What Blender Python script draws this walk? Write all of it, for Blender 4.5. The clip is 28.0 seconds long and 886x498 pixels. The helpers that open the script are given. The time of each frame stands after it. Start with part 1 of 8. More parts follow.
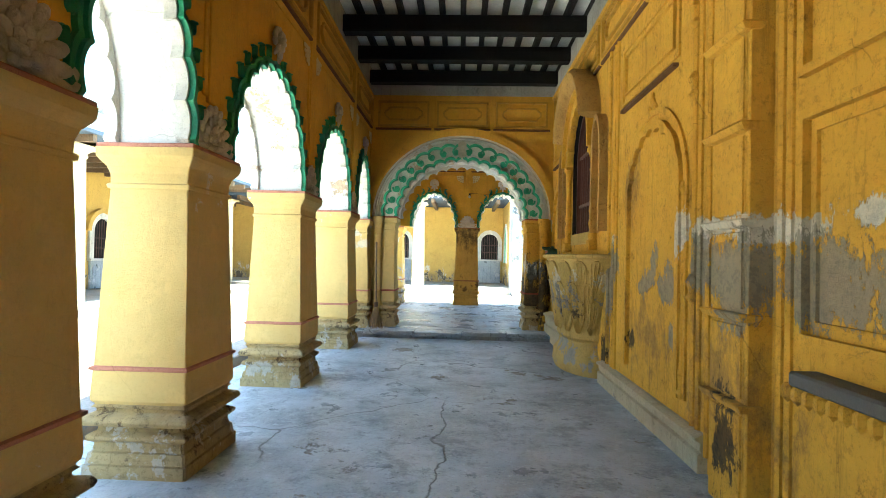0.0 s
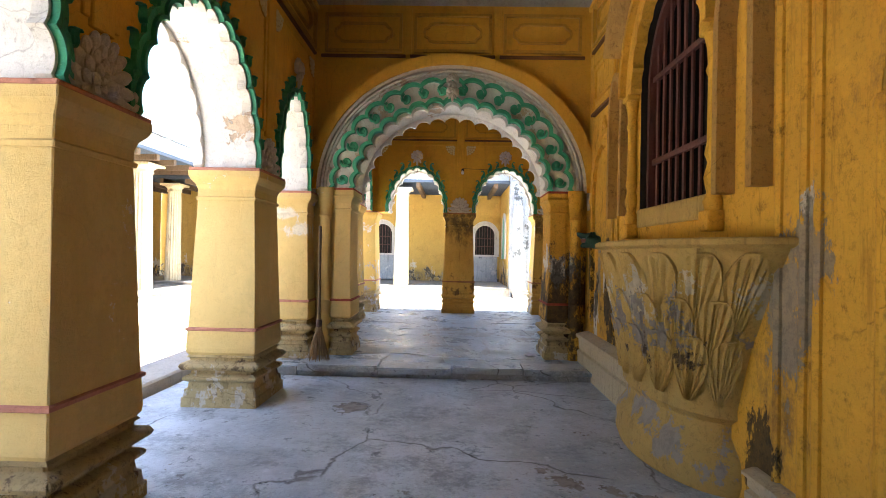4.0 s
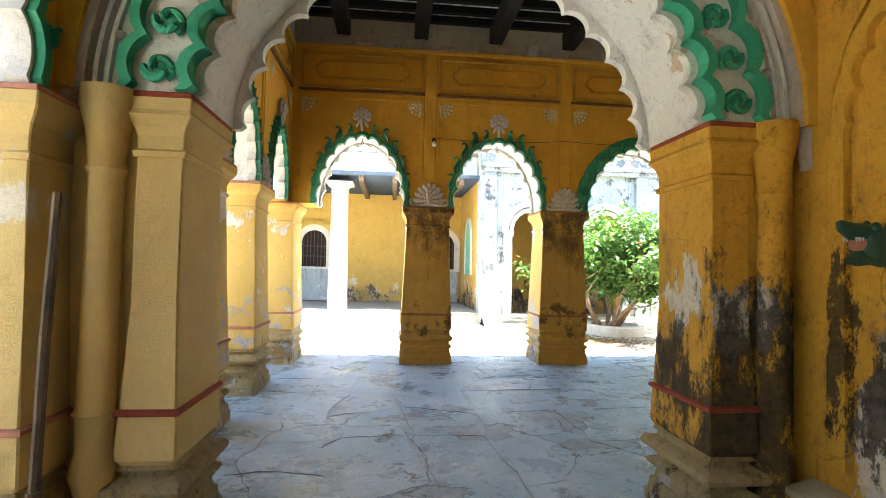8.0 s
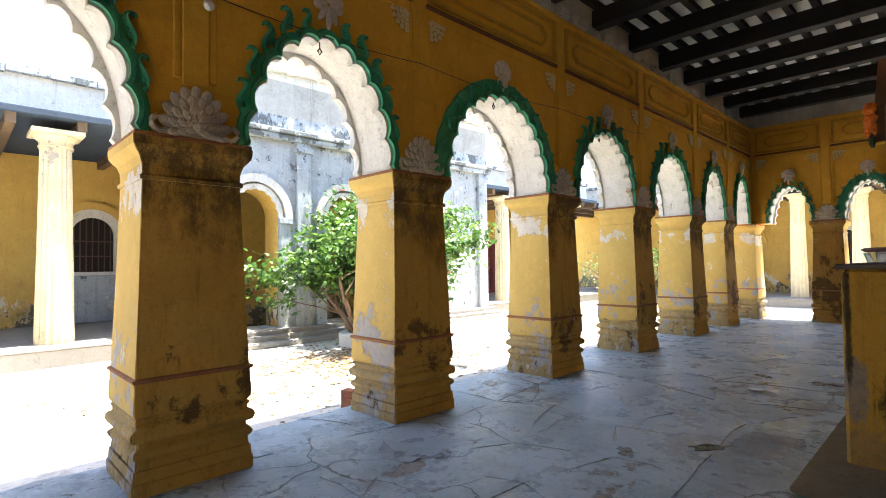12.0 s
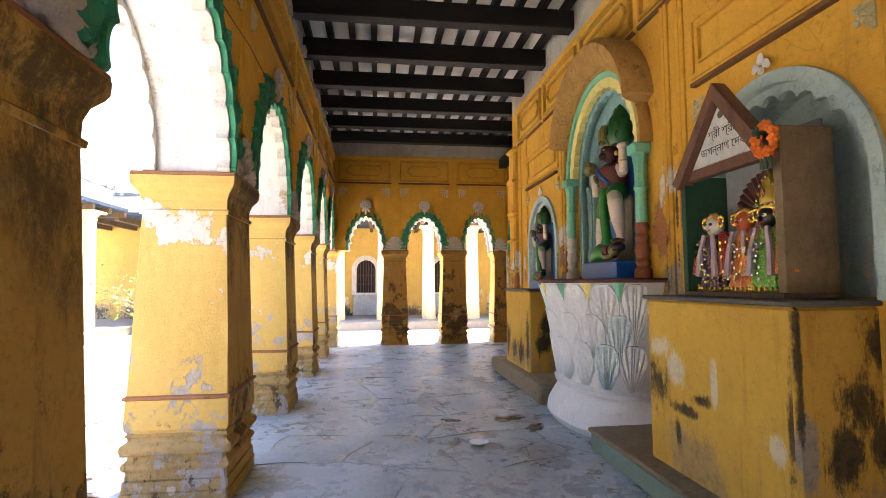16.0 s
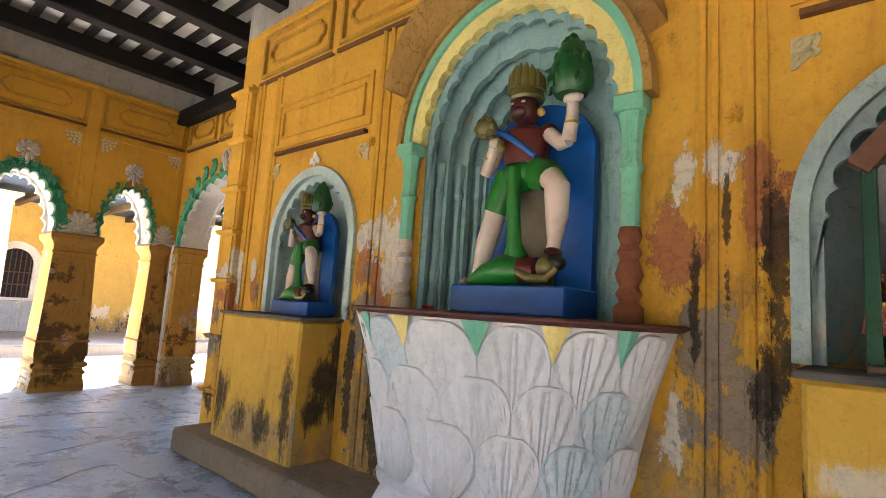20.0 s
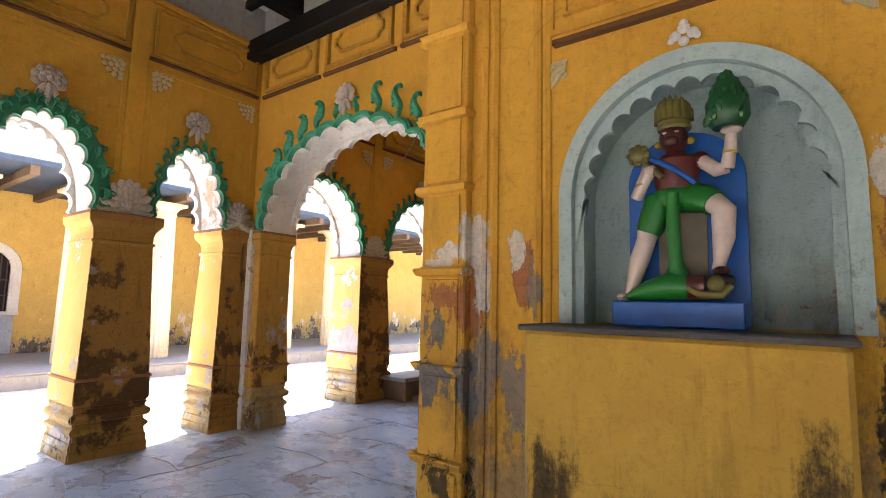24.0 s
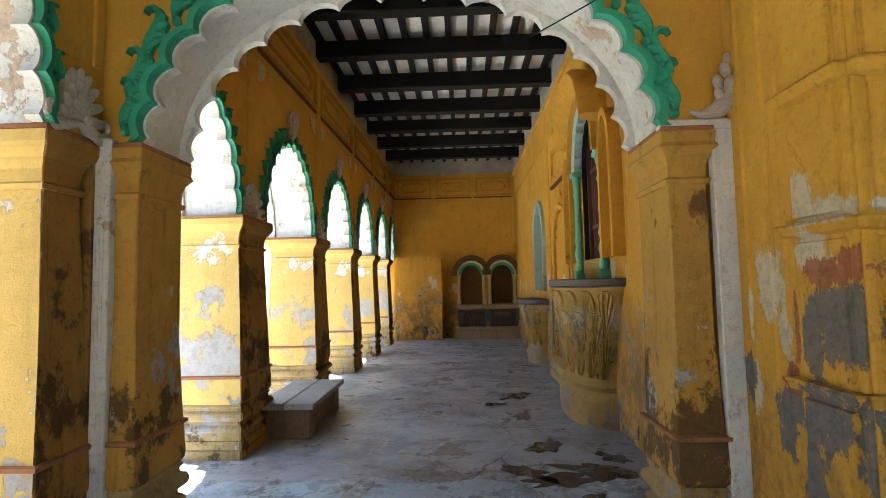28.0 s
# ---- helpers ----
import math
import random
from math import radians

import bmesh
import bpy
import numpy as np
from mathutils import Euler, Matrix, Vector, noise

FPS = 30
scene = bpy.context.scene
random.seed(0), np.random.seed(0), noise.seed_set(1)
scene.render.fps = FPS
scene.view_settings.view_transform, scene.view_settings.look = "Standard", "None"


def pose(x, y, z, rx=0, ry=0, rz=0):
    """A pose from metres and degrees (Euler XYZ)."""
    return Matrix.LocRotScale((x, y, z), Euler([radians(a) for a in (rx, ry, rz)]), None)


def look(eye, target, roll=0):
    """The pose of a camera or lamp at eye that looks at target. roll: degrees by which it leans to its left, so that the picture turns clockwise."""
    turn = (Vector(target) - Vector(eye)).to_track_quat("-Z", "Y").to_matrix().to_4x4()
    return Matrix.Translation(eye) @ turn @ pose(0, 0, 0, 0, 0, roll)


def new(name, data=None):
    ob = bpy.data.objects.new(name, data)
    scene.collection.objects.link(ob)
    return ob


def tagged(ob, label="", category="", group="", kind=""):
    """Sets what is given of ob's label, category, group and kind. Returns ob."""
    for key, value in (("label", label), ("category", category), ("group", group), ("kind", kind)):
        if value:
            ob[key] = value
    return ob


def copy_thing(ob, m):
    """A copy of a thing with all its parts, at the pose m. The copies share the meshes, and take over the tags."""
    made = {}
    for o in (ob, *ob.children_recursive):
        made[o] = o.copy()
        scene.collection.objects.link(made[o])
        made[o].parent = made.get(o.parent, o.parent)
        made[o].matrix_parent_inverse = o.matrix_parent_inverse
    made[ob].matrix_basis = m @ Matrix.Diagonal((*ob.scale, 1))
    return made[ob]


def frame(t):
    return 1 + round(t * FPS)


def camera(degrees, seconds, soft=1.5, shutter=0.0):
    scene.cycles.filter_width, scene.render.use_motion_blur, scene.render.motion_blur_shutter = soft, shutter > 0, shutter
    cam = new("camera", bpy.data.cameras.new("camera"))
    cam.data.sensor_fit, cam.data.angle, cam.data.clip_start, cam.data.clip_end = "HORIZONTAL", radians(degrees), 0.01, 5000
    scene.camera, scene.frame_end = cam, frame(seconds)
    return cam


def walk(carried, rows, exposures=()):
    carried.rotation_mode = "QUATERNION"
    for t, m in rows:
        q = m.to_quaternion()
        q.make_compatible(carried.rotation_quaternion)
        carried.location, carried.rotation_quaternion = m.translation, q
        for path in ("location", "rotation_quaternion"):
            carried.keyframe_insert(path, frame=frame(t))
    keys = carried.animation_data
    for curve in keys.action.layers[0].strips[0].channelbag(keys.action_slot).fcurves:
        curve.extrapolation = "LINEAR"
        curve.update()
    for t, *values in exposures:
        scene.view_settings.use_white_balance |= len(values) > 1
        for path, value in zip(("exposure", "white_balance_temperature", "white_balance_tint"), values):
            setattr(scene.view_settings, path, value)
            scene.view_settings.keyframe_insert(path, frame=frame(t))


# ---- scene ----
cam = camera(82.0, 28.0, 0.8)
METRES, EYE, TILT, LEAN, TURN = 26.0, 1.5, 0.0, 0.0, 2.1
ROWS = [
    (0.0, 0.0, 0.0, 0.0, -0.02, 0.96, -1.28),
    (0.5, -0.0007, 0.0031, -0.0012, -0.47, 0.4, -1.18),
    (1.0, -0.0004, 0.014, -0.0026, -0.76, 0.66, -1.08),
    (1.5, 0.0003, 0.0305, -0.0026, -1.0, 0.78, -1.07),
    (2.0, 0.0002, 0.0484, -0.0023, -0.97, 0.83, -1.06),
    (2.5, 0.0019, 0.0695, -0.0021, -1.03, 0.76, -1.06),
    (3.0, 0.0028, 0.0894, -0.0018, -1.01, 0.59, -1.07),
    (3.5, 0.0051, 0.1107, -0.0019, -1.01, 0.53, -1.09),
    (5.5, 0.0043, 0.1936, -0.0004, -0.89, 0.67, -1.16),
    (6.0, 0.0041, 0.2143, -0.0007, -1.12, 0.72, -1.14),
    (6.5, 0.0025, 0.2348, -0.0007, -1.8, 1.07, -1.25),
    (7.0, 0.0016, 0.2551, -0.0006, -2.79, 1.49, -1.34),
    (7.5, 0.0007, 0.2742, -0.0002, -4.4, 2.13, -1.33),
    (8.0, -0.0028, 0.2946, 0.0006, -7.73, 2.07, -1.26),
    (8.5, -0.0063, 0.3136, 0.0006, -11.54, 1.58, -1.01),
    (9.0, -0.012, 0.3329, 0.0008, -16.64, 1.37, -0.98),
    (9.5, -0.0155, 0.3506, 0.0002, -21.31, 1.06, -1.16),
    (10.0, -0.0187, 0.3693, 0.0001, -26.09, 0.07, -0.86),
    (10.5, -0.0209, 0.387, -0.0004, -30.49, 0.22, -0.23),
    (11.0, -0.0223, 0.4055, 0.0009, -34.59, 0.92, 0.03),
    (11.5, -0.0234, 0.4251, 0.0015, -39.77, 1.44, 0.52),
    (12.0, -0.0242, 0.4428, 0.0013, -46.32, 1.66, 0.75),
    (12.5, -0.0256, 0.4613, 0.0017, -55.91, 1.52, 1.19),
    (13.0, -0.026, 0.4782, 0.002, -65.67, 1.13, 1.48),
    (13.5, -0.0235, 0.4935, 0.0026, -73.0, 1.34, 1.5),
    (15.5, 0.0232, 0.5342, 0.0035, -94.2, 3.63, 0.6),
    (16.0, 0.0401, 0.5396, 0.0039, -99.44, 3.79, 0.35),
    (16.5, 0.0555, 0.5449, 0.004, -105.95, 3.04, 0.21),
    (17.0, 0.0716, 0.548, 0.0034, -112.43, 2.68, 0.28),
    (17.5, 0.0876, 0.5496, 0.0036, -118.98, 3.02, -0.44),
    (18.0, 0.1045, 0.5509, 0.0046, -124.9, 3.23, -1.49),
    (18.5, 0.1208, 0.5495, 0.0042, -126.61, 3.52, -2.16),
    (19.0, 0.1387, 0.5499, 0.0046, -127.39, 3.55, -2.29),
    (19.5, 0.1551, 0.5486, 0.0043, -132.22, 4.62, -2.88),
    (20.0, 0.1729, 0.5465, 0.0053, -141.87, 6.77, -3.69),
    (20.5, 0.19, 0.5468, 0.0059, -149.55, 7.8, -3.52),
    (22.5, 0.2579, 0.5376, 0.0045, -157.72, 8.3, -1.63),
    (23.0, 0.2761, 0.5373, 0.0047, -154.55, 7.64, -1.1),
    (23.5, 0.2929, 0.5371, 0.004, -148.7, 6.8, -0.99),
    (24.0, 0.3112, 0.538, 0.0036, -145.42, 6.11, -1.24),
    (24.5, 0.3276, 0.5401, 0.0037, -144.84, 5.98, -1.22),
    (25.0, 0.347, 0.542, 0.0042, -144.74, 5.92, -0.95),
    (25.5, 0.3656, 0.5426, 0.0048, -146.14, 5.84, -0.37),
    (26.0, 0.3853, 0.5384, 0.0046, -150.58, 6.0, 0.12),
    (26.5, 0.4036, 0.5333, 0.0043, -157.31, 5.73, 0.78),
    (27.0, 0.422, 0.5251, 0.0039, -166.46, 4.96, 1.43),
    (27.5, 0.4356, 0.5139, 0.0042, -174.09, 4.32, 1.41),
    (28.0, 0.4475, 0.5, 0.0043, -180.0, 3.96, 1.17),
]
walk(cam, [(t, pose(0, 0, EYE, TILT, LEAN, TURN) @ pose(METRES * x, METRES * y, METRES * z, 90 + pitch, roll, yaw)) for t, x, y, z, yaw, pitch, roll in ROWS],
     [(0, 3.78, 5900, -8), (1, 3.53, 6200, 2), (2, 3.38, 6500, 10), (3, 3.43, 6500, 10), (6, 3.53, 6700, 17), (8, 3.68, 6500, 2), (9, 3.43, 6500, 10), (9.5, 3.36, 6500, 10), (10, 2.96, 6300, 3), (11, 2.76, 6500, 6), (12, 2.8, 6500, 9),
      (13, 3.2, 6600, 17), (15.5, 3.52, 6700, 19), (16, 3.55, 6700, 19), (17, 3.38, 6500, 10), (18, 3.6, 6500, 10), (19, 3.7, 6500, 10), (20, 3.73, 6600, 17), (23, 3.68, 6600, 15), (24, 3.4, 6300, 21), (25, 3.23, 6200, 3), (26, 3.18, 6100, 5), (27, 2.98, 6000, 7), (28, 3.16, 5800, 2)])

# ---- world, sun ----
world = bpy.data.worlds.new("sky")
scene.world = world
world.use_nodes = True
wn = world.node_tree.nodes
sky = wn.new("ShaderNodeTexSky")
sky.sky_type = 'NISHITA'
sky.sun_disc = False
SUN_EL, SUN_AZ = 78.0, 118.0        # elevation; degrees clockwise from +y
sky.sun_elevation, sky.sun_rotation = radians(SUN_EL), radians(SUN_AZ)
wn["Background"].inputs["Strength"].default_value = 0.14
world.node_tree.links.new(sky.outputs[0], wn["Background"].inputs["Color"])
sun_data = bpy.data.lights.new("sun", 'SUN')
sun_data.energy, sun_data.angle, sun_data.color = 4.6, radians(0.53), (1.0, 0.95, 0.86)
sun = new("sun", sun_data)
_d = Vector((math.sin(radians(SUN_AZ)) * math.cos(radians(SUN_EL)), math.cos(radians(SUN_AZ)) * math.cos(radians(SUN_EL)), math.sin(radians(SUN_EL))))
sun.matrix_world = look(_d * 60, (0, 0, 0))

# ---- materials ----
class Mat:
    """Small node builder: world-position noise layers mixed into one Principled surface."""

    def __init__(self, name, rough=0.85, metal=0.0):
        self.m = bpy.data.materials.new(name)
        self.m.use_nodes = True
        self.t = self.m.node_tree
        self.b = self.t.nodes["Principled BSDF"]
        self.b.inputs["Roughness"].default_value = rough
        self.b.inputs["Metallic"].default_value = metal
        self.pos = self.n("ShaderNodeNewGeometry").outputs["Position"]
        self.col = None

    def n(self, kind, **kw):
        node = self.t.nodes.new(kind)
        for k, v in kw.items():
            node.inputs[k.replace("_", " ")].default_value = v
        return node

    def link(self, a, b):
        self.t.links.new(a, b)

    def scaled(self, sx, sy, sz, shift=0.0):
        v = self.n("ShaderNodeMapping")
        v.inputs["Scale"].default_value = (sx, sy, sz)
        v.inputs["Location"].default_value = (shift, shift * 1.7, shift * 0.6)
        self.link(self.pos, v.inputs["Vector"])
        return v.outputs[0]

    def noise(self, scale, detail=4, rough=0.6, vec=None, distort=0.0):
        k = self.n("ShaderNodeTexNoise", Scale=scale, Detail=detail, Roughness=rough, Distortion=distort)
        self.link(vec or self.pos, k.inputs["Vector"])
        return k.outputs["Fac"]

    def math(self, op, a, b=0.0, clamp=False):
        k = self.n("ShaderNodeMath")
        k.operation, k.use_clamp = op, clamp
        for i, v in enumerate((a, b)):
            if isinstance(v, (int, float)):
                k.inputs[i].default_value = v
            else:
                self.link(v, k.inputs[i])
        return k.outputs[0]

    def ramp(self, fac, lo, hi):
        k = self.n("ShaderNodeMapRange")
        k.interpolation_type = 'SMOOTHSTEP'
        k.inputs["From Min"].default_value, k.inputs["From Max"].default_value = lo, hi
        self.link(fac, k.inputs["Value"])
        return k.outputs[0]

    def height(self):
        s = self.n("ShaderNodeSeparateXYZ")
        self.link(self.pos, s.inputs[0])
        return s.outputs["Z"]

    def axis(self, which):
        s = self.n("ShaderNodeSeparateXYZ")
        self.link(self.pos, s.inputs[0])
        return s.outputs[which]

    def base(self, c):
        k = self.n("ShaderNodeRGB")
        k.outputs[0].default_value = c
        self.col = k.outputs[0]
        return self

    def over(self, fac, c, kind='MIX'):
        k = self.t.nodes.new("ShaderNodeMix")
        k.data_type, k.blend_type = 'RGBA', kind
        self.link(fac, k.inputs[0])
        self.link(self.col, k.inputs[6])
        if isinstance(c, tuple):
            k.inputs[7].default_value = c
        else:
            self.link(c, k.inputs[7])
        self.col = k.outputs[2]
        return self

    def bump(self, fac, strength=0.3, dist=0.01):
        k = self.n("ShaderNodeBump", Strength=strength, Distance=dist)
        self.link(fac, k.inputs["Height"])
        prev = self.b.inputs["Normal"]
        if prev.is_linked:
            self.link(prev.links[0].from_socket, k.inputs["Normal"])
        self.link(k.outputs[0], prev)
        return self

    def random(self, amount=0.15):
        o = self.n("ShaderNodeObjectInfo").outputs["Random"]
        v = self.math('MULTIPLY_ADD', o, amount)
        v.node.inputs[2].default_value = 1 - amount / 2
        k = self.n("ShaderNodeHueSaturation")
        self.link(v, k.inputs["Value"])
        self.link(self.col, k.inputs["Color"])
        self.col = k.outputs[0]
        return self

    def done(self):
        self.link(self.col, self.b.inputs["Base Color"])
        return self.m


def shade(c, f):
    return tuple(min(1, x * f) for x in c[:3]) + (1,)


def paint(name, colour, dark, rough=0.8, streak=0.5, peel=None, under=None, damp=None, grain=1.0, brick=None, dirt=0.5, wet=0.0, band=0.53, ragged=2.6, mould=None, axis="X", spots=(), runs=0.0, zones=()):
    """Lime paint on plaster: tint drift, mottling, run-down streaks, hairline cracks, flaking to an under-coat, ragged damp patches up to a height.
    spots: (colour, cover, edge width, places); a place is (along the axis, height, half width, half height) of a worn patch;
    runs draws their edges out downwards. zones: (colour, height, half height, threshold, noise scale, offset), bared patches that gather about a height."""
    k = Mat(name, rough).base(colour)
    k.b.inputs["Specular IOR Level"].default_value = 0.22 if rough > 0.6 else 0.45
    k.over(k.math('MULTIPLY', k.ramp(k.noise(0.9, 6, 0.65), 0.40, 0.68), 0.5), dark)
    k.over(k.math('MULTIPLY', k.ramp(k.noise(4.5, 8, 0.8, k.scaled(1, 1, 0.8, 6.0)), 0.48, 0.62), 0.4), shade(colour, 1.18))
    k.over(k.math('MULTIPLY', k.ramp(k.noise(1.0, 8, 0.78, k.scaled(9, 9, 0.9)), 0.53, 0.66), streak * 0.6), shade(dark, 0.5))
    k.over(k.math('MULTIPLY', k.ramp(k.noise(26, 7, 0.85), 0.53, 0.60), min(0.45, 0.05 + 0.5 * dirt)), shade(dark, 0.5))
    k.over(k.math('MULTIPLY', k.ramp(k.noise(55, 5, 0.75, k.scaled(1, 1, 1, 27.0)), 0.585, 0.64), min(0.35, 0.28 * dirt)), shade(dark, 0.3))
    if damp:
        top, c1, c2, c3 = damp
        z = k.height()
        edge = k.math('MULTIPLY_ADD', k.noise(1.2, 8, 0.72, k.scaled(1, 1, 0.5)), -ragged)
        edge.node.inputs[2].default_value = ragged / 2 + top
        d = k.math('SUBTRACT', edge, z)
        zone = k.ramp(d, 0.0, 0.08)
        soft = k.ramp(d, -0.15, 0.55)
        k.over(k.math('MULTIPLY', soft, k.ramp(k.noise(3.0, 9, 0.80, k.scaled(1, 1, 0.6, 9.2)), 0.36, 0.56)), c3)
        nz = k.noise(1.9, 9, 0.74, k.scaled(1, 1, 0.75, 3.1))
        k.over(k.math('MULTIPLY', zone, k.math('MULTIPLY', k.ramp(nz, 0.525 - wet, 0.54 - wet), 0.7)), c1)
        k.over(k.math('MULTIPLY', zone, k.ramp(nz, 0.54 - wet, 0.55 - wet)), c2)
        k.over(k.math('MULTIPLY', k.math('MULTIPLY', zone, k.ramp(nz, 0.54 - wet, 0.56 - wet)), k.math('MULTIPLY', k.ramp(k.noise(14, 7, 0.8), 0.48, 0.6), 0.7)), shade(c2, 0.5))
        if brick:
            low = k.math('MULTIPLY', k.ramp(d, 0.0, 0.04), k.ramp(k.math('MULTIPLY', d, -1.0), -0.85, -0.6))
            k.over(k.math('MULTIPLY', low, k.ramp(k.noise(1.7, 8, 0.72, k.scaled(1, 1, 0.6, 14.0)), 0.535, 0.542)), brick)
        line = k.math('MULTIPLY', k.ramp(d, -0.30, -0.24), k.ramp(k.math('MULTIPLY', d, -1.0), -0.06, 0.0))
        k.over(k.math('MULTIPLY', line, k.ramp(k.noise(2.0, 8, 0.75, k.scaled(1, 1, 0.35, 1.0)), band, band + 0.015)), c1)
        k.over(k.math('MULTIPLY', k.ramp(d, top - 0.75, top - 0.35), k.ramp(k.noise(2.6, 9, 0.78, k.scaled(1, 1, 0.55, 21.0)), 0.53, 0.60)), (0.045, 0.038, 0.028, 1))
        k.bump(k.math('MULTIPLY', zone, k.ramp(nz, 0.535 - wet, 0.55 - wet)), 0.6, -0.008)
        k.bump(k.math('MULTIPLY', soft, k.noise(7.0, 8, 0.75)), 0.6, 0.02)
    if peel:
        lo, c = peel
        nz = k.noise(1.3, 9, 0.72, k.scaled(1, 1, 1, 5.0))
        fac = k.ramp(nz, lo, lo + 0.012)
        k.over(fac, c)
        k.over(k.math('MULTIPLY', fac, k.math('MULTIPLY', k.ramp(k.noise(11, 7, 0.8), 0.48, 0.6), 0.6)), shade(c, 0.6))
        k.bump(k.math('MULTIPLY', fac, -1.0), 0.7, 0.008)
        if under:
            k.over(k.ramp(nz, lo + 0.045, lo + 0.055), under)
    k.over(k.math('MULTIPLY', k.ramp(k.noise(6.0, 10, 0.85, k.scaled(1, 1, 0.7, 2.0)), 0.55, 0.68), dirt * 1.25), shade(dark, 0.3))
    if spots:
        u, z = k.axis(axis), k.height()
        coarse = k.math('MULTIPLY_ADD', k.noise(2.2, 4, 0.6, k.scaled(1, 1, 0.7, 41.0)), 2.2)
        coarse.node.inputs[2].default_value = -1.1
        fine = k.math('MULTIPLY_ADD', k.noise(7.5, 12, 0.80, k.scaled(1, 1, 0.5, 43.0)), 5.0)
        fine.node.inputs[2].default_value = -2.55
        jag = k.math('ADD', coarse, fine)
        if runs:
            drip = k.math('MULTIPLY_ADD', k.noise(1.0, 8, 0.75, k.scaled(22, 22, 1.3, 47.0)), 4.0 * runs)
            drip.node.inputs[2].default_value = -2.0 * runs
            jag = k.math('ADD', k.math('MULTIPLY', jag, 0.6), drip)
        pits = k.math('MULTIPLY', k.ramp(k.noise(17, 8, 0.82), 0.46, 0.60), 0.6)
        for c, cover, width, places in spots:
            best = None
            for cu, cz, ru, rz in places:
                a = k.math('DIVIDE', k.math('SUBTRACT', u, cu), ru)
                b = k.math('DIVIDE', k.math('SUBTRACT', z, cz), rz)
                f = k.math('SUBTRACT', 1.0, k.math('SQRT', k.math('ADD', k.math('MULTIPLY', a, a), k.math('MULTIPLY', b, b))))
                best = f if best is None else k.math('MAXIMUM', best, f)
            mask = k.math('MULTIPLY', k.ramp(k.math('ADD', best, jag), 0.0, width), cover)
            k.over(mask, c)
            k.over(k.math('MULTIPLY', mask, pits), shade(c, 0.55))
            if width < 0.2:
                k.bump(mask, 0.7, -0.007)
    for c, zc, hz, level, scale, shift in zones:
        away = k.math('DIVIDE', k.math('SUBTRACT', k.height(), zc), hz)
        f = k.math('SUBTRACT', k.noise(scale, 10, 0.72, k.scaled(1, 1, 0.8, shift)), k.math('MULTIPLY', k.math('MULTIPLY', away, away), 0.10))
        fac = k.ramp(f, level, level + (0.06 if max(c[:3]) < 0.25 else 0.02))
        k.over(k.math('MULTIPLY', fac, 0.92), c)
        k.over(k.math('MULTIPLY', fac, k.math('MULTIPLY', k.ramp(k.noise(13, 8, 0.8), 0.46, 0.6), 0.45)), shade(c, 0.6))
        k.bump(fac, 0.7, -0.006)
    if mould:
        low, strength = mould
        creep = k.math('MULTIPLY_ADD', k.noise(2.2, 8, 0.75, k.scaled(1, 1, 0.6, 31.0)), 1.6)
        creep.node.inputs[2].default_value = -0.8 - low
        bloom = k.ramp(k.math('ADD', k.height(), creep), 0.0, 0.45)
        specks = k.ramp(k.noise(5.0, 9, 0.82, k.scaled(1, 1, 0.55, 17.0)), 0.36, 0.56)
        k.over(k.math('MULTIPLY', k.math('MULTIPLY', bloom, specks), strength), (0.045, 0.03, 0.018, 1))
    v = k.n("ShaderNodeTexVoronoi", Scale=1.1)
    v.feature = 'DISTANCE_TO_EDGE'
    wob = k.n("ShaderNodeMix")
    wob.data_type = 'VECTOR'
    wob.inputs[0].default_value = 0.22
    k.link(k.pos, wob.inputs[4])
    dn = k.n("ShaderNodeTexNoise", Scale=3.0, Detail=6.0)
    k.link(k.pos, dn.inputs["Vector"])
    k.link(dn.outputs["Color"], wob.inputs[5])
    k.link(wob.outputs[1], v.inputs["Vector"])
    hair = k.math('MULTIPLY', k.math('SUBTRACT', 1.0, k.ramp(v.outputs["Distance"], 0.0, 0.005)), k.ramp(k.noise(0.8, 3, 0.6, k.scaled(1, 1, 1, 13.0)), 0.50, 0.58))
    k.over(k.math('MULTIPLY', hair, min(0.5, dirt * 0.7)), shade(dark, 0.35))
    k.bump(k.math('MULTIPLY', hair, min(1.0, dirt)), 0.4, -0.006)
    k.bump(k.noise(85, 6, 0.8), 0.5 * grain, 0.01)
    k.bump(k.noise(12, 8, 0.75), 0.45 * grain, 0.025)
    return k.done()



OCHRE, OCHRE_D = (0.66, 0.36, 0.044, 1), (0.49, 0.245, 0.030, 1)
LIME, GREY, CEMENT, SOOT = (0.62, 0.56, 0.45, 1), (0.25, 0.215, 0.17, 1), (0.27, 0.235, 0.175, 1), (0.035, 0.028, 0.02, 1)
PEELED, BRICKRED, BROWN = (0.66, 0.60, 0.50, 1), (0.37, 0.14, 0.06, 1), (0.27, 0.155, 0.05, 1)
m_upper = paint("ochre_limewash_upper", OCHRE, OCHRE_D, streak=0.3, dirt=0.25)
m_trim = paint("dirt_shade_ochre", (0.52, 0.29, 0.04, 1), (0.30, 0.15, 0.025, 1), streak=0.5, dirt=0.55)
m_line = paint("brown_painted_line", (0.16, 0.075, 0.03, 1), (0.10, 0.05, 0.02, 1), streak=0.3)
m_fanrelief = paint("yellowed_relief", (0.66, 0.56, 0.30, 1), (0.48, 0.36, 0.15, 1), grain=2.0, dirt=0.35)
m_wall = paint("ochre_limewash_damp", OCHRE, OCHRE_D, streak=0.55, damp=(1.45, (0.60, 0.52, 0.38, 1), CEMENT, (0.27, 0.17, 0.06, 1)), wet=-0.015, band=0.56, ragged=1.3)
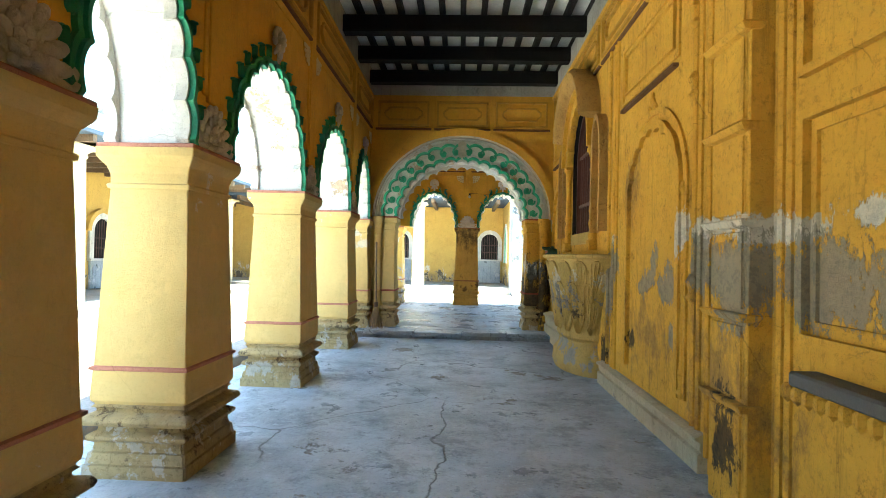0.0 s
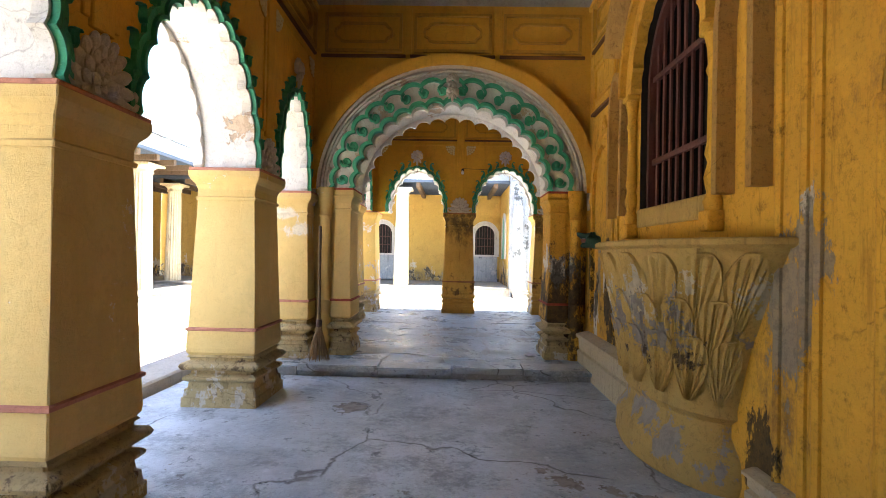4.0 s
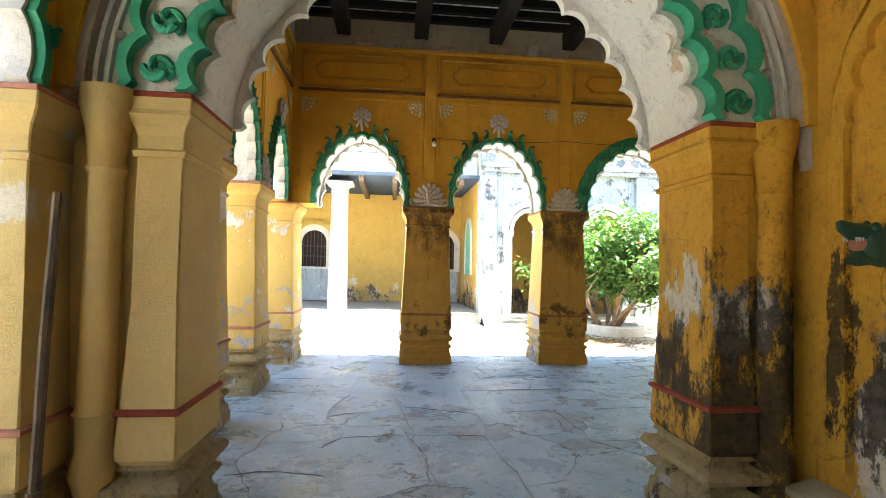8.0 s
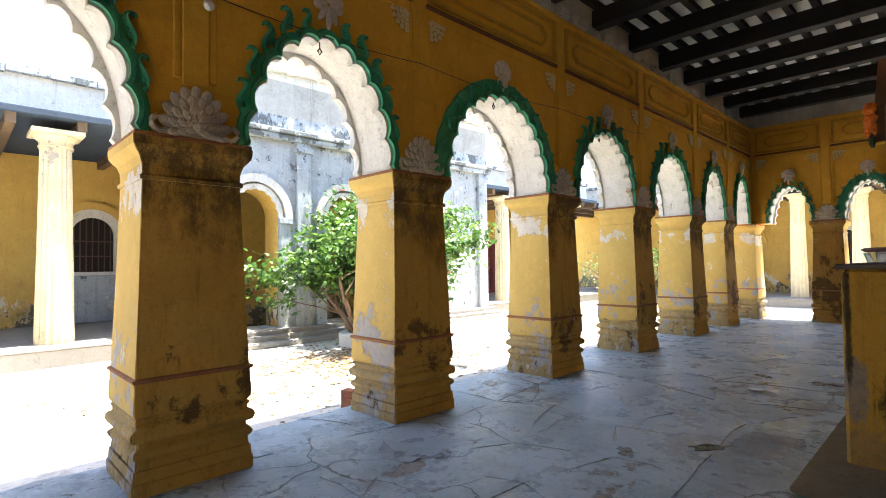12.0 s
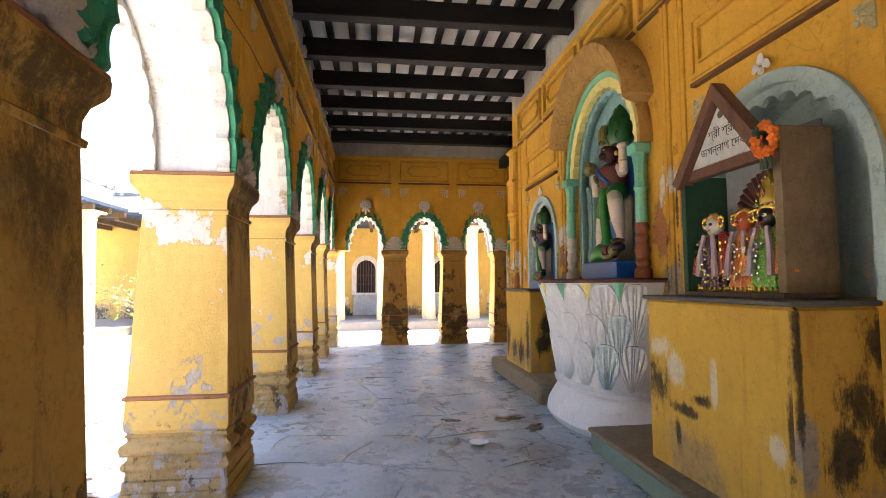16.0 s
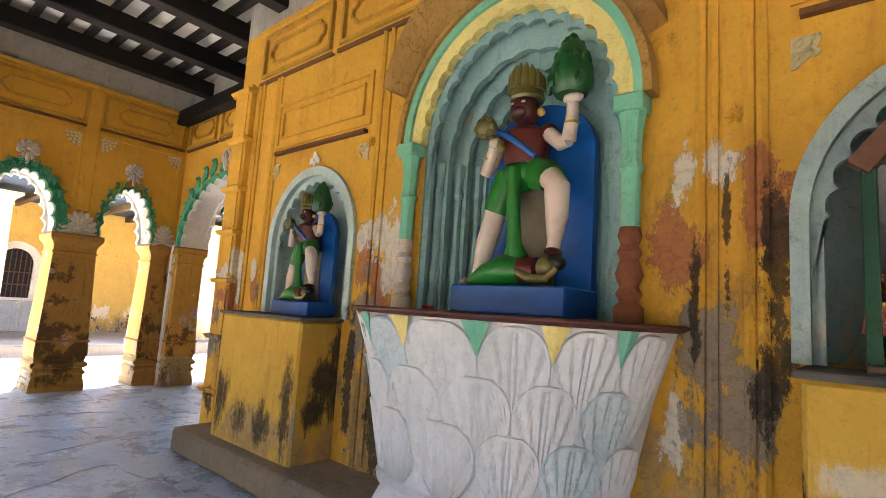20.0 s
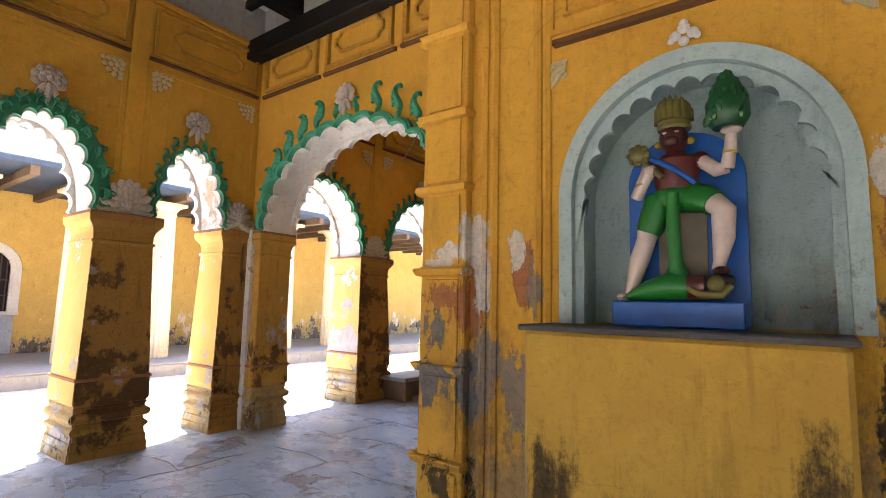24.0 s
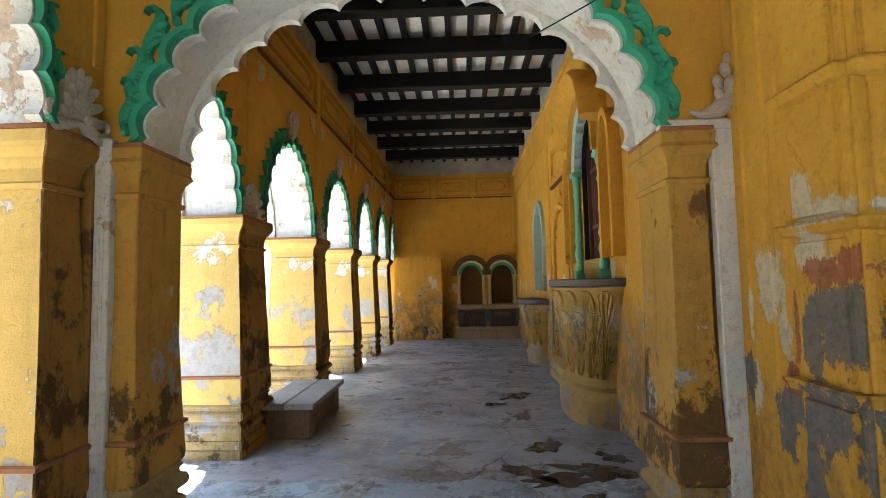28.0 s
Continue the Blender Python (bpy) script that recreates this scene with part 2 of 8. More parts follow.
m_wall_w = paint("ochre_limewash_grey_damp", OCHRE, OCHRE_D, streak=0.75, dirt=0.65, axis="Y", spots=(
    (BROWN, 0.7, 1.0, ((4.9, 0.85, 0.7, 0.55), (3.9, 1.0, 0.25, 0.9), (9.2, 1.1, 0.9, 0.9), (8.6, 0.9, 0.4, 0.7), (3.3, 0.7, 0.9, 0.55), (5.4, 2.3, 0.3, 0.5), (6.2, 0.8, 0.25, 0.9))),
    (PEELED, 0.9, 0.05, ((4.16, 1.77, 0.09, 0.17), (3.80, 1.74, 0.16, 0.10), (3.3, 1.74, 0.35, 0.06), (2.85, 1.69, 0.30, 0.09), (2.0, 1.75, 0.4, 0.07), (9.70, 0.78, 0.10, 0.38), (9.42, 1.15, 0.05, 0.14), (5.97, 1.72, 0.06, 0.12))),
    (CEMENT, 0.85, 0.05, ((4.92, 1.33, 0.16, 0.10), (4.47, 1.27, 0.20, 0.16), (3.87, 1.50, 0.14, 0.22), (3.5, 1.45, 0.22, 0.22), (3.1, 1.38, 0.24, 0.25), (2.6, 1.42, 0.35, 0.22), (2.0, 1.4, 0.4, 0.2), (4.36, 0.92, 0.12, 0.12), (5.10, 1.27, 0.14, 0.10), (4.78, 1.50, 0.07, 0.16), (5.97, 1.52, 0.12, 0.26), (6.18, 1.15, 0.14, 0.42), (9.62, 1.25, 0.10, 0.35), (8.9, 1.5, 0.12, 0.12))),
    (SOOT, 0.85, 0.25, ((6.36, 0.30, 0.16, 0.30), (5.36, 0.70, 0.10, 0.10), (9.15, 0.95, 0.34, 0.30), (9.70, 0.95, 0.08, 0.30), (9.06, 0.65, 0.20, 0.22), (9.88, 1.25, 0.08, 0.5), (9.30, 1.50, 0.12, 0.14), (8.80, 0.75, 0.10, 0.2), (3.2, 0.45, 0.15, 0.3)))))
BARE = (0.40, 0.27, 0.115, 1)
m_wall_n = paint("ochre_limewash_flaking", OCHRE, OCHRE_D, streak=0.4, dirt=0.4, spots=(
    (BARE, 0.85, 0.25, ((4.62, 0.55, 0.42, 0.40), (4.88, 0.95, 0.10, 0.35), (7.1, 0.70, 0.35, 0.45), (2.4, 0.5, 0.3, 0.4), (9.1, 0.5, 0.3, 0.4))),
    (BROWN, 0.6, 1.1, ((7.1, 0.9, 0.35, 0.7), (4.55, 1.6, 0.38, 1.0), (9.3, 0.9, 0.4, 0.8), (2.4, 0.9, 0.35, 0.9), (4.8, 2.2, 0.2, 0.5))),
    (BRICKRED, 0.9, 0.05, ((7.23, 1.98, 0.14, 0.17), (7.06, 1.80, 0.16, 0.22), (4.77, 2.05, 0.13, 0.20), (4.37, 2.22, 0.11, 0.22), (9.38, 1.56, 0.11, 0.20), (9.58, 1.62, 0.13, 0.10), (4.40, 2.42, 0.07, 0.14), (9.02, 1.75, 0.07, 0.2), (9.36, 1.47, 0.06, 0.12), (9.50, 1.50, 0.04, 0.07))),
    (PEELED, 0.95, 0.05, ((7.20, 2.27, 0.14, 0.09), (7.07, 2.19, 0.12, 0.16), (6.93, 2.02, 0.12, 0.32), (7.34, 2.19, 0.05, 0.09), (4.72, 2.43, 0.08, 0.18), (4.58, 2.47, 0.09, 0.15), (4.80, 1.18, 0.07, 0.22), (9.32, 2.06, 0.05, 0.13), (9.07, 1.93, 0.05, 0.12), (9.50, 1.92, 0.16, 0.06), (9.60, 1.86, 0.14, 0.03), (9.36, 1.98, 0.08, 0.16), (9.30, 1.75, 0.06, 0.2))),
    (GREY, 0.85, 0.06, ((7.20, 1.50, 0.15, 0.30), (7.05, 1.25, 0.14, 0.25), (9.30, 1.20, 0.10, 0.26), (9.04, 1.05, 0.12, 0.25), (8.95, 1.70, 0.05, 0.16), (4.60, 1.45, 0.18, 0.35), (4.44, 1.30, 0.15, 0.3), (2.5, 1.1, 0.2, 0.3))),
    ((0.165, 0.155, 0.14, 1), 0.93, 0.06, ((9.60, 1.45, 0.13, 0.15), (9.66, 1.08, 0.10, 0.14), (9.53, 1.15, 0.06, 0.05), (9.40, 1.12, 0.06, 0.22))),
    (SOOT, 0.85, 0.3, ((4.33, 1.95, 0.07, 0.40), (4.54, 2.10, 0.025, 0.45), (4.68, 1.75, 0.03, 0.4), (4.36, 1.45, 0.10, 0.3), (7.36, 0.95, 0.05, 0.5), (6.98, 0.75, 0.1, 0.35), (9.55, 0.45, 0.2, 0.2)))))
SLATE_PATCH, CREAM = (0.165, 0.155, 0.14, 1), (0.62, 0.53, 0.36, 1)
m_corner_e = paint("ochre_corner_bared", OCHRE, OCHRE_D, streak=0.6, dirt=0.5, axis="Y", spots=(
    (BROWN, 0.7, 1.1, ((10.95, 0.7, 0.25, 0.5), (11.4, 0.7, 0.4, 0.35))),
    (CREAM, 0.92, 0.06, ((11.06, 1.58, 0.13, 0.17), (11.15, 1.40, 0.05, 0.18), (11.35, 1.70, 0.15, 0.07), (11.52, 1.86, 0.16, 0.05), (11.32, 1.94, 0.08, 0.10), (10.90, 1.45, 0.03, 0.16), (10.92, 1.10, 0.03, 0.12))),
    (SLATE_PATCH, 0.93, 0.06, ((11.56, 1.42, 0.16, 0.15), (11.35, 1.38, 0.06, 0.16), (11.42, 1.06, 0.18, 0.13), (11.62, 1.02, 0.12, 0.20), (11.16, 1.02, 0.09, 0.16), (11.30, 0.80, 0.08, 0.2), (10.86, 1.14, 0.05, 0.10))),
    (BRICKRED, 0.95, 0.06, ((11.235, 1.42, 0.03, 0.15), (11.17, 1.19, 0.05, 0.06), (11.44, 1.63, 0.12, 0.05), (11.60, 1.66, 0.10, 0.06))),
    (SOOT, 0.7, 0.4, ((11.05, 0.35, 0.2, 0.2), (11.5, 0.35, 0.2, 0.15)))))
m_pillar = paint("ochre_pillar_paint", (0.63, 0.455, 0.18, 1), (0.56, 0.385, 0.13, 1), streak=0.15, peel=(0.625, (0.70, 0.62, 0.46, 1)), dirt=0.15)
CHALK, LILAC = (0.72, 0.67, 0.60, 1), (0.44, 0.415, 0.41, 1)
m_pillar_n = paint("ochre_pillar_paint_worn", (0.66, 0.45, 0.135, 1), (0.56, 0.36, 0.09, 1), streak=0.2, dirt=0.18, zones=((CHALK, 2.02, 0.17, 0.50, 2.3, 3.0), (CHALK, 1.35, 0.8, 0.60, 3.0, 9.0), (LILAC, 0.80, 0.45, 0.515, 3.4, 6.0), ((0.20, 0.14, 0.08, 1), 0.55, 0.18, 0.55, 4.5, 15.0)))
m_pillar_e = paint("ochre_pillar_paint_patched", (0.66, 0.46, 0.15, 1), (0.55, 0.35, 0.09, 1), streak=0.3, dirt=0.22, zones=((CHALK, 1.95, 0.2, 0.53, 2.6, 23.0), (LILAC, 1.10, 0.55, 0.49, 2.6, 26.0), ((0.30, 0.28, 0.26, 1), 0.55, 0.25, 0.52, 4.0, 35.0)))
# Shade of the gallery-side faces put into darker copies; the first adds mould.
m_pillar_mould_shade = paint("ochre_pillar_paint_mould_shade", (0.54, 0.32, 0.07, 1), (0.38, 0.21, 0.045, 1), streak=0.75, peel=(0.68, (0.50, 0.49, 0.46, 1)), dirt=0.45, mould=(1.55, 0.8), zones=(((0.16, 0.09, 0.03, 1), 0.75, 0.5, 0.50, 2.4, 33.0),))
m_pillar_shade_brown = paint("ochre_pillar_paint_shade_brown", (0.37, 0.20, 0.045, 1), (0.23, 0.12, 0.03, 1), streak=0.8, peel=(0.63, (0.38, 0.33, 0.26, 1)), dirt=0.5, zones=(((0.10, 0.052, 0.018, 1), 0.75, 0.7, 0.46, 2.2, 52.0), ((0.12, 0.065, 0.022, 1), 1.75, 0.35, 0.50, 2.0, 57.0), ((0.36, 0.30, 0.22, 1), 1.8, 0.3, 0.60, 3.0, 61.0)))
m_base = paint("plinth_stone_limewashed", (0.50, 0.375, 0.18, 1), (0.22, 0.15, 0.075, 1), streak=0.8, grain=2.0, dirt=0.7, zones=(((0.60, 0.54, 0.43, 1), 0.15, 0.25, 0.53, 4.5, 111.0), ((0.13, 0.085, 0.045, 1), 0.30, 0.25, 0.545, 5.0, 115.0)))
m_base_n = paint("plinth_ochre_worn", (0.52, 0.37, 0.16, 1), (0.22, 0.145, 0.07, 1), streak=0.8, grain=2.0, dirt=0.6, zones=((LILAC, 0.30, 0.35, 0.53, 4.0, 121.0), ((0.62, 0.56, 0.46, 1), 0.15, 0.25, 0.56, 4.5, 123.0), ((0.14, 0.09, 0.045, 1), 0.28, 0.25, 0.54, 5.0, 125.0)))
m_ledge = paint("ledge_pale_worn", (0.56, 0.46, 0.29, 1), (0.36, 0.28, 0.16, 1), streak=0.5, peel=(0.60, (0.36, 0.32, 0.26, 1)), grain=1.6, dirt=0.5)
m_white = paint("white_limewash", (0.72, 0.70, 0.66, 1), (0.52, 0.49, 0.43, 1), rough=0.9, streak=0.3, peel=(0.60, (0.56, 0.43, 0.31, 1)))
m_frieze = paint("dusty_whitewash", (0.42, 0.40, 0.36, 1), (0.22, 0.20, 0.17, 1), rough=0.95, streak=0.5)
m_red = paint("red_oxide_paint", (0.30, 0.06, 0.035, 1), (0.18, 0.05, 0.03, 1), streak=0.3)
m_redpale = paint("faded_red_paint", (0.50, 0.22, 0.15, 1), (0.34, 0.13, 0.08, 1), streak=0.3)
# Deeper than m_archgreen: the arcades' backlit shade is put into this green.
m_green = paint("green_gloss_backlit", (0.035, 0.30, 0.16, 1), (0.022, 0.17, 0.095, 1), rough=0.5, streak=0.25)
m_greenpale = paint("mint_paint", (0.20, 0.55, 0.37, 1), (0.12, 0.40, 0.26, 1), rough=0.6, streak=0.25)
m_archgreen = paint("sea_green_paint", (0.05, 0.38, 0.22, 1), (0.035, 0.26, 0.15, 1), rough=0.55, streak=0.2)
m_yellow = paint("lemon_paint", (0.80, 0.68, 0.24, 1), (0.66, 0.52, 0.16, 1), rough=0.6, streak=0.25)
m_stucco = paint("stucco_ornament", (0.66, 0.58, 0.50, 1), (0.46, 0.38, 0.31, 1), rough=0.9, streak=0.3, grain=2.0, dirt=0.4)
m_teal = paint("pale_teal_paint", (0.27, 0.44, 0.43, 1), (0.17, 0.30, 0.30, 1), streak=0.45, peel=(0.63, (0.40, 0.37, 0.30, 1)))
m_nichewhite = paint("pale_aqua_limewash", (0.44, 0.56, 0.53, 1), (0.31, 0.40, 0.39, 1), streak=0.4, peel=(0.62, (0.45, 0.41, 0.33, 1)), damp=(1.6, LIME, (0.34, 0.32, 0.27, 1), (0.24, 0.21, 0.16, 1)))
m_lotus = paint("lotus_whitewash", (0.86, 0.86, 0.85, 1), (0.74, 0.76, 0.77, 1), streak=0.2, peel=(0.68, (0.45, 0.38, 0.30, 1)), grain=1.6, dirt=0.25)
m_lotus_old = paint("lotus_ochre_worn", (0.58, 0.39, 0.12, 1), (0.42, 0.27, 0.09, 1), streak=0.7, grain=2.0, dirt=0.45, zones=(((0.62, 0.54, 0.38, 1), 1.20, 0.22, 0.50, 3.0, 71.0), ((0.30, 0.27, 0.235, 1), 1.02, 0.25, 0.52, 3.4, 75.0), ((0.10, 0.075, 0.05, 1), 0.75, 0.35, 0.56, 5.0, 78.0), ((0.40, 0.36, 0.30, 1), 0.25, 0.25, 0.50, 3.0, 81.0)))
m_hood = paint("brown_plaster_hood", (0.50, 0.29, 0.08, 1), (0.30, 0.17, 0.06, 1), streak=0.6, grain=2.0, dirt=0.8)
m_slate = paint("dark_slate", (0.10, 0.095, 0.085, 1), (0.06, 0.055, 0.05, 1), rough=0.6, streak=0.2)
m_cream = paint("cream_column_limewash", (0.68, 0.58, 0.38, 1), (0.48, 0.38, 0.22, 1), streak=0.55, peel=(0.63, (0.40, 0.35, 0.28, 1)))
m_outer = paint("ochre_outer_wall", (0.58, 0.38, 0.10, 1), (0.48, 0.30, 0.08, 1), streak=0.3, damp=(0.75, LIME, (0.14, 0.115, 0.08, 1), (0.26, 0.19, 0.09, 1)), wet=0.03)
m_greywall = paint("weathered_grey_plaster", (0.40, 0.43, 0.45, 1), (0.20, 0.22, 0.23, 1), streak=0.8, peel=(0.60, (0.55, 0.55, 0.53, 1)), grain=1.6, zones=(((0.09, 0.10, 0.10, 1), 2.5, 3.5, 0.555, 2.4, 101.0), ((0.12, 0.13, 0.13, 1), 4.6, 0.6, 0.48, 3.0, 105.0)))
m_platform = paint("platform_stone", (0.30, 0.28, 0.25, 1), (0.20, 0.18, 0.16, 1), rough=0.75, streak=0.4)
m_parapet = paint("parapet_whitewash", (0.62, 0.60, 0.55, 1), (0.40, 0.37, 0.32, 1), streak=0.6)
m_brick = paint("old_brick", (0.33, 0.12, 0.06, 1), (0.20, 0.08, 0.045, 1), grain=2.0)
m_woodblack = paint("tarred_timber", (0.010, 0.008, 0.0065, 1), (0.006, 0.005, 0.004, 1), rough=0.65, streak=0.3)
m_board = paint("ceiling_boards_whitewashed", (0.86, 0.84, 0.80, 1), (0.70, 0.66, 0.60, 1), streak=0.3, dirt=0.2)
m_wood = paint("weathered_wood", (0.17, 0.115, 0.07, 1), (0.09, 0.06, 0.04, 1), rough=0.7, streak=0.8)
m_woodred = paint("red_brown_wood", (0.115, 0.035, 0.025, 1), (0.07, 0.022, 0.018, 1), rough=0.55, streak=0.5)
m_doorred = paint("maroon_door_paint", (0.16, 0.025, 0.025, 1), (0.10, 0.02, 0.02, 1), rough=0.5)
m_iron = paint("rusty_iron", (0.09, 0.04, 0.03, 1), (0.05, 0.025, 0.02, 1), rough=0.6)
# Near-black colour that stands in for the shade of unlit rooms.
m_unlit_black = paint("unlit_interior_black", (0.02, 0.018, 0.016, 1), (0.012, 0.011, 0.01, 1))
m_slabblue = paint("slate_blue_fascia", (0.06, 0.08, 0.11, 1), (0.035, 0.045, 0.06, 1), streak=0.3)


def floor_mat(name, c1, c2, crack, broken=0.60, gloss=0.26, hollows=()):
    """Trowelled cement over stone: mottling, speckle, hairline cracks and places where the skin has broken away with a dark ragged rim."""
    k = Mat(name, 0.55).base(c1)
    k.over(k.ramp(k.noise(0.8, 7, 0.68), 0.38, 0.66), c2)
    k.over(k.math('MULTIPLY', k.ramp(k.noise(2.4, 10, 0.82, k.scaled(1, 1, 1, 4.0)), 0.48, 0.62), 0.75), shade(c2, 0.55))
    k.over(k.math('MULTIPLY', k.ramp(k.noise(12, 8, 0.82), 0.54, 0.68), 0.6), shade(c1, 1.45))
    k.over(k.math('MULTIPLY', k.ramp(k.noise(34, 7, 0.85, k.scaled(1, 1, 1, 8.0)), 0.53, 0.66), 0.7), shade(c2, 0.4))
    nz = k.noise(1.05, 9, 0.72, k.scaled(1, 1, 1, 11.0))
    gone = k.ramp(nz, broken, broken + 0.008)
    worn = None
    if hollows:
        jag = k.math('MULTIPLY_ADD', k.noise(3.4, 9, 0.68, k.scaled(1, 1, 1, 23.0)), 3.4)
        jag.node.inputs[2].default_value = -1.7
        px, py = k.axis("X"), k.axis("Y")
        for cx, cy, rx, ry in hollows:
            a = k.math('DIVIDE', k.math('SUBTRACT', px, cx), rx)
            b = k.math('DIVIDE', k.math('SUBTRACT', py, cy), ry)
            f = k.math('SUBTRACT', 1.0, k.math('SQRT', k.math('ADD', k.math('MULTIPLY', a, a), k.math('MULTIPLY', b, b))))
            worn = f if worn is None else k.math('MAXIMUM', worn, f)
        worn = k.math('ADD', worn, jag)
        gone = k.math('MAXIMUM', gone, k.math('MULTIPLY', k.ramp(worn, 0.0, 0.04), 0.5))
    k.over(k.math('MULTIPLY', gone, 0.85), (0.25, 0.215, 0.165, 1))
    k.over(k.math('MULTIPLY', gone, k.math('MULTIPLY', k.ramp(k.noise(9, 8, 0.8), 0.45, 0.6), 0.8)), (0.13, 0.105, 0.075, 1))
    rim = k.math('MULTIPLY', k.math('MULTIPLY', k.ramp(nz, broken - 0.006, broken), k.math('SUBTRACT', 1.0, k.ramp(nz, broken + 0.004, broken + 0.014))), k.ramp(k.noise(2.6, 4, 0.6, k.scaled(1, 1, 1, 3.0)), 0.47, 0.55))
    k.over(k.math('MULTIPLY', rim, 0.9), (0.05, 0.042, 0.034, 1))
    if worn is not None:
        lip = k.math('MULTIPLY', k.ramp(worn, -0.10, 0.0), k.math('SUBTRACT', 1.0, k.ramp(worn, 0.02, 0.12)))
        k.over(k.math('MULTIPLY', lip, k.math('MULTIPLY', k.ramp(k.noise(2.2, 4, 0.6, k.scaled(1, 1, 1, 5.0)), 0.44, 0.54), 0.92)), (0.045, 0.038, 0.03, 1))
    k.over(k.math('MULTIPLY', k.ramp(k.noise(2.7, 9, 0.8, k.scaled(1, 1, 1, 17.0)), 0.61, 0.65), 0.8), (0.07, 0.06, 0.05, 1))
    v = k.n("ShaderNodeTexVoronoi", Scale=crack)
    v.feature = 'DISTANCE_TO_EDGE'
    w = k.n("ShaderNodeMix")
    w.data_type = 'VECTOR'
    w.inputs[0].default_value = 0.22
    k.link(k.pos, w.inputs[4])
    d = k.n("ShaderNodeTexNoise", Scale=2.2, Detail=6.0)
    k.link(k.pos, d.inputs["Vector"])
    k.link(d.outputs["Color"], w.inputs[5])
    k.link(w.outputs[1], v.inputs["Vector"])
    line = k.math('MULTIPLY', k.math('SUBTRACT', 1.0, k.ramp(v.outputs["Distance"], 0.0, 0.007)), k.ramp(k.noise(0.7, 4, 0.6, k.scaled(1, 1, 1, 7.0)), 0.46, 0.56))
    k.over(k.math('MULTIPLY', line, 0.8), (0.07, 0.06, 0.05, 1))
    k.bump(k.math('MULTIPLY', line, -1.0), 0.8, 0.008)
    k.bump(k.math('MULTIPLY', gone, -1.0), 0.9, 0.012)
    k.bump(k.noise(38, 8, 0.82), 0.45, 0.012)
    k.bump(k.noise(5, 7, 0.7), 0.3, 0.025)
    r = k.math('ADD', k.ramp(k.noise(2.2, 7, 0.75, k.scaled(1, 1, 1, 1.5)), 0.35, 0.7), k.math('MULTIPLY', gone, 0.9), True)
    k.link(k.math('MULTIPLY_ADD', r, 0.38), k.b.inputs["Roughness"])
    k.b.inputs["Roughness"].links[0].from_node.inputs[2].default_value = gloss
    return k


HOLLOWS = ((-0.10, 12.45, 0.28, 0.10), (1.26, 12.48, 0.35, 0.16), (1.35, 11.68, 0.30, 0.12), (0.42, 12.10, 0.35, 0.16), (1.25, 12.25, 0.14, 0.20), (0.0, 10.87, 0.20, 0.12), (0.46, 11.97, 0.20, 0.16), (5.20, 13.05, 0.14, 0.14), (6.05, 12.50, 0.22, 0.14), (3.47, 12.58, 0.30, 0.20), (4.90, 12.65, 0.30, 0.20), (7.0, 13.42, 0.25, 0.12), (12.05, 10.50, 0.25, 0.15), (11.3, 10.73, 0.25, 0.12), (12.2, 11.7, 0.2, 0.15))
m_floor = floor_mat("cement_floor", (0.47, 0.495, 0.51, 1), (0.30, 0.315, 0.32, 1), 0.7, 0.62).done()
m_floor_e = floor_mat("cement_floor_stained", (0.36, 0.365, 0.365, 1), (0.20, 0.20, 0.195, 1), 0.9, 0.585).done()
m_flag = floor_mat("flagstone", (0.38, 0.435, 0.475, 1), (0.27, 0.315, 0.345, 1), 1.1, 0.605, 0.2, HOLLOWS).random(0.10).done()
m_joint = floor_mat("joint_mortar", (0.36, 0.37, 0.37, 1), (0.24, 0.24, 0.235, 1), 1.3).done()
m_ground = floor_mat("courtyard_cement", (0.66, 0.62, 0.55, 1), (0.55, 0.51, 0.45, 1), 0.4, 0.64, 0.5).done()


def plain(name, c, rough=0.5, metal=0.0, vary=0.25):
    k = Mat(name, rough, metal).base(c)
    k.over(k.ramp(k.noise(9, 4, 0.6), 0.4, 0.7), tuple(x * (1 - vary) for x in c[:3]) + (1,))
    k.bump(k.noise(60, 3, 0.6), 0.1, 0.004)
    return k.done()


def brocade(name, c, thread, scale=95.0):
    """Silk woven with small metallic flowers."""
    k = Mat(name, 0.4).base(c)
    v = k.n("ShaderNodeTexVoronoi", Scale=scale)
    k.link(k.pos, v.inputs["Vector"])
    fl = k.math('SUBTRACT', 1.0, k.ramp(v.outputs["Distance"], 0.28, 0.42))
    k.over(fl, thread)
    k.over(k.math('MULTIPLY', k.ramp(k.noise(40, 3, 0.6), 0.5, 0.62), 0.7), shade(c, 0.4))
    k.link(k.math('MULTIPLY', fl, 0.7), k.b.inputs["Metallic"])
    k.bump(fl, 0.5, 0.003)
    return k.done()

# ---- mesh helpers ----
def part(name, bm, material, parent=None, label="", smooth=False):
    bmesh.ops.recalc_face_normals(bm, faces=bm.faces)
    me = bpy.data.meshes.new(name)
    bm.to_mesh(me)
    bm.free()
    for m in (material if isinstance(material, (list, tuple)) else [material]):
        me.materials.append(m)
    if smooth:
        for p in me.polygons:
            p.use_smooth = True
        me.set_sharp_from_angle(angle=radians(40))
    ob = new(name, me)
    if parent is not None:
        ob.parent = parent
    if label:
        ob["label"] = label
    return ob


def empty(name, m, label="", category="", group="", kind=""):
    ob = new(name)
    ob.matrix_world = m
    return tagged(ob, label, category, group, kind)


def quad(bm, vs, mi=0):
    try:
        f = bm.faces.new(vs)
        f.material_index = mi
        return f
    except ValueError:
        return None


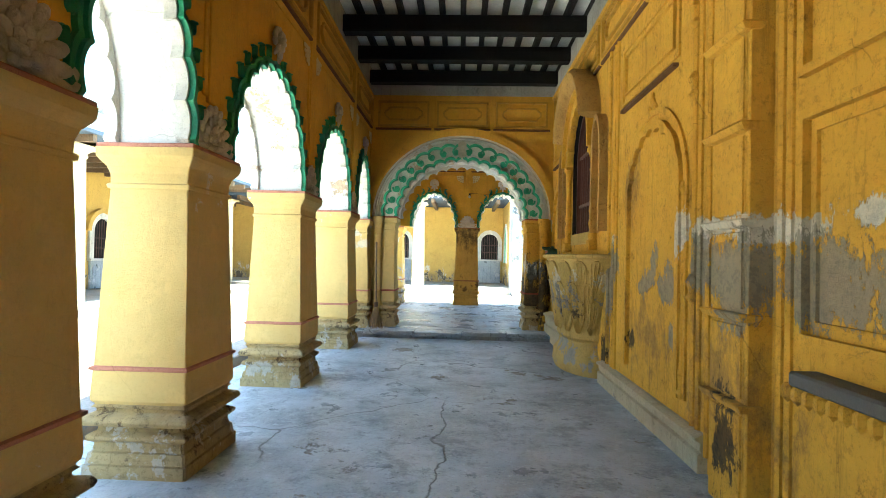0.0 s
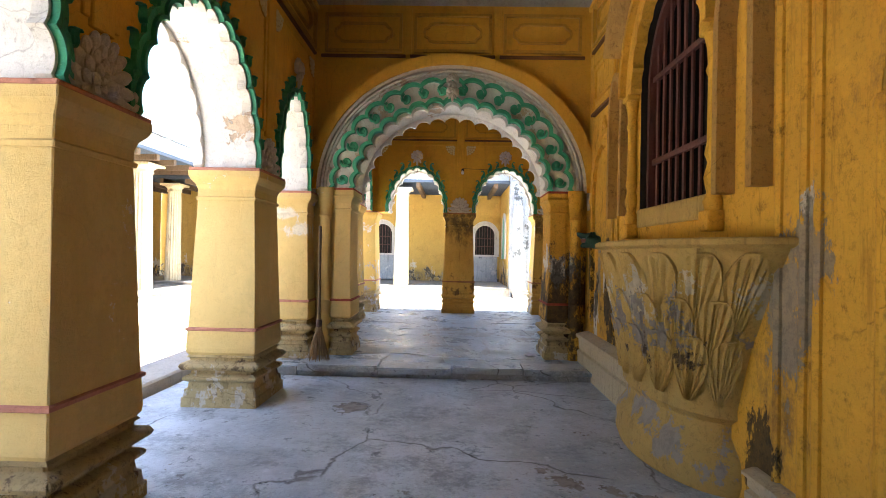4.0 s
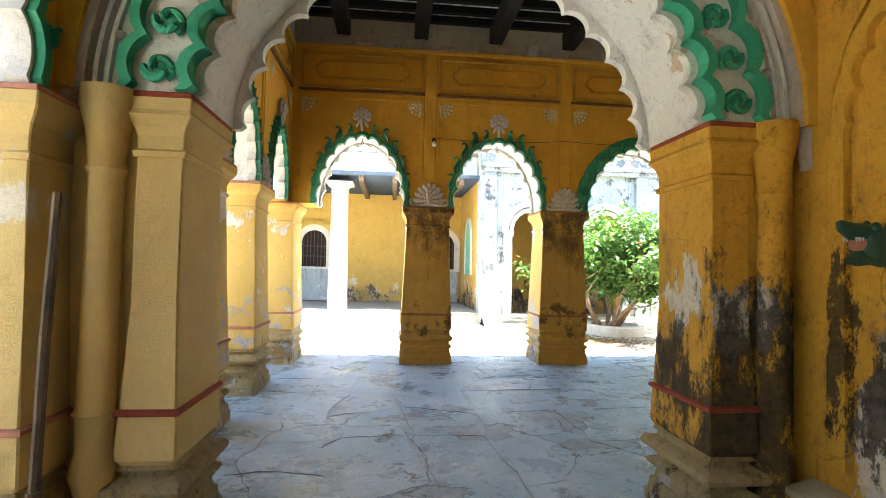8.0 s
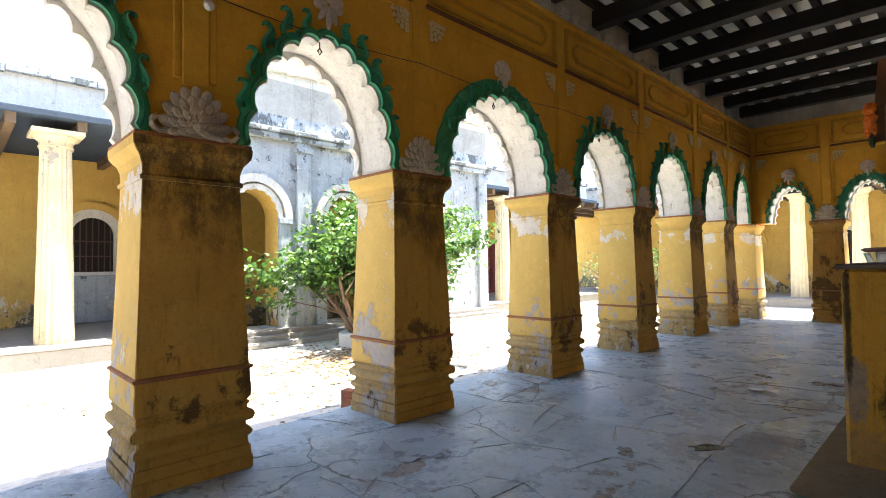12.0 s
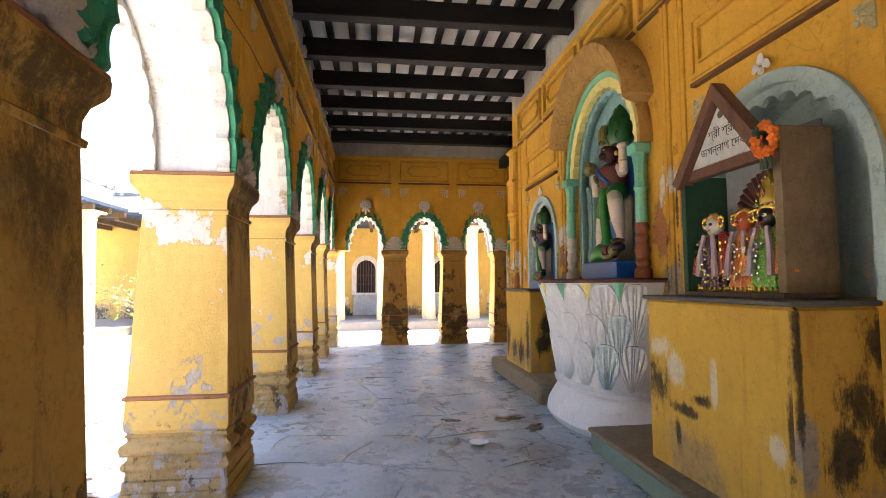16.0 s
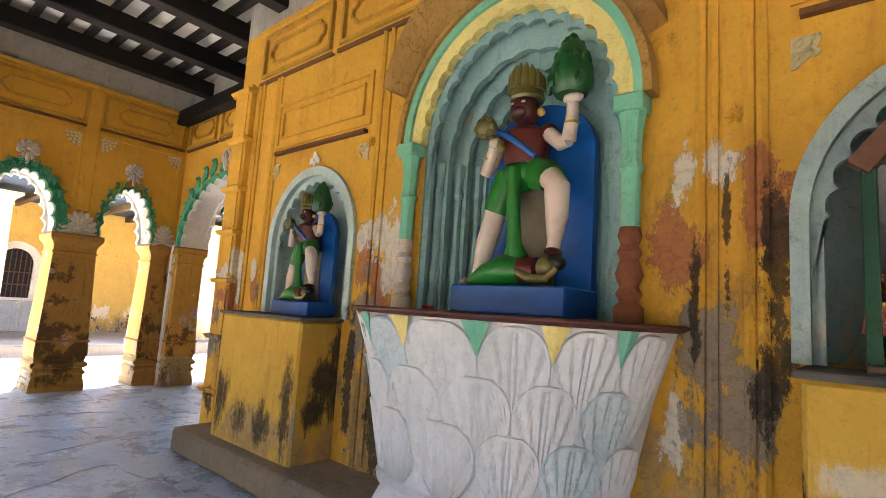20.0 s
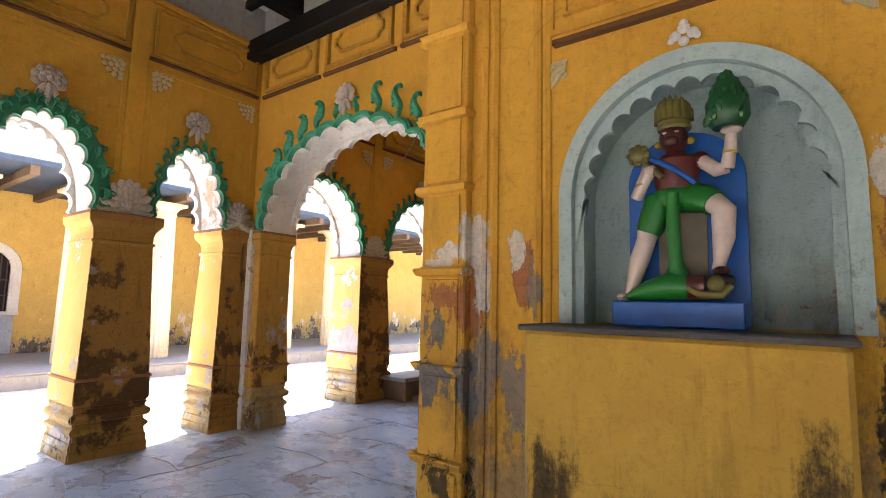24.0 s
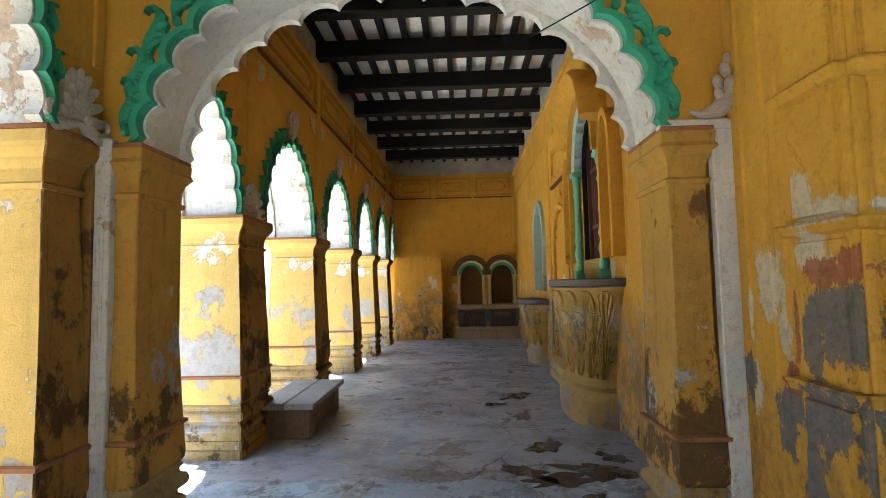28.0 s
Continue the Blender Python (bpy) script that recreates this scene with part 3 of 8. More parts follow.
def box(bm, x0, x1, y0, y1, z0, z1, mi=0, bevel=0.0):
    v = [bm.verts.new((x, y, z)) for x in (x0, x1) for y in (y0, y1) for z in (z0, z1)]
    fs = [quad(bm, [v[i] for i in q], mi) for q in ((0, 1, 3, 2), (4, 6, 7, 5), (0, 4, 5, 1), (2, 3, 7, 6), (0, 2, 6, 4), (1, 5, 7, 3))]
    if bevel:
        es = {e for f in fs for e in f.edges}
        bmesh.ops.bevel(bm, geom=list(es), offset=bevel, segments=1, affect='EDGES')
    return v


def prism(bm, poly, y0, y1, mi=0, bevel=0.0):
    """A polygon of (u, z) drawn out from y0 to y1."""
    a = [bm.verts.new((u, y0, z)) for u, z in poly]
    b = [bm.verts.new((u, y1, z)) for u, z in poly]
    n = len(poly)
    fa = quad(bm, a, mi)
    quad(bm, b[::-1], mi)
    for i in range(n):
        quad(bm, (a[i], a[(i + 1) % n], b[(i + 1) % n], b[i]), mi)
    if bevel and fa:
        bmesh.ops.bevel(bm, geom=list(fa.edges), offset=bevel, segments=1, affect='EDGES')


def resample(line, n):
    if len(line) == n:
        return line
    out = []
    for i in range(n):
        f = i * (len(line) - 1) / (n - 1)
        k = min(int(f), len(line) - 2)
        f -= k
        out.append((line[k][0] * (1 - f) + line[k + 1][0] * f, line[k][1] * (1 - f) + line[k + 1][1] * f))
    return out


def strip(bm, inner, outer, y0, y1, mi=0, mi_in=None, closed=False, mi_out=None):
    """A band between two lines of (u, z), with thickness from y0 (towards the viewer) to y1."""
    if len(inner) != len(outer):
        n = max(len(inner), len(outer))
        inner, outer = resample(inner, n), resample(outer, n)
    n = len(inner)
    vs = [[bm.verts.new((u, y, z)) for u, z in line] for line in (inner, outer) for y in (y0, y1)]
    (ia, ib, oa, ob) = vs
    for i in range(n if closed else n - 1):
        j = (i + 1) % n
        quad(bm, (ia[i], ia[j], oa[j], oa[i]), mi)
        quad(bm, (ib[i], ob[i], ob[j], ib[j]), mi)
        quad(bm, (ia[i], ib[i], ib[j], ia[j]), mi if mi_in is None else mi_in)
        quad(bm, (oa[i], oa[j], ob[j], ob[i]), mi if mi_out is None else mi_out)
    if not closed:
        quad(bm, (ia[0], oa[0], ob[0], ib[0]), mi)
        quad(bm, (ia[-1], ib[-1], ob[-1], oa[-1]), mi)


def loft(bm, rows, cx=0.0, cy=0.0, mi=0, cap=True):
    """Rectangular mouldings: rows of (z, half width, half depth)."""
    rings = [[bm.verts.new((cx + sx * a, cy + sy * b, z)) for sx, sy in ((-1, -1), (1, -1), (1, 1), (-1, 1))] for z, a, b in rows]
    for r0, r1 in zip(rings, rings[1:]):
        for i in range(4):
            quad(bm, (r0[i], r0[(i + 1) % 4], r1[(i + 1) % 4], r1[i]), mi)
    if cap:
        quad(bm, rings[0][::-1], mi)
        quad(bm, rings[-1], mi)
    return rings


def lathe(bm, rows, cx=0.0, cy=0.0, seg=16, mi=0, a0=0.0, a1=360.0, sy=1.0, flute=0.0):
    full = a1 - a0 >= 360
    n = seg if full else seg + 1
    rings = []
    for r, z in rows:
        ring = []
        for i in range(n):
            a = radians(a0 + (a1 - a0) * i / seg)
            q = r * (1 - (flute if i % 2 else 0))
            ring.append(bm.verts.new((cx + q * math.cos(a), cy + q * math.sin(a) * sy, z)))
        rings.append(ring)
    for r0, r1 in zip(rings, rings[1:]):
        for i in range(n if full else n - 1):
            quad(bm, (r0[i], r0[(i + 1) % n], r1[(i + 1) % n], r1[i]), mi)
    quad(bm, rings[0][::-1], mi)
    quad(bm, rings[-1], mi)
    return rings


def tube(bm, pts, radius, seg=8, mi=0):
    pts = [Vector(p) for p in pts]
    rad = radius if isinstance(radius, (list, tuple)) else [radius] * len(pts)
    rings, up = [], Vector((0.013, 0.021, 1))
    for i, p in enumerate(pts):
        d = (pts[min(i + 1, len(pts) - 1)] - pts[max(i - 1, 0)]).normalized()
        if abs(d.dot(up.normalized())) > 0.97:
            up = Vector((1, 0.02, 0.01))
        s = d.cross(up).normalized()
        t = s.cross(d)
        rings.append([bm.verts.new(p + rad[i] * (math.cos(a) * s + math.sin(a) * t)) for a in (2 * math.pi * k / seg for k in range(seg))])
    for r0, r1 in zip(rings, rings[1:]):
        for i in range(seg):
            quad(bm, (r0[i], r0[(i + 1) % seg], r1[(i + 1) % seg], r1[i]), mi)
    quad(bm, rings[0][::-1], mi)
    quad(bm, rings[-1], mi)


def ball(bm, c, r, mi=0, seg=10, rings=7, sx=1, sy=1, sz=1):
    m = Matrix.Translation(c) @ Matrix.Diagonal((sx * r, sy * r, sz * r, 1))
    g = bmesh.ops.create_uvsphere(bm, u_segments=seg, v_segments=rings, radius=1, matrix=m)
    for v in g["verts"]:
        for f in v.link_faces:
            f.material_index = mi


def arch(cu, z0, half, rise, lobes=0, cusp=0.05, per=6, power=2.0, legs=0.0):
    """Points (u, z) of an arch from its left spring over the top to its right spring; lobes: scallops."""
    n = max(lobes, 1) * per if lobes else 40
    pts = []
    for i in range(n + 1):
        f = i / n
        a = math.pi * (1 - f)
        c, s = math.cos(a), math.sin(a)
        x = half * math.copysign(abs(c) ** (2 / power), c)
        z = rise * abs(s) ** (2 / power)
        if lobes:
            ph = (f * lobes) % 1.0
            d = cusp * (1 - abs(math.sin(math.pi * ph)) ** 0.7) if 0 < i < n else 0
            x -= d * c
            z -= d * s
        pts.append((cu + x, z0 + z))
    return [(pts[0][0], z0 - legs)] * (1 if legs else 0) + pts + [(pts[-1][0], z0 - legs)] * (1 if legs else 0)


def around(pts, cu, z0, u0, u1, z1):
    """For each arch point, the point of the bay's outline (left side, top, right side) that it is joined to."""
    n = len(pts)
    left, top = z1 - z0, u1 - u0
    total = 2 * left + top
    out = []
    marks = [left / total, (left + top) / total]
    idx = [round(m * (n - 1)) for m in marks]
    for i in range(n):
        if i <= idx[0]:
            out.append((u0, z0 + left * i / idx[0]))
        elif i <= idx[1]:
            out.append((u0 + top * (i - idx[0]) / (idx[1] - idx[0]), z1))
        else:
            out.append((u1, z1 - left * (i - idx[1]) / (n - 1 - idx[1])))
    return out


SPINE = ((0.10, 0.0, 0.05), (0.14, 0.09, 0.10), (0.175, 0.19, 0.20), (0.18, 0.30, 0.27), (0.15, 0.41, 0.285), (0.10, 0.52, 0.26), (0.045, 0.63, 0.225), (0.0, 0.74, 0.175), (-0.015, 0.84, 0.125), (0.02, 0.93, 0.10), (0.10, 0.975, 0.09), (0.18, 0.95, 0.085), (0.21, 0.88, 0.06))


def leaf(bm, u, z, ang, size, y0, y1, flip=False, mi=0):
    """A feathered leaf: a smooth outer spine that ends in a hook, fingers along the inner edge, a bud at its foot (u, z)."""
    c, s = math.cos(ang), math.sin(ang)
    sg = -1 if flip else 1
    n = 2 * (len(SPINE) - 1) + 1
    rows = []
    for i in range(n):
        j, f = i // 2, 0.5 * (i % 2)
        p, q = SPINE[j], SPINE[min(len(SPINE) - 1, j + 1)]
        a, b, w = (p[k] + (q[k] - p[k]) * f for k in range(3))
        o = SPINE[max(0, j - 1)]
        tx, tz = q[0] - o[0], q[1] - o[1]
        ln = math.hypot(tx, tz) or 1
        nx_, nz_ = -tz / ln, tx / ln
        finger = (0.0, 0.55, 1.0)[i % 3]
        comb = 2 < i < 17
        row = []
        for k, d, drop in ((-0.12, 1.0, 0), (-0.08, 0.35, 0), (0.06, 0.0, 0), (0.30, 0.30, 0.1), (0.62, 0.30 + 0.35 * (1 - finger) * comb, 0.28), (0.88 + 0.16 * finger * comb, 0.45, 0.5), (0.92 + 0.18 * finger * comb, 1.0, 0.5)):
            g = 1.35 * w * k
            x_, z_ = sg * (a + nx_ * g), b + nz_ * g + drop * w * 0.45 * comb
            row.append(bm.verts.new((u + size * (x_ * c - z_ * s), y0 + (y1 - y0) * d, z + size * (x_ * s + z_ * c))))
        rows.append(row)
    for r0, r1 in zip(rows, rows[1:]):
        for k in range(6):
            quad(bm, (r0[k], r0[k + 1], r1[k + 1], r1[k]), mi)
    quad(bm, rows[-1], mi)
    quad(bm, rows[0][::-1], mi)
    ball(bm, (u + sg * size * 0.05, (y0 + y1) / 2, z - size * 0.02), size * 0.10, mi, 7, 5)


def spray(bm, u, z, y, k=1.0, s=1, mi=0):
    """A leaning stucco spray: a horn that curves up from a pointed foot, thick with petals."""
    path = [(-0.17, 0.045), (-0.11, 0.025), (-0.03, 0.045), (0.04, 0.11), (0.08, 0.20), (0.10, 0.29), (0.125, 0.37)]
    rads = [0.008, 0.024, 0.045, 0.06, 0.058, 0.048, 0.022]
    tube(bm, [(u + s * k * a, y - 0.03, z + k * b) for a, b in path], [r * k for r in rads], 9, mi)
    for i, (a, b) in enumerate(((-0.02, 0.12), (-0.035, 0.18), (0.0, 0.24), (0.03, 0.30), (0.06, 0.35), (0.02, 0.17), (0.05, 0.24), (0.08, 0.31), (0.10, 0.24), (0.11, 0.31), (0.05, 0.13), (0.10, 0.38))):
        petal(bm, u + s * k * a, z + k * b, math.pi / 2 + s * (0.7 - 0.12 * i), 0.085 * k, 0.055 * k, y - 0.055 - 0.012 * (i % 3), 0.024, mi, 0.4)


def petal(bm, u, z, ang, length, width, y, thick, mi=0, tilt=0.0):
    """A plump petal that lies along ang in the wall's plane, its middle at (u, z); tilt lifts its tip off the wall."""
    m = Matrix.Translation((u, y, z)) @ Matrix.Rotation(math.pi / 2 - ang, 4, 'Y') @ Matrix.Rotation(tilt, 4, 'X') @ Matrix.Diagonal((width / 2, thick, length / 2, 1))
    g = bmesh.ops.create_uvsphere(bm, u_segments=8, v_segments=6, radius=1, matrix=m)
    for v in g["verts"]:
        for f in v.link_faces:
            f.material_index = mi


def rosette(bm, u, z, r, y, petals=8, depth=0.06, mi=0):
    """A double flower in relief: long outer petals, a raised inner ring and a bud."""
    for n, k, d, tl in ((petals + 1, 0.66, 0.25, 0.25), (petals - 2, 0.36, 0.62, 0.5)):
        for i in range(n):
            a = 2 * math.pi * (i + (0.5 if n != petals + 1 else 0.0)) / n + math.pi / 2
            petal(bm, u + r * k * math.cos(a), z + r * k * math.sin(a), a, r * 0.72, r * 0.40, y - depth * d, depth * 0.38, mi, tl)
    ball(bm, (u, y - depth * 0.85, z), r * 0.22, mi, 8, 6)


def crest(bm, u, z, y, k=1.0, mi=0):
    """The bouquet at an arch's crown: a flower head of overlapping petals over a tapering calyx."""
    for i in range(7):
        a = radians(-20 + 220 * i / 6)
        petal(bm, u + 0.092 * k * math.cos(a), z + 0.085 * k * math.sin(a), a, 0.11 * k, 0.095 * k, y - 0.025, 0.026, mi, 0.3)
    for i in range(6):
        a = radians(-10 + 200 * i / 5)
        petal(bm, u + 0.05 * k * math.cos(a), z + 0.05 * k * math.sin(a), a, 0.085 * k, 0.07 * k, y - 0.055, 0.025, mi, 0.5)
    ball(bm, (u, y - 0.07, z + 0.005), 0.032 * k, mi, 8, 6)
    for s in (-1, 1):
        petal(bm, u + s * 0.05 * k, z - 0.10 * k, math.pi / 2 + s * 0.5, 0.15 * k, 0.055 * k, y - 0.035, 0.024, mi, 0.2)
    petal(bm, u, z - 0.13 * k, math.pi / 2, 0.20 * k, 0.06 * k, y - 0.045, 0.028, mi, 0.15)


def shell(bm, u, z, w, h, y, depth=0.08, mi=0, ribs=11):
    """A half flower that stands on a cornice: three fans of petals round a bud, with a scroll at each foot."""
    cz = z + h * 0.16
    for n, k, d, ln, wd in ((ribs, 0.80, 0.30, 0.38, 0.27), (ribs - 1, 0.58, 0.55, 0.34, 0.23), (ribs - 3, 0.36, 0.78, 0.30, 0.20), (ribs - 5, 0.17, 0.95, 0.24, 0.16)):
        for i in range(n):
            a = radians(-12 + 204 * i / (n - 1))
            petal(bm, u + w * 0.5 * k * math.cos(a), cz + h * 0.82 * k * math.sin(a), a, ln * h, wd * w * 0.72, y - depth * d * 0.7, depth * 0.30, mi, 0.35)
    ball(bm, (u, y - depth * 0.9, cz + 0.01), w * 0.085, mi, 8, 6)
    ball(bm, (u, y, cz + h * 0.22), w * 0.36, mi, 12, 8, 1.0, 0.14, 0.95)
    for s in (-1, 1):
        pts = [(u + s * (w * 0.36 + 0.005), y - depth * 0.35, z + 0.035)]
        for q in range(9):
            a = -math.pi / 2 + 0.55 * q
            rr = h * 0.16 * (1 - 0.07 * q)
            pts.append((u + s * (w * 0.52 + rr * math.cos(a)), y - depth * 0.4, z + 0.02 + h * 0.16 + rr * math.sin(a)))
        tube(bm, pts, [0.02] * 7 + [0.016, 0.012, 0.008], 6, mi)


def hood(bm, inner, outer, y_in, y_out, mi=0):
    """A rounded canopy between two lines of (u, z): it leaves the wall at the inner line and swells towards the outer one."""
    n = len(inner)
    rows = []
    for f, y in ((0.0, 0.0), (0.0, y_in), (0.22, y_in * 0.45 + y_out * 0.55), (0.5, y_out * 0.95), (0.8, y_out), (1.0, y_out * 0.82), (1.0, 0.0)):
        rows.append([bm.verts.new((a[0] + (b[0] - a[0]) * f, y, a[1] + (b[1] - a[1]) * f)) for a, b in zip(inner, outer)])
    for r0, r1 in zip(rows, rows[1:]):
        for i in range(n - 1):
            quad(bm, (r0[i], r0[i + 1], r1[i + 1], r1[i]), mi)
    for i in (0, n - 1):
        quad(bm, [r[i] for r in rows], mi)


def crescent(cu, z0, half, rise, swell, tip, low=22.0, n=40):
    """Inner and outer lines of a canopy over an arch: widest over the crown, with outward tips."""
    a, b = [], []
    for i in range(n + 1):
        q = radians(180 - low - (180 - 2 * low) * i / n)
        w = tip + (swell - tip) * math.sin(math.pi * i / n) ** 0.8
        a.append((cu + half * math.cos(q), z0 + rise * math.sin(q)))
        b.append((cu + (half + w) * math.cos(q), z0 + (rise + w) * math.sin(q)))
    return a, b


def panel_frame(bm, u0, u1, z0, z1, y, w=0.035, d=0.045, mi=0):
    """A raised rectangular bead."""
    box(bm, u0, u1, y - d, y + 0.01, z0, z0 + w, mi)
    box(bm, u0, u1, y - d, y + 0.01, z1 - w, z1, mi)
    box(bm, u0, u0 + w, y - d, y + 0.01, z0 + w, z1 - w, mi)
    box(bm, u1 - w, u1, y - d, y + 0.01, z0 + w, z1 - w, mi)


def cartouche(bm, cu, cz, w, h, y, t=0.028, d=0.036, mi=0):
    """A raised outline with rounded, notched ends."""
    pts = []
    for sgn in (1, -1):
        for i in range(9):
            a = math.pi / 2 - math.pi * i / 8
            r = h / 2 * (1 if i not in (2, 6) else 0.82)
            pts.append((cu + sgn * (w / 2 - h / 2 + r * math.cos(a)), cz + sgn * r * math.sin(a)))
    inner = [(cu + (p - cu) * (1 - 2 * t / w), cz + (q - cz) * (1 - 2 * t / h)) for p, q in pts]
    strip(bm, inner, pts, y - d, y + 0.005, mi, closed=True)

# ---- plan ----
FZ = 0.11                     # raised floor of the north and east arcades
GZ = -0.04                    # courtyard ground
XW, YN, XE = -1.86, 15.12, 13.08   # inner faces of the arcade walls
XBW, YBN, XBE = 1.78, 11.53, 9.60  # faces of the inner block
TH = 0.56                     # arcade wall thickness
TOP = 4.86                    # underside of the beams
PANEL0, PANEL1 = 4.08, 4.62   # panelled frieze
CAPW, CAPN = 2.22, 2.40       # tops of the pillar capitals
W_PILLARS = (-2.75, -0.35, 2.05, 3.66, 6.06, 8.47)
W_LAST = 10.17
N_PILLARS = (0.15, 2.20, 4.66, 7.02, 9.37, 11.33)
E_PILLARS_N = (12.17, 13.63)
WN_PILLARS = (12.10, 13.60)
E_PILLARS_S = (8.56, 6.36, 4.2, 2.2, 0.35)
Y_END = -1.0


# ---- floors and ground ----
def slab(name, x0, x1, y0, y1, z0, z1, mat, label, category="floor", bevel=0.012):
    bm = bmesh.new()
    box(bm, x0, x1, y0, y1, z0, z1, 0, bevel)
    return tagged(part(name, bm, mat), label, category, kind="structure")


slab("ground", -400, 400, -400, 400, GZ - 0.3, GZ, m_ground, "pale sun-bleached cement courtyard ground with stains", "ground", 0)
slab("floor_west", -2.95, XBW + 0.3, -8, 9.40, GZ - 0.1, 0.0, m_floor, "grey cracked cement floor of the west arcade")
floor_north = slab("floor_north", -2.62, 13.85, 9.40, 15.86, GZ - 0.1, FZ - 0.006, m_joint, "raised grey flagstone floor of the north arcade")
slab("floor_east", XBE - 0.3, 13.85, Y_END - 0.3, 9.40, GZ - 0.1, FZ, m_floor_e, "worn grey cement floor of the east arcade")


def stone_ledge(name, x0, x1, y0, y1, z1, label):
    bm = bmesh.new()
    box(bm, x0, x1, y0, y1, GZ - 0.05, z1, 0, 0.02)
    return tagged(part(name, bm, m_platform), label, "ledge", kind="structure")


stone_ledge("ledge", -3.52, -2.98, 3.75, 14.0, 0.12, "low grey stone ledge along the outside of the arcade")

# ---- ceilings: whitewashed boards over joists; beams below them ----
def ceiling(name, x0, x1, y0, y1, along, label):
    bm = bmesh.new()
    box(bm, x0, x1, y0, y1, TOP + 0.36, TOP + 0.62, 0)
    step, w = 0.31, 0.085
    if along == "y":
        a = x0 + 0.2
        while a < x1 - 0.1:
            box(bm, a - w / 2, a + w / 2, y0, y1, TOP + 0.26, TOP + 0.365, 1)
            a += step
    else:
        a = y0 + 0.2
        while a < y1 - 0.1:
            box(bm, x0, x1, a - w / 2, a + w / 2, TOP + 0.26, TOP + 0.365, 1)
            a += step
    return tagged(part(name, bm, [m_board, m_woodblack]), label, "ceiling", kind="structure")


ceiling("ceiling_west", XW - TH, XBW + 0.4, -8.4, 10.3, "y", "dark timber joists with grimy whitewashed boards between")
ceiling("ceiling_north", XW - TH, XE + TH, 10.5, YN + TH, "x", "dark timber joists with whitewashed boards between")
ceiling("ceiling_east", XBE - 0.4, XE + TH + 0.2, Y_END - 0.4, 10.3, "y", "dark timber joists with whitewashed boards between")


def beam(x0, x1, y0, y1, group):
    bm = bmesh.new()
    d = 0.24
    box(bm, x0, x1, y0, y1, TOP + 0.02 + random.uniform(-0.015, 0.015), TOP + 0.27, 0, 0.012)
    return tagged(part("ceiling_beam", bm, m_woodblack), "heavy black tarred timber ceiling beam", "beam", group, "structure")


for i in range(17):
    y = 9.9 - i * 1.13
    beam(XW - 0.18, XBW + 0.2, y - 0.1, y + 0.1, "beams of the west arcade")
for i in range(13):
    x = -1.15 + i * 1.13
    beam(x - 0.1, x + 0.1, (10.6 if x < XBW or x > XBE else YBN - 0.2), YN + 0.18, "beams of the north arcade")
for i in range(9):
    y = 9.9 - i * 1.2
    beam(XBE - 0.2, XE + 0.25, y - 0.1, y + 0.1, "beams of the east arcade")


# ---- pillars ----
def mould_shade_side(bm, shade_mat, side):
    """Faces towards the gallery take a darker paint: shade put into colour, plus mould."""
    if shade_mat:
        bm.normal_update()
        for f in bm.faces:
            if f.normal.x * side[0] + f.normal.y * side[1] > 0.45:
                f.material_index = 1


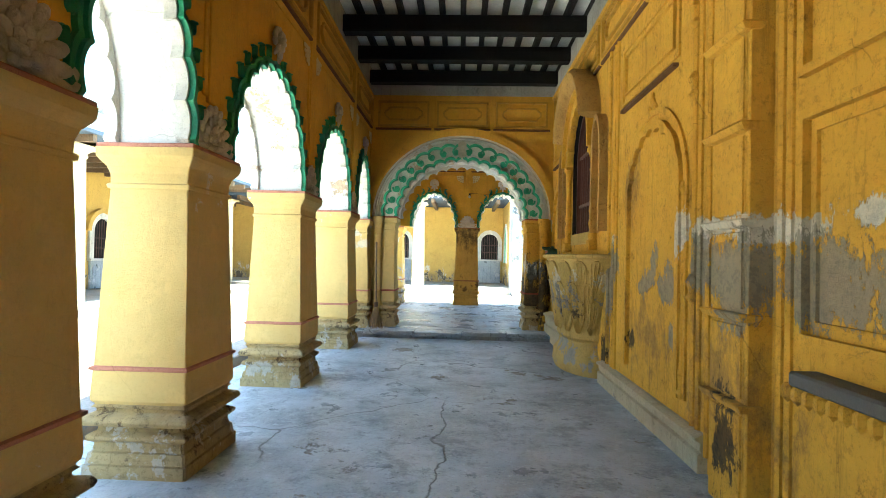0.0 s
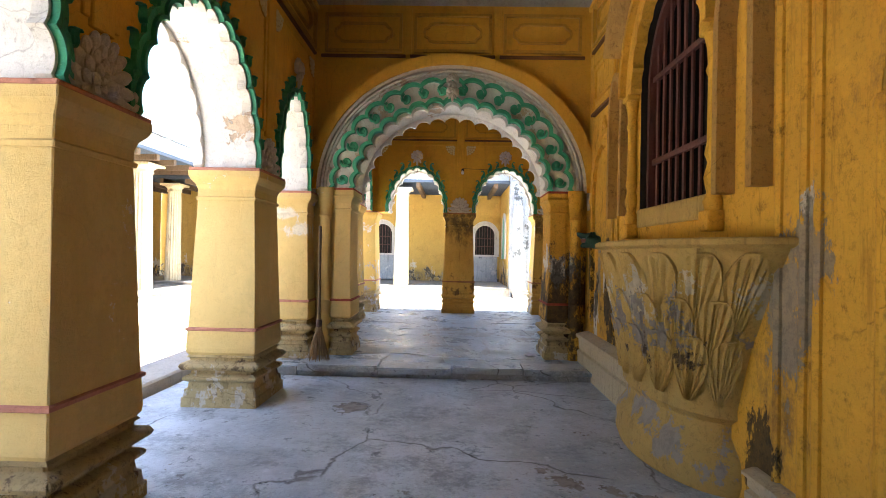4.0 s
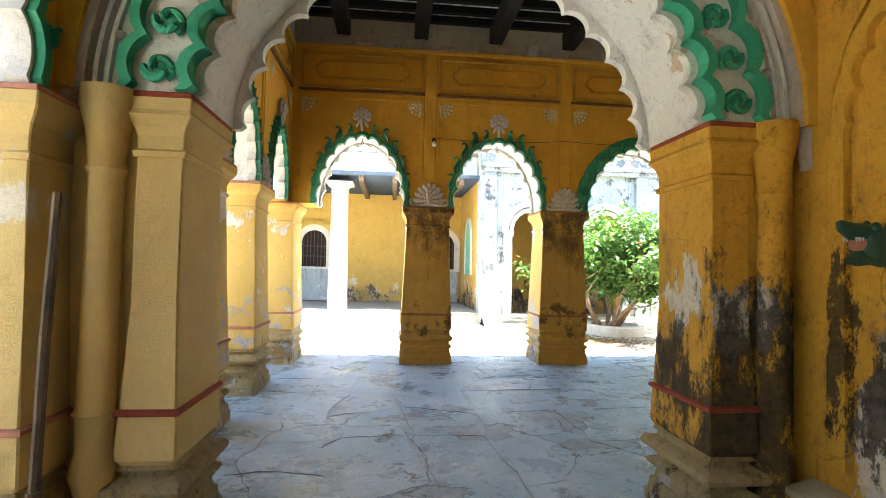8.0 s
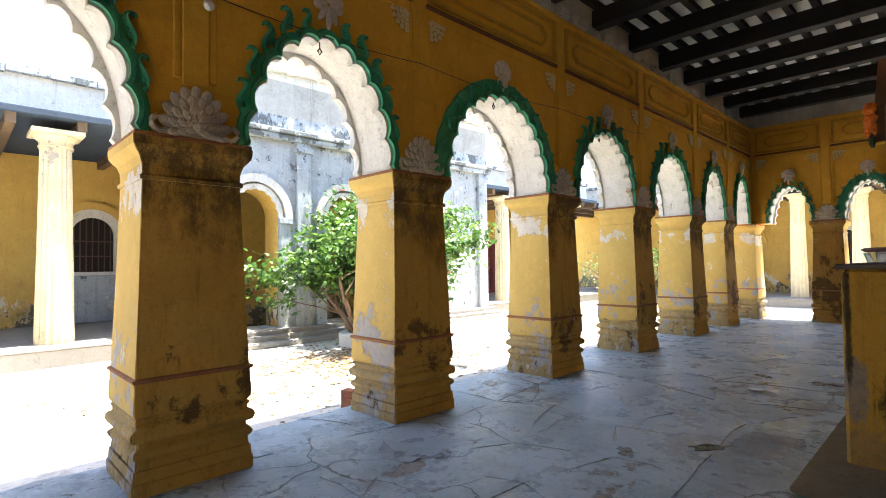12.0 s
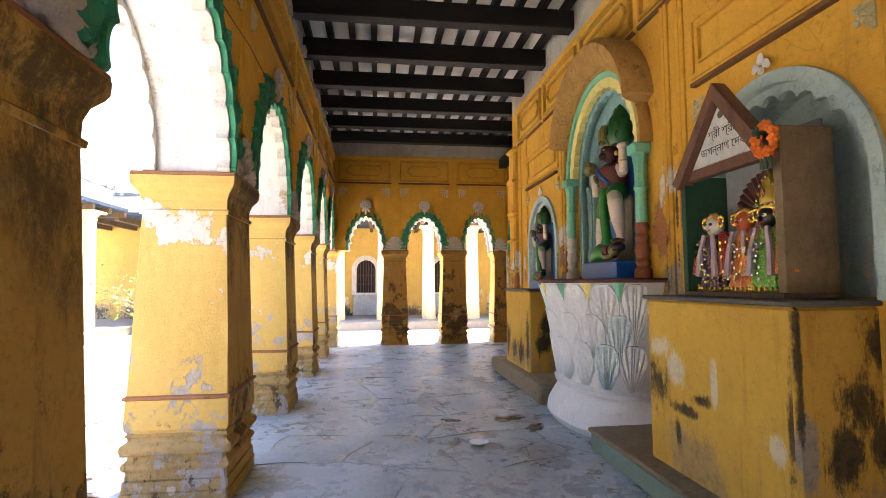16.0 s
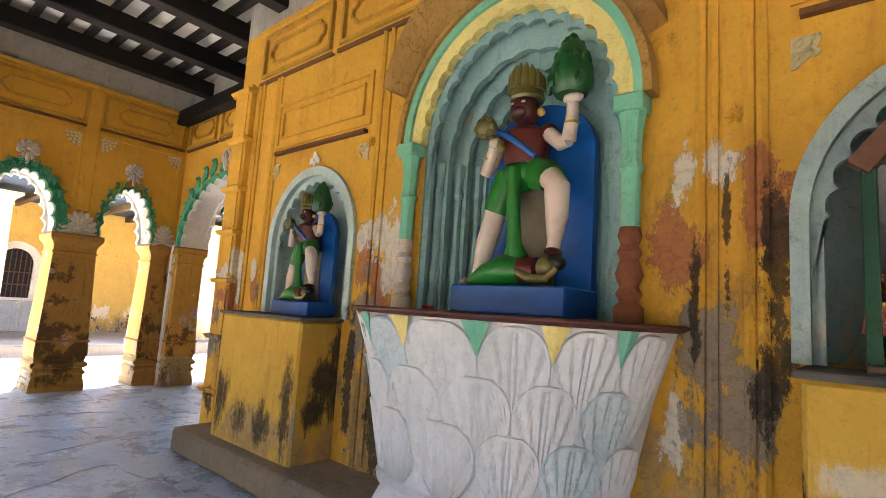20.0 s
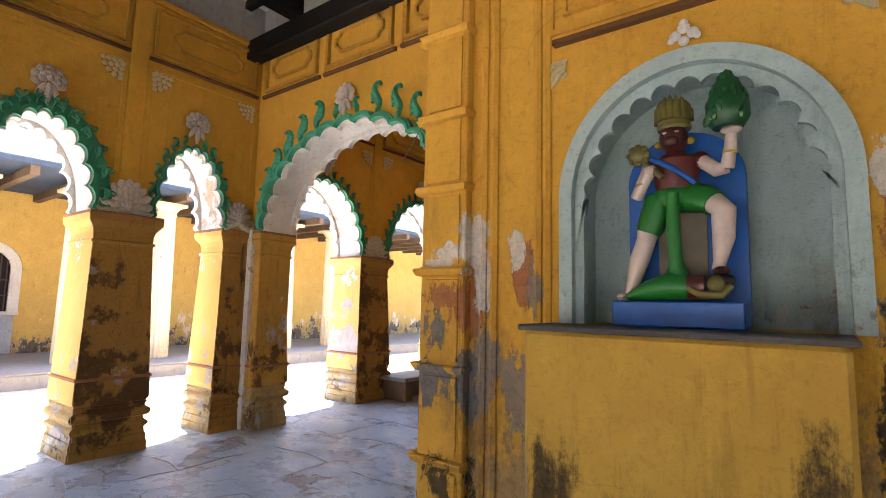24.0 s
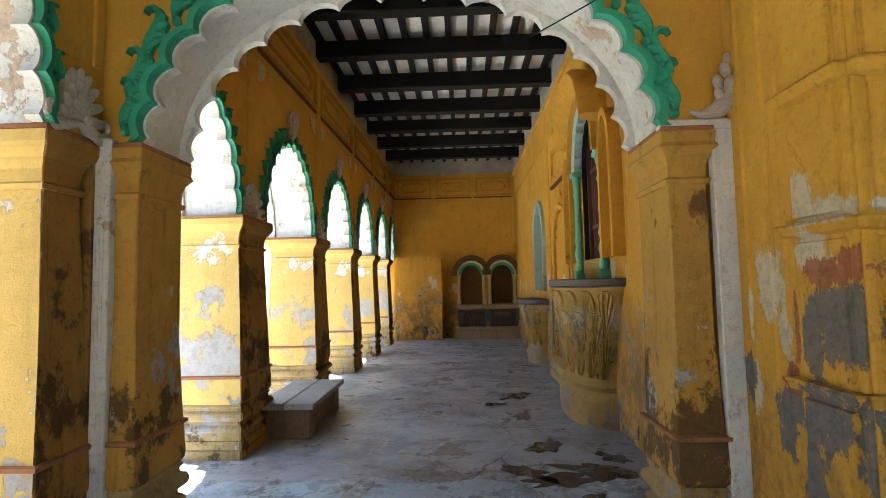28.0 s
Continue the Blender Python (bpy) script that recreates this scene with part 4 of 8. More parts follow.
def pillar_parts(root, hx, hy, z0, cap, m_shaft, m_plinth, stripe_mat=None, t=0.045, shade_mat=None, side=(0, -1)):
    h = cap - z0
    bm = bmesh.new()
    rings = [(0.0, 0.036), (0.082, 0.036), (0.092, 0.022), (0.16, 0.014), (0.168, -0.004), (0.222, -0.012), (0.240, 0.016), (0.252, 0.026), (0.268, 0.026), (0.280, 0.012), (0.298, -0.022), (0.326, -0.028)]
    rings += [(0.374 + 0.043 * math.sin(q), -0.02 + 0.078 * math.cos(q)) for q in (-1.3, -0.9, -0.5, 0.0, 0.5, 0.9, 1.3)]
    rings += [(0.424, -0.016), (0.446, -0.016), (0.458, 0.002), (0.475, -0.012)]
    kf = 1.0 if m_plinth is m_base else 0.55
    loft(bm, [(z0 + a, hx + b * kf, hy + b * kf) for a, b in rings])
    bmesh.ops.bevel(bm, geom=[e for e in bm.edges if abs(e.verts[0].co.z - e.verts[1].co.z) > 0.02], offset=0.012, segments=2, affect='EDGES')
    mould_shade_side(bm, shade_mat, side)
    part("plinth", bm, [m_plinth, shade_mat or m_plinth], root)
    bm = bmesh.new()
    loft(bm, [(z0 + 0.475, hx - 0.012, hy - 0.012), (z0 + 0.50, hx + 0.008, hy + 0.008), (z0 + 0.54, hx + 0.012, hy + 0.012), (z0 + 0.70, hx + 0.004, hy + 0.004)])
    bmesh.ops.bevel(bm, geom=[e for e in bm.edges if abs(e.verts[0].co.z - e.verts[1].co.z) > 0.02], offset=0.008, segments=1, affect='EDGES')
    mould_shade_side(bm, shade_mat, side)
    part("drum", bm, [m_shaft, shade_mat or m_shaft], root)
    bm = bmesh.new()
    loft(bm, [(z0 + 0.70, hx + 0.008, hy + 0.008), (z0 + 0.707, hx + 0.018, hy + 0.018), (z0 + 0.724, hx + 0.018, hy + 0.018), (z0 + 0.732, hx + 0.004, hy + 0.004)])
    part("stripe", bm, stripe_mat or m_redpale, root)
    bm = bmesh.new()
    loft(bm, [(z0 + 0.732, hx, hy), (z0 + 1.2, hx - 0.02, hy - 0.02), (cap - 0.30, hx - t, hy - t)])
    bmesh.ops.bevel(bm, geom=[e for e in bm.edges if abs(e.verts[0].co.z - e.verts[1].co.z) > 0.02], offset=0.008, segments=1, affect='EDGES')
    mould_shade_side(bm, shade_mat, side)
    part("shaft", bm, [m_shaft, shade_mat or m_shaft], root)
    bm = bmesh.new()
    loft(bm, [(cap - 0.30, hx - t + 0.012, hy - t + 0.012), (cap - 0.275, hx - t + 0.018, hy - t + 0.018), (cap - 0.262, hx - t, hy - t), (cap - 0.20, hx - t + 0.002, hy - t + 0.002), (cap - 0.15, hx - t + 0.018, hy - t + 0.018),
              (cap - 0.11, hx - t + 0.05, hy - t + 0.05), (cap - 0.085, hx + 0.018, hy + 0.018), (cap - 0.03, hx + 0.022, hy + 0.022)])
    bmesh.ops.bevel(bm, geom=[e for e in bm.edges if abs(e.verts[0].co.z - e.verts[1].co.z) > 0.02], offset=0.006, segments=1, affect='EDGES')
    mould_shade_side(bm, shade_mat, side)
    part("capital", bm, [m_shaft, shade_mat or m_shaft], root)
    bm = bmesh.new()
    box(bm, -hx - 0.018, hx + 0.018, -hy - 0.018, hy + 0.018, cap - 0.03, cap, 0, 0.006)
    part("abacus", bm, stripe_mat or m_redpale, root)


def pillar_row(places, hx, hy, z0, cap, m_shaft, m_plinth, label, group, line=None, shade_mat=None, side=(0, -1)):
    first = None
    for x, y in places:
        if first is None:
            first = empty("pillar", pose(x, y, 0), label, "pillar", group)
            pillar_parts(first, hx, hy, z0, cap, m_shaft, m_plinth, line, shade_mat=shade_mat, side=side)
        else:
            copy_thing(first, pose(x, y, 0))
    return first


m_brownline = paint("faded_brown_line", (0.34, 0.15, 0.07, 1), (0.22, 0.11, 0.05, 1), streak=0.6)
xc = XW - TH / 2 + 0.02
pillar_row([(xc, y) for y in W_PILLARS], 0.315, 0.345, 0.0, CAPW, m_pillar, m_base, "tapered square yellow ochre pillar on a moulded dirty stone plinth", "pillars of the west arcade")
m_pillar_last = paint("ochre_pillar_paint_chalky", (0.63, 0.455, 0.18, 1), (0.56, 0.385, 0.13, 1), streak=0.2, dirt=0.2, spots=(((0.70, 0.64, 0.53, 1), 0.85, 0.35, ((-2.2, 1.93, 0.35, 0.08), (-1.95, 1.74, 0.16, 0.10))), ((0.30, 0.27, 0.22, 1), 0.7, 0.1, ((-2.36, 1.76, 0.05, 0.07),))))
pillar_row([(xc, W_LAST)], 0.315, 0.33, FZ, CAPW, m_pillar_last, m_base, "tapered square yellow pillar beside the broad arch, on a striped dirty plinth", "pillars of the west arcade")
yc = YN + TH / 2 + 0.02
pillar_row([(x, yc) for x in N_PILLARS], 0.36, 0.335, FZ, CAPN, m_pillar_n, m_base_n, "tapered square ochre pillar with stained flaking paint", "pillars of the north arcade", m_brownline, m_pillar_mould_shade)
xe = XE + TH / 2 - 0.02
pillar_row([(xe, y) for y in E_PILLARS_N], 0.335, 0.315, FZ, CAPN, m_pillar_n, m_base_n, "stained ochre pillar with a brown worn lower shaft", "pillars of the east end", m_brownline, m_pillar_shade_brown, (-1, 0))
SKEW = 1.0                    # the east arcade runs a degree askew
def east_x(y):
    return XE + 0.04 + (y - 4.0) * math.tan(radians(SKEW))


pillar_row([(east_x(y) + TH / 2 - 0.02, y) for y in E_PILLARS_S], 0.335, 0.345, FZ, CAPW + 0.06, m_pillar_e, m_base_n, "ochre pillar with grey patched plaster", "pillars of the east arcade", m_brownline, m_pillar_shade_brown, (-1, 0))
pillar_row([(xc, y) for y in WN_PILLARS], 0.315, 0.315, FZ, CAPN, m_pillar_n, m_base, "yellow ochre pillar with flaking patches", "pillars of the west end")
# corner piers
pillar_row([(XW - TH / 2 + 0.06, YN + TH / 2 - 0.02), (XE + TH / 2 - 0.06, YN + TH / 2 - 0.02)], 0.345, 0.36, FZ, CAPN, m_pillar_n, m_base_n, "ochre corner pillar with worn paint", "corner pillars")


# ---- arcade walls ----
def arcade(name, m, bays, cap, apex, styles, label, wall_mat=None, panels=True):
    """bays: (u0, u1, opening half width) per bay, between pillar centres; the wall stands on the capitals."""
    wall_mat = wall_mat or m_upper
    bm = bmesh.new()
    for (u0, u1, cu, half), style in zip(bays, styles):
        rise = apex - cap
        body = arch(cu, cap, half + 0.03, rise + 0.03, 0)
        outer = around(body, cu, cap, u0, u1, TOP - 0.12)
        strip(bm, body, outer, 0.0, TH, 0, 1)
    u_lo, u_hi = min(b[0] for b in bays), max(b[1] for b in bays)
    box(bm, u_lo, u_hi, 0.0, TH, TOP - 0.12, TOP + 0.9, 2)
    root = part(name, bm, [wall_mat, m_white, m_frieze])
    root.matrix_world = m
    tagged(root, label, "wall", kind="structure")
    for (u0, u1, cu, half), style in zip(bays, styles):
        rise = apex - cap
        lobes = 13 if half > 0.7 else 11
        inner = arch(cu, cap, half, rise, lobes, 0.055, 8)
        mid = arch(cu, cap, half + 0.018, rise + 0.018, lobes, 0.053, 8)
        outer = arch(cu, cap, half + 0.036, rise + 0.036, lobes, 0.0, 8)
        ow = {"leaf": 0.085, "band": 0.20, "leafless": 0.095}[style] * min(1.0, half / 0.6) ** 0.7
        roll = arch(cu, cap, half + 0.045, rise + 0.045, lobes, 0.046, 8)
        roll2 = arch(cu, cap, half + 0.052, rise + 0.052, lobes, 0.044, 8)
        band = arch(cu, cap, half + ow, rise + ow - 0.012, lobes, 0.012 if style == "band" else 0.032, 8)
        bm = bmesh.new()
        strip(bm, inner, outer, -0.012, 0.07, 0)
        strip(bm, inner, outer, TH - 0.07, TH + 0.012, 0)
        part("cusped_edge", bm, m_white, root, "white limewashed scalloped arch edge")
        bm = bmesh.new()
        strip(bm, mid, roll, -0.055, 0.01, 0)
        part("arch_roll", bm, m_green, root, "glossy green painted roll along the scallops")
        bm = bmesh.new()
        strip(bm, roll2, band, -0.035, 0.01, 0)
        part("arch_band", bm, m_green, root, "glossy green painted arch band")
        if style == "leaf":
            for i in range(1, 12):
                if i == 6:
                    continue
                f = i / 12
                a = math.pi * (1 - f)
                hu, hz = cu + (half + 0.065) * math.cos(a), cap + (rise + 0.055) * math.sin(a)
                bm = bmesh.new()
                leaf(bm, hu, hz, -0.10 if f < 0.5 else 0.10, (0.18 if i in (5, 7) else 0.25) * min(1.0, half / 0.8) ** 0.8, -0.055, 0.005, flip=f < 0.5)
                part("leaf", bm, m_green, root)
        if style == "leafless":
            for i in range(1, 18):
                if i == 9:
                    continue
                a = math.pi * (1 - i / 18)
                bm = bmesh.new()
                leaf(bm, cu + (half + 0.085) * math.cos(a), cap + (rise + 0.075) * math.sin(a), 0.3 if i < 9 else -0.3, 0.11, -0.05, 0.005, flip=i < 9)
                part("leaf", bm, m_green, root)
        if style == "band":
            for i in range(1, 26):
                a = math.pi * (1 - i / 26)
                bm = bmesh.new()
                leaf(bm, cu + (half + 0.075) * math.cos(a), cap + (rise + 0.065) * math.sin(a), a - math.pi / 2 + (0.7 if i % 2 else -0.7), 0.125, -0.07, -0.035, flip=i % 2 == 0)
                part("leaf", bm, m_green, root)
        bm = bmesh.new()
        crest(bm, cu, apex + 0.29, -0.01)
        part("rosette", bm, m_stucco, root, "grey stucco flower at the crown", smooth=True)
        if panels:
            bm = bmesh.new()
            for s in (-1, 1):
                e = (u1 if s > 0 else u0) - s * 0.13
                if abs(e - cu) > half * 0.6:
                    fan = [(e, PANEL0 - 0.14)] + [(e - s * 0.22 * math.cos(q), PANEL0 - 0.14 - 0.22 * math.sin(q)) for q in (0, 0.3, 0.6, 0.9, 1.2, 1.57)]
                    # Darker plate under the scales stands for the shade in the pierced holes.
                    prism(bm, fan, -0.012, 0.005, 1)
                    for j, r in enumerate((0.045, 0.095, 0.145, 0.195)):
                        for q in range(j + 2):
                            w = math.pi / 2 * (q + 0.5) / (j + 2)
                            petal(bm, e - s * r * math.cos(w), PANEL0 - 0.14 - r * math.sin(w), -math.pi / 2 - s * (math.pi / 2 - w), 0.052, 0.054, -0.016, 0.012)
            part("corner_fan", bm, [m_fanrelief, m_trim], root, "pierced yellowed stucco corner fan")
            bm = bmesh.new()
            w = u1 - u0
            panel_frame(bm, u0 + 0.12, u1 - 0.12, PANEL0 + 0.03, PANEL1, 0.0)
            cartouche(bm, (u0 + u1) / 2, (PANEL0 + PANEL1) / 2 + 0.02, w - 0.62, 0.27, 0.0)
            part("frieze_panel", bm, m_trim, root)
            bm = bmesh.new()
            box(bm, u0 + 0.09, u1 - 0.09, -0.035, 0.01, PANEL0 - 0.035, PANEL0, 0, 0.006)
            part("painted_line", bm, m_line, root)
            bm = bmesh.new()
            for a, b in ((u0 + 0.09, u0 + 0.14), (u1 - 0.14, u1 - 0.09)):
                box(bm, a, b, -0.018, 0.01, cap + 0.40, PANEL0 - 0.09, 0, 0.005)
            box(bm, u0 + 0.14, u1 - 0.14, -0.018, 0.01, PANEL0 - 0.14, PANEL0 - 0.09, 0, 0.005)
            part("spandrel_frame", bm, wall_mat, root)
    cents = sorted({round(b[0], 3) for b in bays} | {round(b[1], 3) for b in bays})
    for i, u in enumerate(cents):
        if 0 < i < len(cents) - 1:
            bm = bmesh.new()
            box(bm, u - 0.085, u + 0.085, -0.028, 0.01, cap + 0.36, PANEL1 + 0.05, 0, 0.006)
            part("pilaster_strip", bm, wall_mat, root)
            bm = bmesh.new()
            shell(bm, u, cap, 0.44, 0.36, 0.0)
            part("shell_ornament", bm, m_stucco, root, "weathered stucco shell ornament")
    bm = bmesh.new()
    box(bm, u_lo + 0.02, u_hi - 0.02, -0.04, 0.01, PANEL1 + 0.05, PANEL1 + 0.11, 0, 0.01)
    part("cornice", bm, wall_mat, root)
    return root


def bays_of(cents, hw):
    return [(a, b, (a + b) / 2, (b - a) / 2 - hw) for a, b in zip(cents, cents[1:])]


# west: u = +y
MW = pose(XW, 0, 0, 0, 0, 90)
arcade("wall_arcade_west", MW, bays_of(list(W_PILLARS) + [W_LAST], 0.30), CAPW, 3.28, ["leafless"] * 6, "ochre arcade wall with white scalloped arches edged in green")
bm = bmesh.new()
box(bm, W_LAST, 10.62, 0.002, TH - 0.002, CAPW, TOP + 0.9)
box(bm, W_LAST + 0.1, 10.62, 0.05, TH - 0.05, GZ, CAPW)
o = tagged(part("wall_west_corner", bm, m_upper), "ochre wall piece beside the broad arch", "wall", kind="structure")
o.matrix_world = MW
arcade("wall_arcade_west_end", MW, [(10.62, 12.10, 11.44, 0.34), (12.10, 13.60, 12.85, 0.45), (13.60, 15.12, 14.33, 0.43)], CAPN, 3.22, ["leafless"] * 3, "ochre arcade wall with narrow scalloped arches")
# north: u = +x
MN = pose(0, YN, 0, 0, 0, 0)
nx = [XW] + list(N_PILLARS) + [XE]
nb = []
for a, b in zip(nx, nx[1:]):
    lo = a + (0.36 if a in N_PILLARS else 0.38)
    hi = b - (0.36 if b in N_PILLARS else 0.38)
    nb.append((a, b, (lo + hi) / 2, (hi - lo) / 2))
arcade("wall_arcade_north", MN, nb, CAPN, 3.40, ["leaf", "leaf", "band", "leaf", "leaf", "leaf", "leaf"], "long ochre arcade wall with white scalloped arches and green leaf mouldings")
# east end and east arcade: u = -y
ME = pose(XE, 0, 0, 0, 0, -90)
arcade("wall_arcade_east_end", ME, [(-15.12, -13.63, -14.34, 0.42), (-13.63, -12.17, -12.90, 0.43), (-12.17, -10.72, -11.54, 0.365)], CAPN, 3.22, ["leaf", "band", "leaf"], "ochre arcade wall with three scalloped arches, green leaves and rosettes")
es = [-10.62] + [-y for y in E_PILLARS_S] + [-Y_END]
arcade("wall_arcade_east", pose(east_x(0), 0, 0, 0, 0, -90 - SKEW), bays_of(es, 0.30), CAPW + 0.06, 3.30, ["leafless"] * 6, "ochre arcade wall with white scalloped arches edged in dark green")


# ---- transverse arches ----
def pier_block(root, x0, x1, y0, y1, z0, cap, mat, mplinth, line=None):
    cx, cy, hx, hy = (x0 + x1) / 2, (y0 + y1) / 2, (x1 - x0) / 2, (y1 - y0) / 2
    n0 = len(root.children)
    pillar_parts(root, hx, hy, z0, cap, mat, mplinth, line or m_red, 0.02)
    for o in list(root.children)[n0:]:
        o.matrix_local = pose(cx, cy, 0)


def transverse(name, m, u_lo, u_hi, cu, half, cap, apex, depth, label, lobes=17):
    bm = bmesh.new()
    body = arch(cu, cap, half + 0.035, apex - cap + 0.035)
    outer = around(body, cu, cap, u_lo, u_hi, TOP - 0.12)
    strip(bm, body, outer, 0.0, depth, 0, 1)
    box(bm, u_lo, u_hi, 0.0, depth, TOP - 0.12, TOP + 0.9, 2)
    root = part(name, bm, [m_upper, m_white, m_frieze])
    root.matrix_world = m
    tagged(root, label, "arch wall", kind="structure")
    inner = arch(cu, cap, half, apex - cap, lobes, 0.06, 8)
    outer = arch(cu, cap, half + 0.042, apex - cap + 0.042, lobes, 0.0, 8)
    bm = bmesh.new()
    strip(bm, inner, outer, -0.012, 0.05, 0)
    strip(bm, inner, outer, depth - 0.05, depth + 0.012, 0)
    part("cusped_edge", bm, m_white, root, "white limewashed scalloped arch edge")
    return root


D_T = 0.62
m_soot = paint("ochre_pier_sooty", OCHRE, OCHRE_D, streak=0.6, dirt=0.7, axis="Y", spots=(
    (BROWN, 0.7, 1.2, ((10.4, 0.9, 0.7, 0.8), (11.4, 0.9, 0.4, 0.8))),
    (PEELED, 1.0, 0.05, ((10.33, 1.40, 0.13, 0.17), (10.50, 1.36, 0.08, 0.06), (10.10, 1.30, 0.05, 0.2))),
    (SOOT, 0.88, 0.6, ((10.4, 0.90, 0.40, 0.30), (10.08, 0.80, 0.20, 0.95), (10.5, 0.40, 0.4, 0.3), (11.4, 0.8, 0.2, 0.4)))))
arch_w = transverse("wall_arch_west", pose(0, 10.15, 0), XW - 0.1, XBW + 0.1, -0.03, 1.24, 2.30, 3.42, D_T, "ochre cross wall with a broad round arch, green scallop mouldings and white hood")
arch_e = transverse("wall_arch_east", pose(0, 10.77, 0, 0, 0, 180), -XE - 0.25, -XBE + 0.1, -11.485, 1.355, 2.40, 3.46, 0.44, "ochre cross wall with a broad scalloped arch and green leaf moulding", 15)


def frieze_row(root, u0, u1, n, z0, z1, mat):
    w = (u1 - u0) / n
    for i in range(n):
        bm = bmesh.new()
        a, b = u0 + i * w, u0 + (i + 1) * w
        panel_frame(bm, a + 0.08, b - 0.08, z0 + 0.03, z1, 0.0)
        cartouche(bm, (a + b) / 2, (z0 + z1) / 2 + 0.02, w - 0.4, min(0.27, w * 0.3), 0.0)
        part("frieze_panel", bm, m_trim, root)
        bm = bmesh.new()
        box(bm, a + 0.03, b - 0.03, -0.032, 0.01, z0 - 0.04, z0, 0, 0.005)
        part("painted_line", bm, m_line, root)
        if i:
            bm = bmesh.new()
            box(bm, a - 0.05, a + 0.05, -0.022, 0.01, z0, z1 + 0.08, 0, 0.006)
            part("pilaster_strip", bm, mat, root)


# west arch: hood, green mouldings, colonnettes
cu, cap, hw, rs = -0.03, 2.30, 1.24, 1.12
for r0, r1, y0, mat, nm, lab in ((0.40, 0.42, -0.06, m_white, "hood_rib", "pale limewashed rib"), (0.44, 0.46, -0.075, m_white, "hood_rib", "pale limewashed rib"), (0.48, 0.52, -0.10, m_stucco, "hood_bead", "pale rounded hood bead"), (0.52, 0.66, -0.13, m_upper, "hood", "ochre arch hood")):
    bm = bmesh.new()
    strip(bm, arch(cu, cap - 0.02, hw + r0, rs + r0), arch(cu, cap - 0.02, hw + r1, rs + r1), y0, 0.01)
    if nm == "hood_bead":
        for s in (-1, 1):
            e = cu + s * (hw + 0.565)
            tube(bm, [(e, -0.06, cap), (e, -0.06, cap - 0.16), (e + s * 0.01, -0.06, cap - 0.24)], 0.035, 8)
    part(nm, bm, mat, arch_w, lab)
bm = bmesh.new()
strip(bm, arch(cu, cap, hw + 0.07, rs + 0.07), arch(cu, cap, hw + 0.50, rs + 0.50), -0.03, 0.01)
part("arch_face", bm, m_white, arch_w, "pale limewashed arch face")
for ra, rb, yy in ((0.045, 0.095, -0.10), (0.315, 0.36, -0.09)):
    bm = bmesh.new()
    strip(bm, arch(cu, cap, hw + ra, rs + ra, 17, 0.065, 8), arch(cu, cap, hw + rb, rs + rb, 17, 0.055, 8), yy, 0.0)
    part("green_moulding", bm, m_archgreen, arch_w, "bright green scalloped moulding")
for i in range(18):
    a = math.pi * (1 - (i + 0.5) / 18)
    sg = 1 if i < 9 else -1
    bm = bmesh.new()
    bu, bz = cu + (hw + 0.185) * math.cos(a), cap + (rs + 0.185) * math.sin(a)
    for start, r0, thick in ((0.0, 0.076, 0.023), (2.2, 0.064, 0.019), (4.3, 0.050, 0.016)):
        pts = []
        for q in range(9):
            w = a + sg * (start + 2.6 * q / 8)
            rr = r0 * (1 - 0.45 * q / 8)
            pts.append((bu + rr * math.cos(w), -0.045 - 0.035 * q / 8, bz + rr * math.sin(w)))
        tube(bm, pts, [thick * (0.55 + 0.45 * math.sin(math.pi * (q + 1.5) / 10)) for q in range(9)], 6)
    ball(bm, (bu, -0.03, bz), 0.046, 0, 10, 6, 1, 0.7, 1)
    part("leaf", bm, m_archgreen, arch_w, "curled green stucco leaf", smooth=True)
    bm = bmesh.new()
    e = a + math.pi / 34
    petal(bm, cu + (hw + 0.385) * math.cos(e), cap + (rs + 0.385) * math.sin(e), e, 0.06, 0.05, -0.045, 0.022)
    part("bud", bm, m_stucco, arch_w)
bm = bmesh.new()
for z in (cap + rs + 0.15, cap + rs + 0.31):
    crest(bm, cu, z, -0.06, 0.62)
part("rosette", bm, m_stucco, arch_w, "grey stucco flowers at the crown", smooth=True)
frieze_row(arch_w, XW + 0.05, XBW - 0.05, 3, PANEL0, PANEL1, m_upper)
for x0, x1 in ((XW + 0.02, cu - hw), (cu + hw, XBW - 0.02)):
    p = empty("arch_pier", pose(0, 0, 0), "ochre arch pier with a half-round colonnette and red cap line", "pier", "piers of the west arch")
    if x0 < 0:
        pier_block(p, x1 - 0.30, x1 - 0.05, 10.11, 10.68, FZ, cap, m_pillar, m_base)
    else:
        pier_block(p, x0 + 0.05, x0 + 0.30, 10.11, 10.68, FZ, cap, m_soot, m_base)
    for cx in ((x1 - 0.40,) if x0 < 0 else (x0 + 0.40,)):
        bm = bmesh.new()
        lathe(bm, [(0.095, FZ), (0.095, FZ + 0.08), (0.07, FZ + 0.12), (0.10, FZ + 0.22), (0.065, FZ + 0.33), (0.10, FZ + 0.45), (0.075, FZ + 0.55), (0.08, FZ + 0.70), (0.095, FZ + 0.72), (0.08, FZ + 0.74), (0.072, 1.9), (0.088, 1.93), (0.075, 1.96), (0.09, 2.1), (0.12, 2.22), (0.12, cap)], cx, 10.12, 12)
        part("colonnette", bm, m_pillar if x0 < 0 else m_soot, p, smooth=True)
        bm = bmesh.new()
        box(bm, min(cx - 0.13, x0) if x0 < 0 else x0 + 0.09, max(cx + 0.13, x1) if x0 > 0 else x1 - 0.09, 10.16, 10.62, FZ, cap)
        part("pier_core", bm, m_pillar if x0 < 0 else m_soot, p)

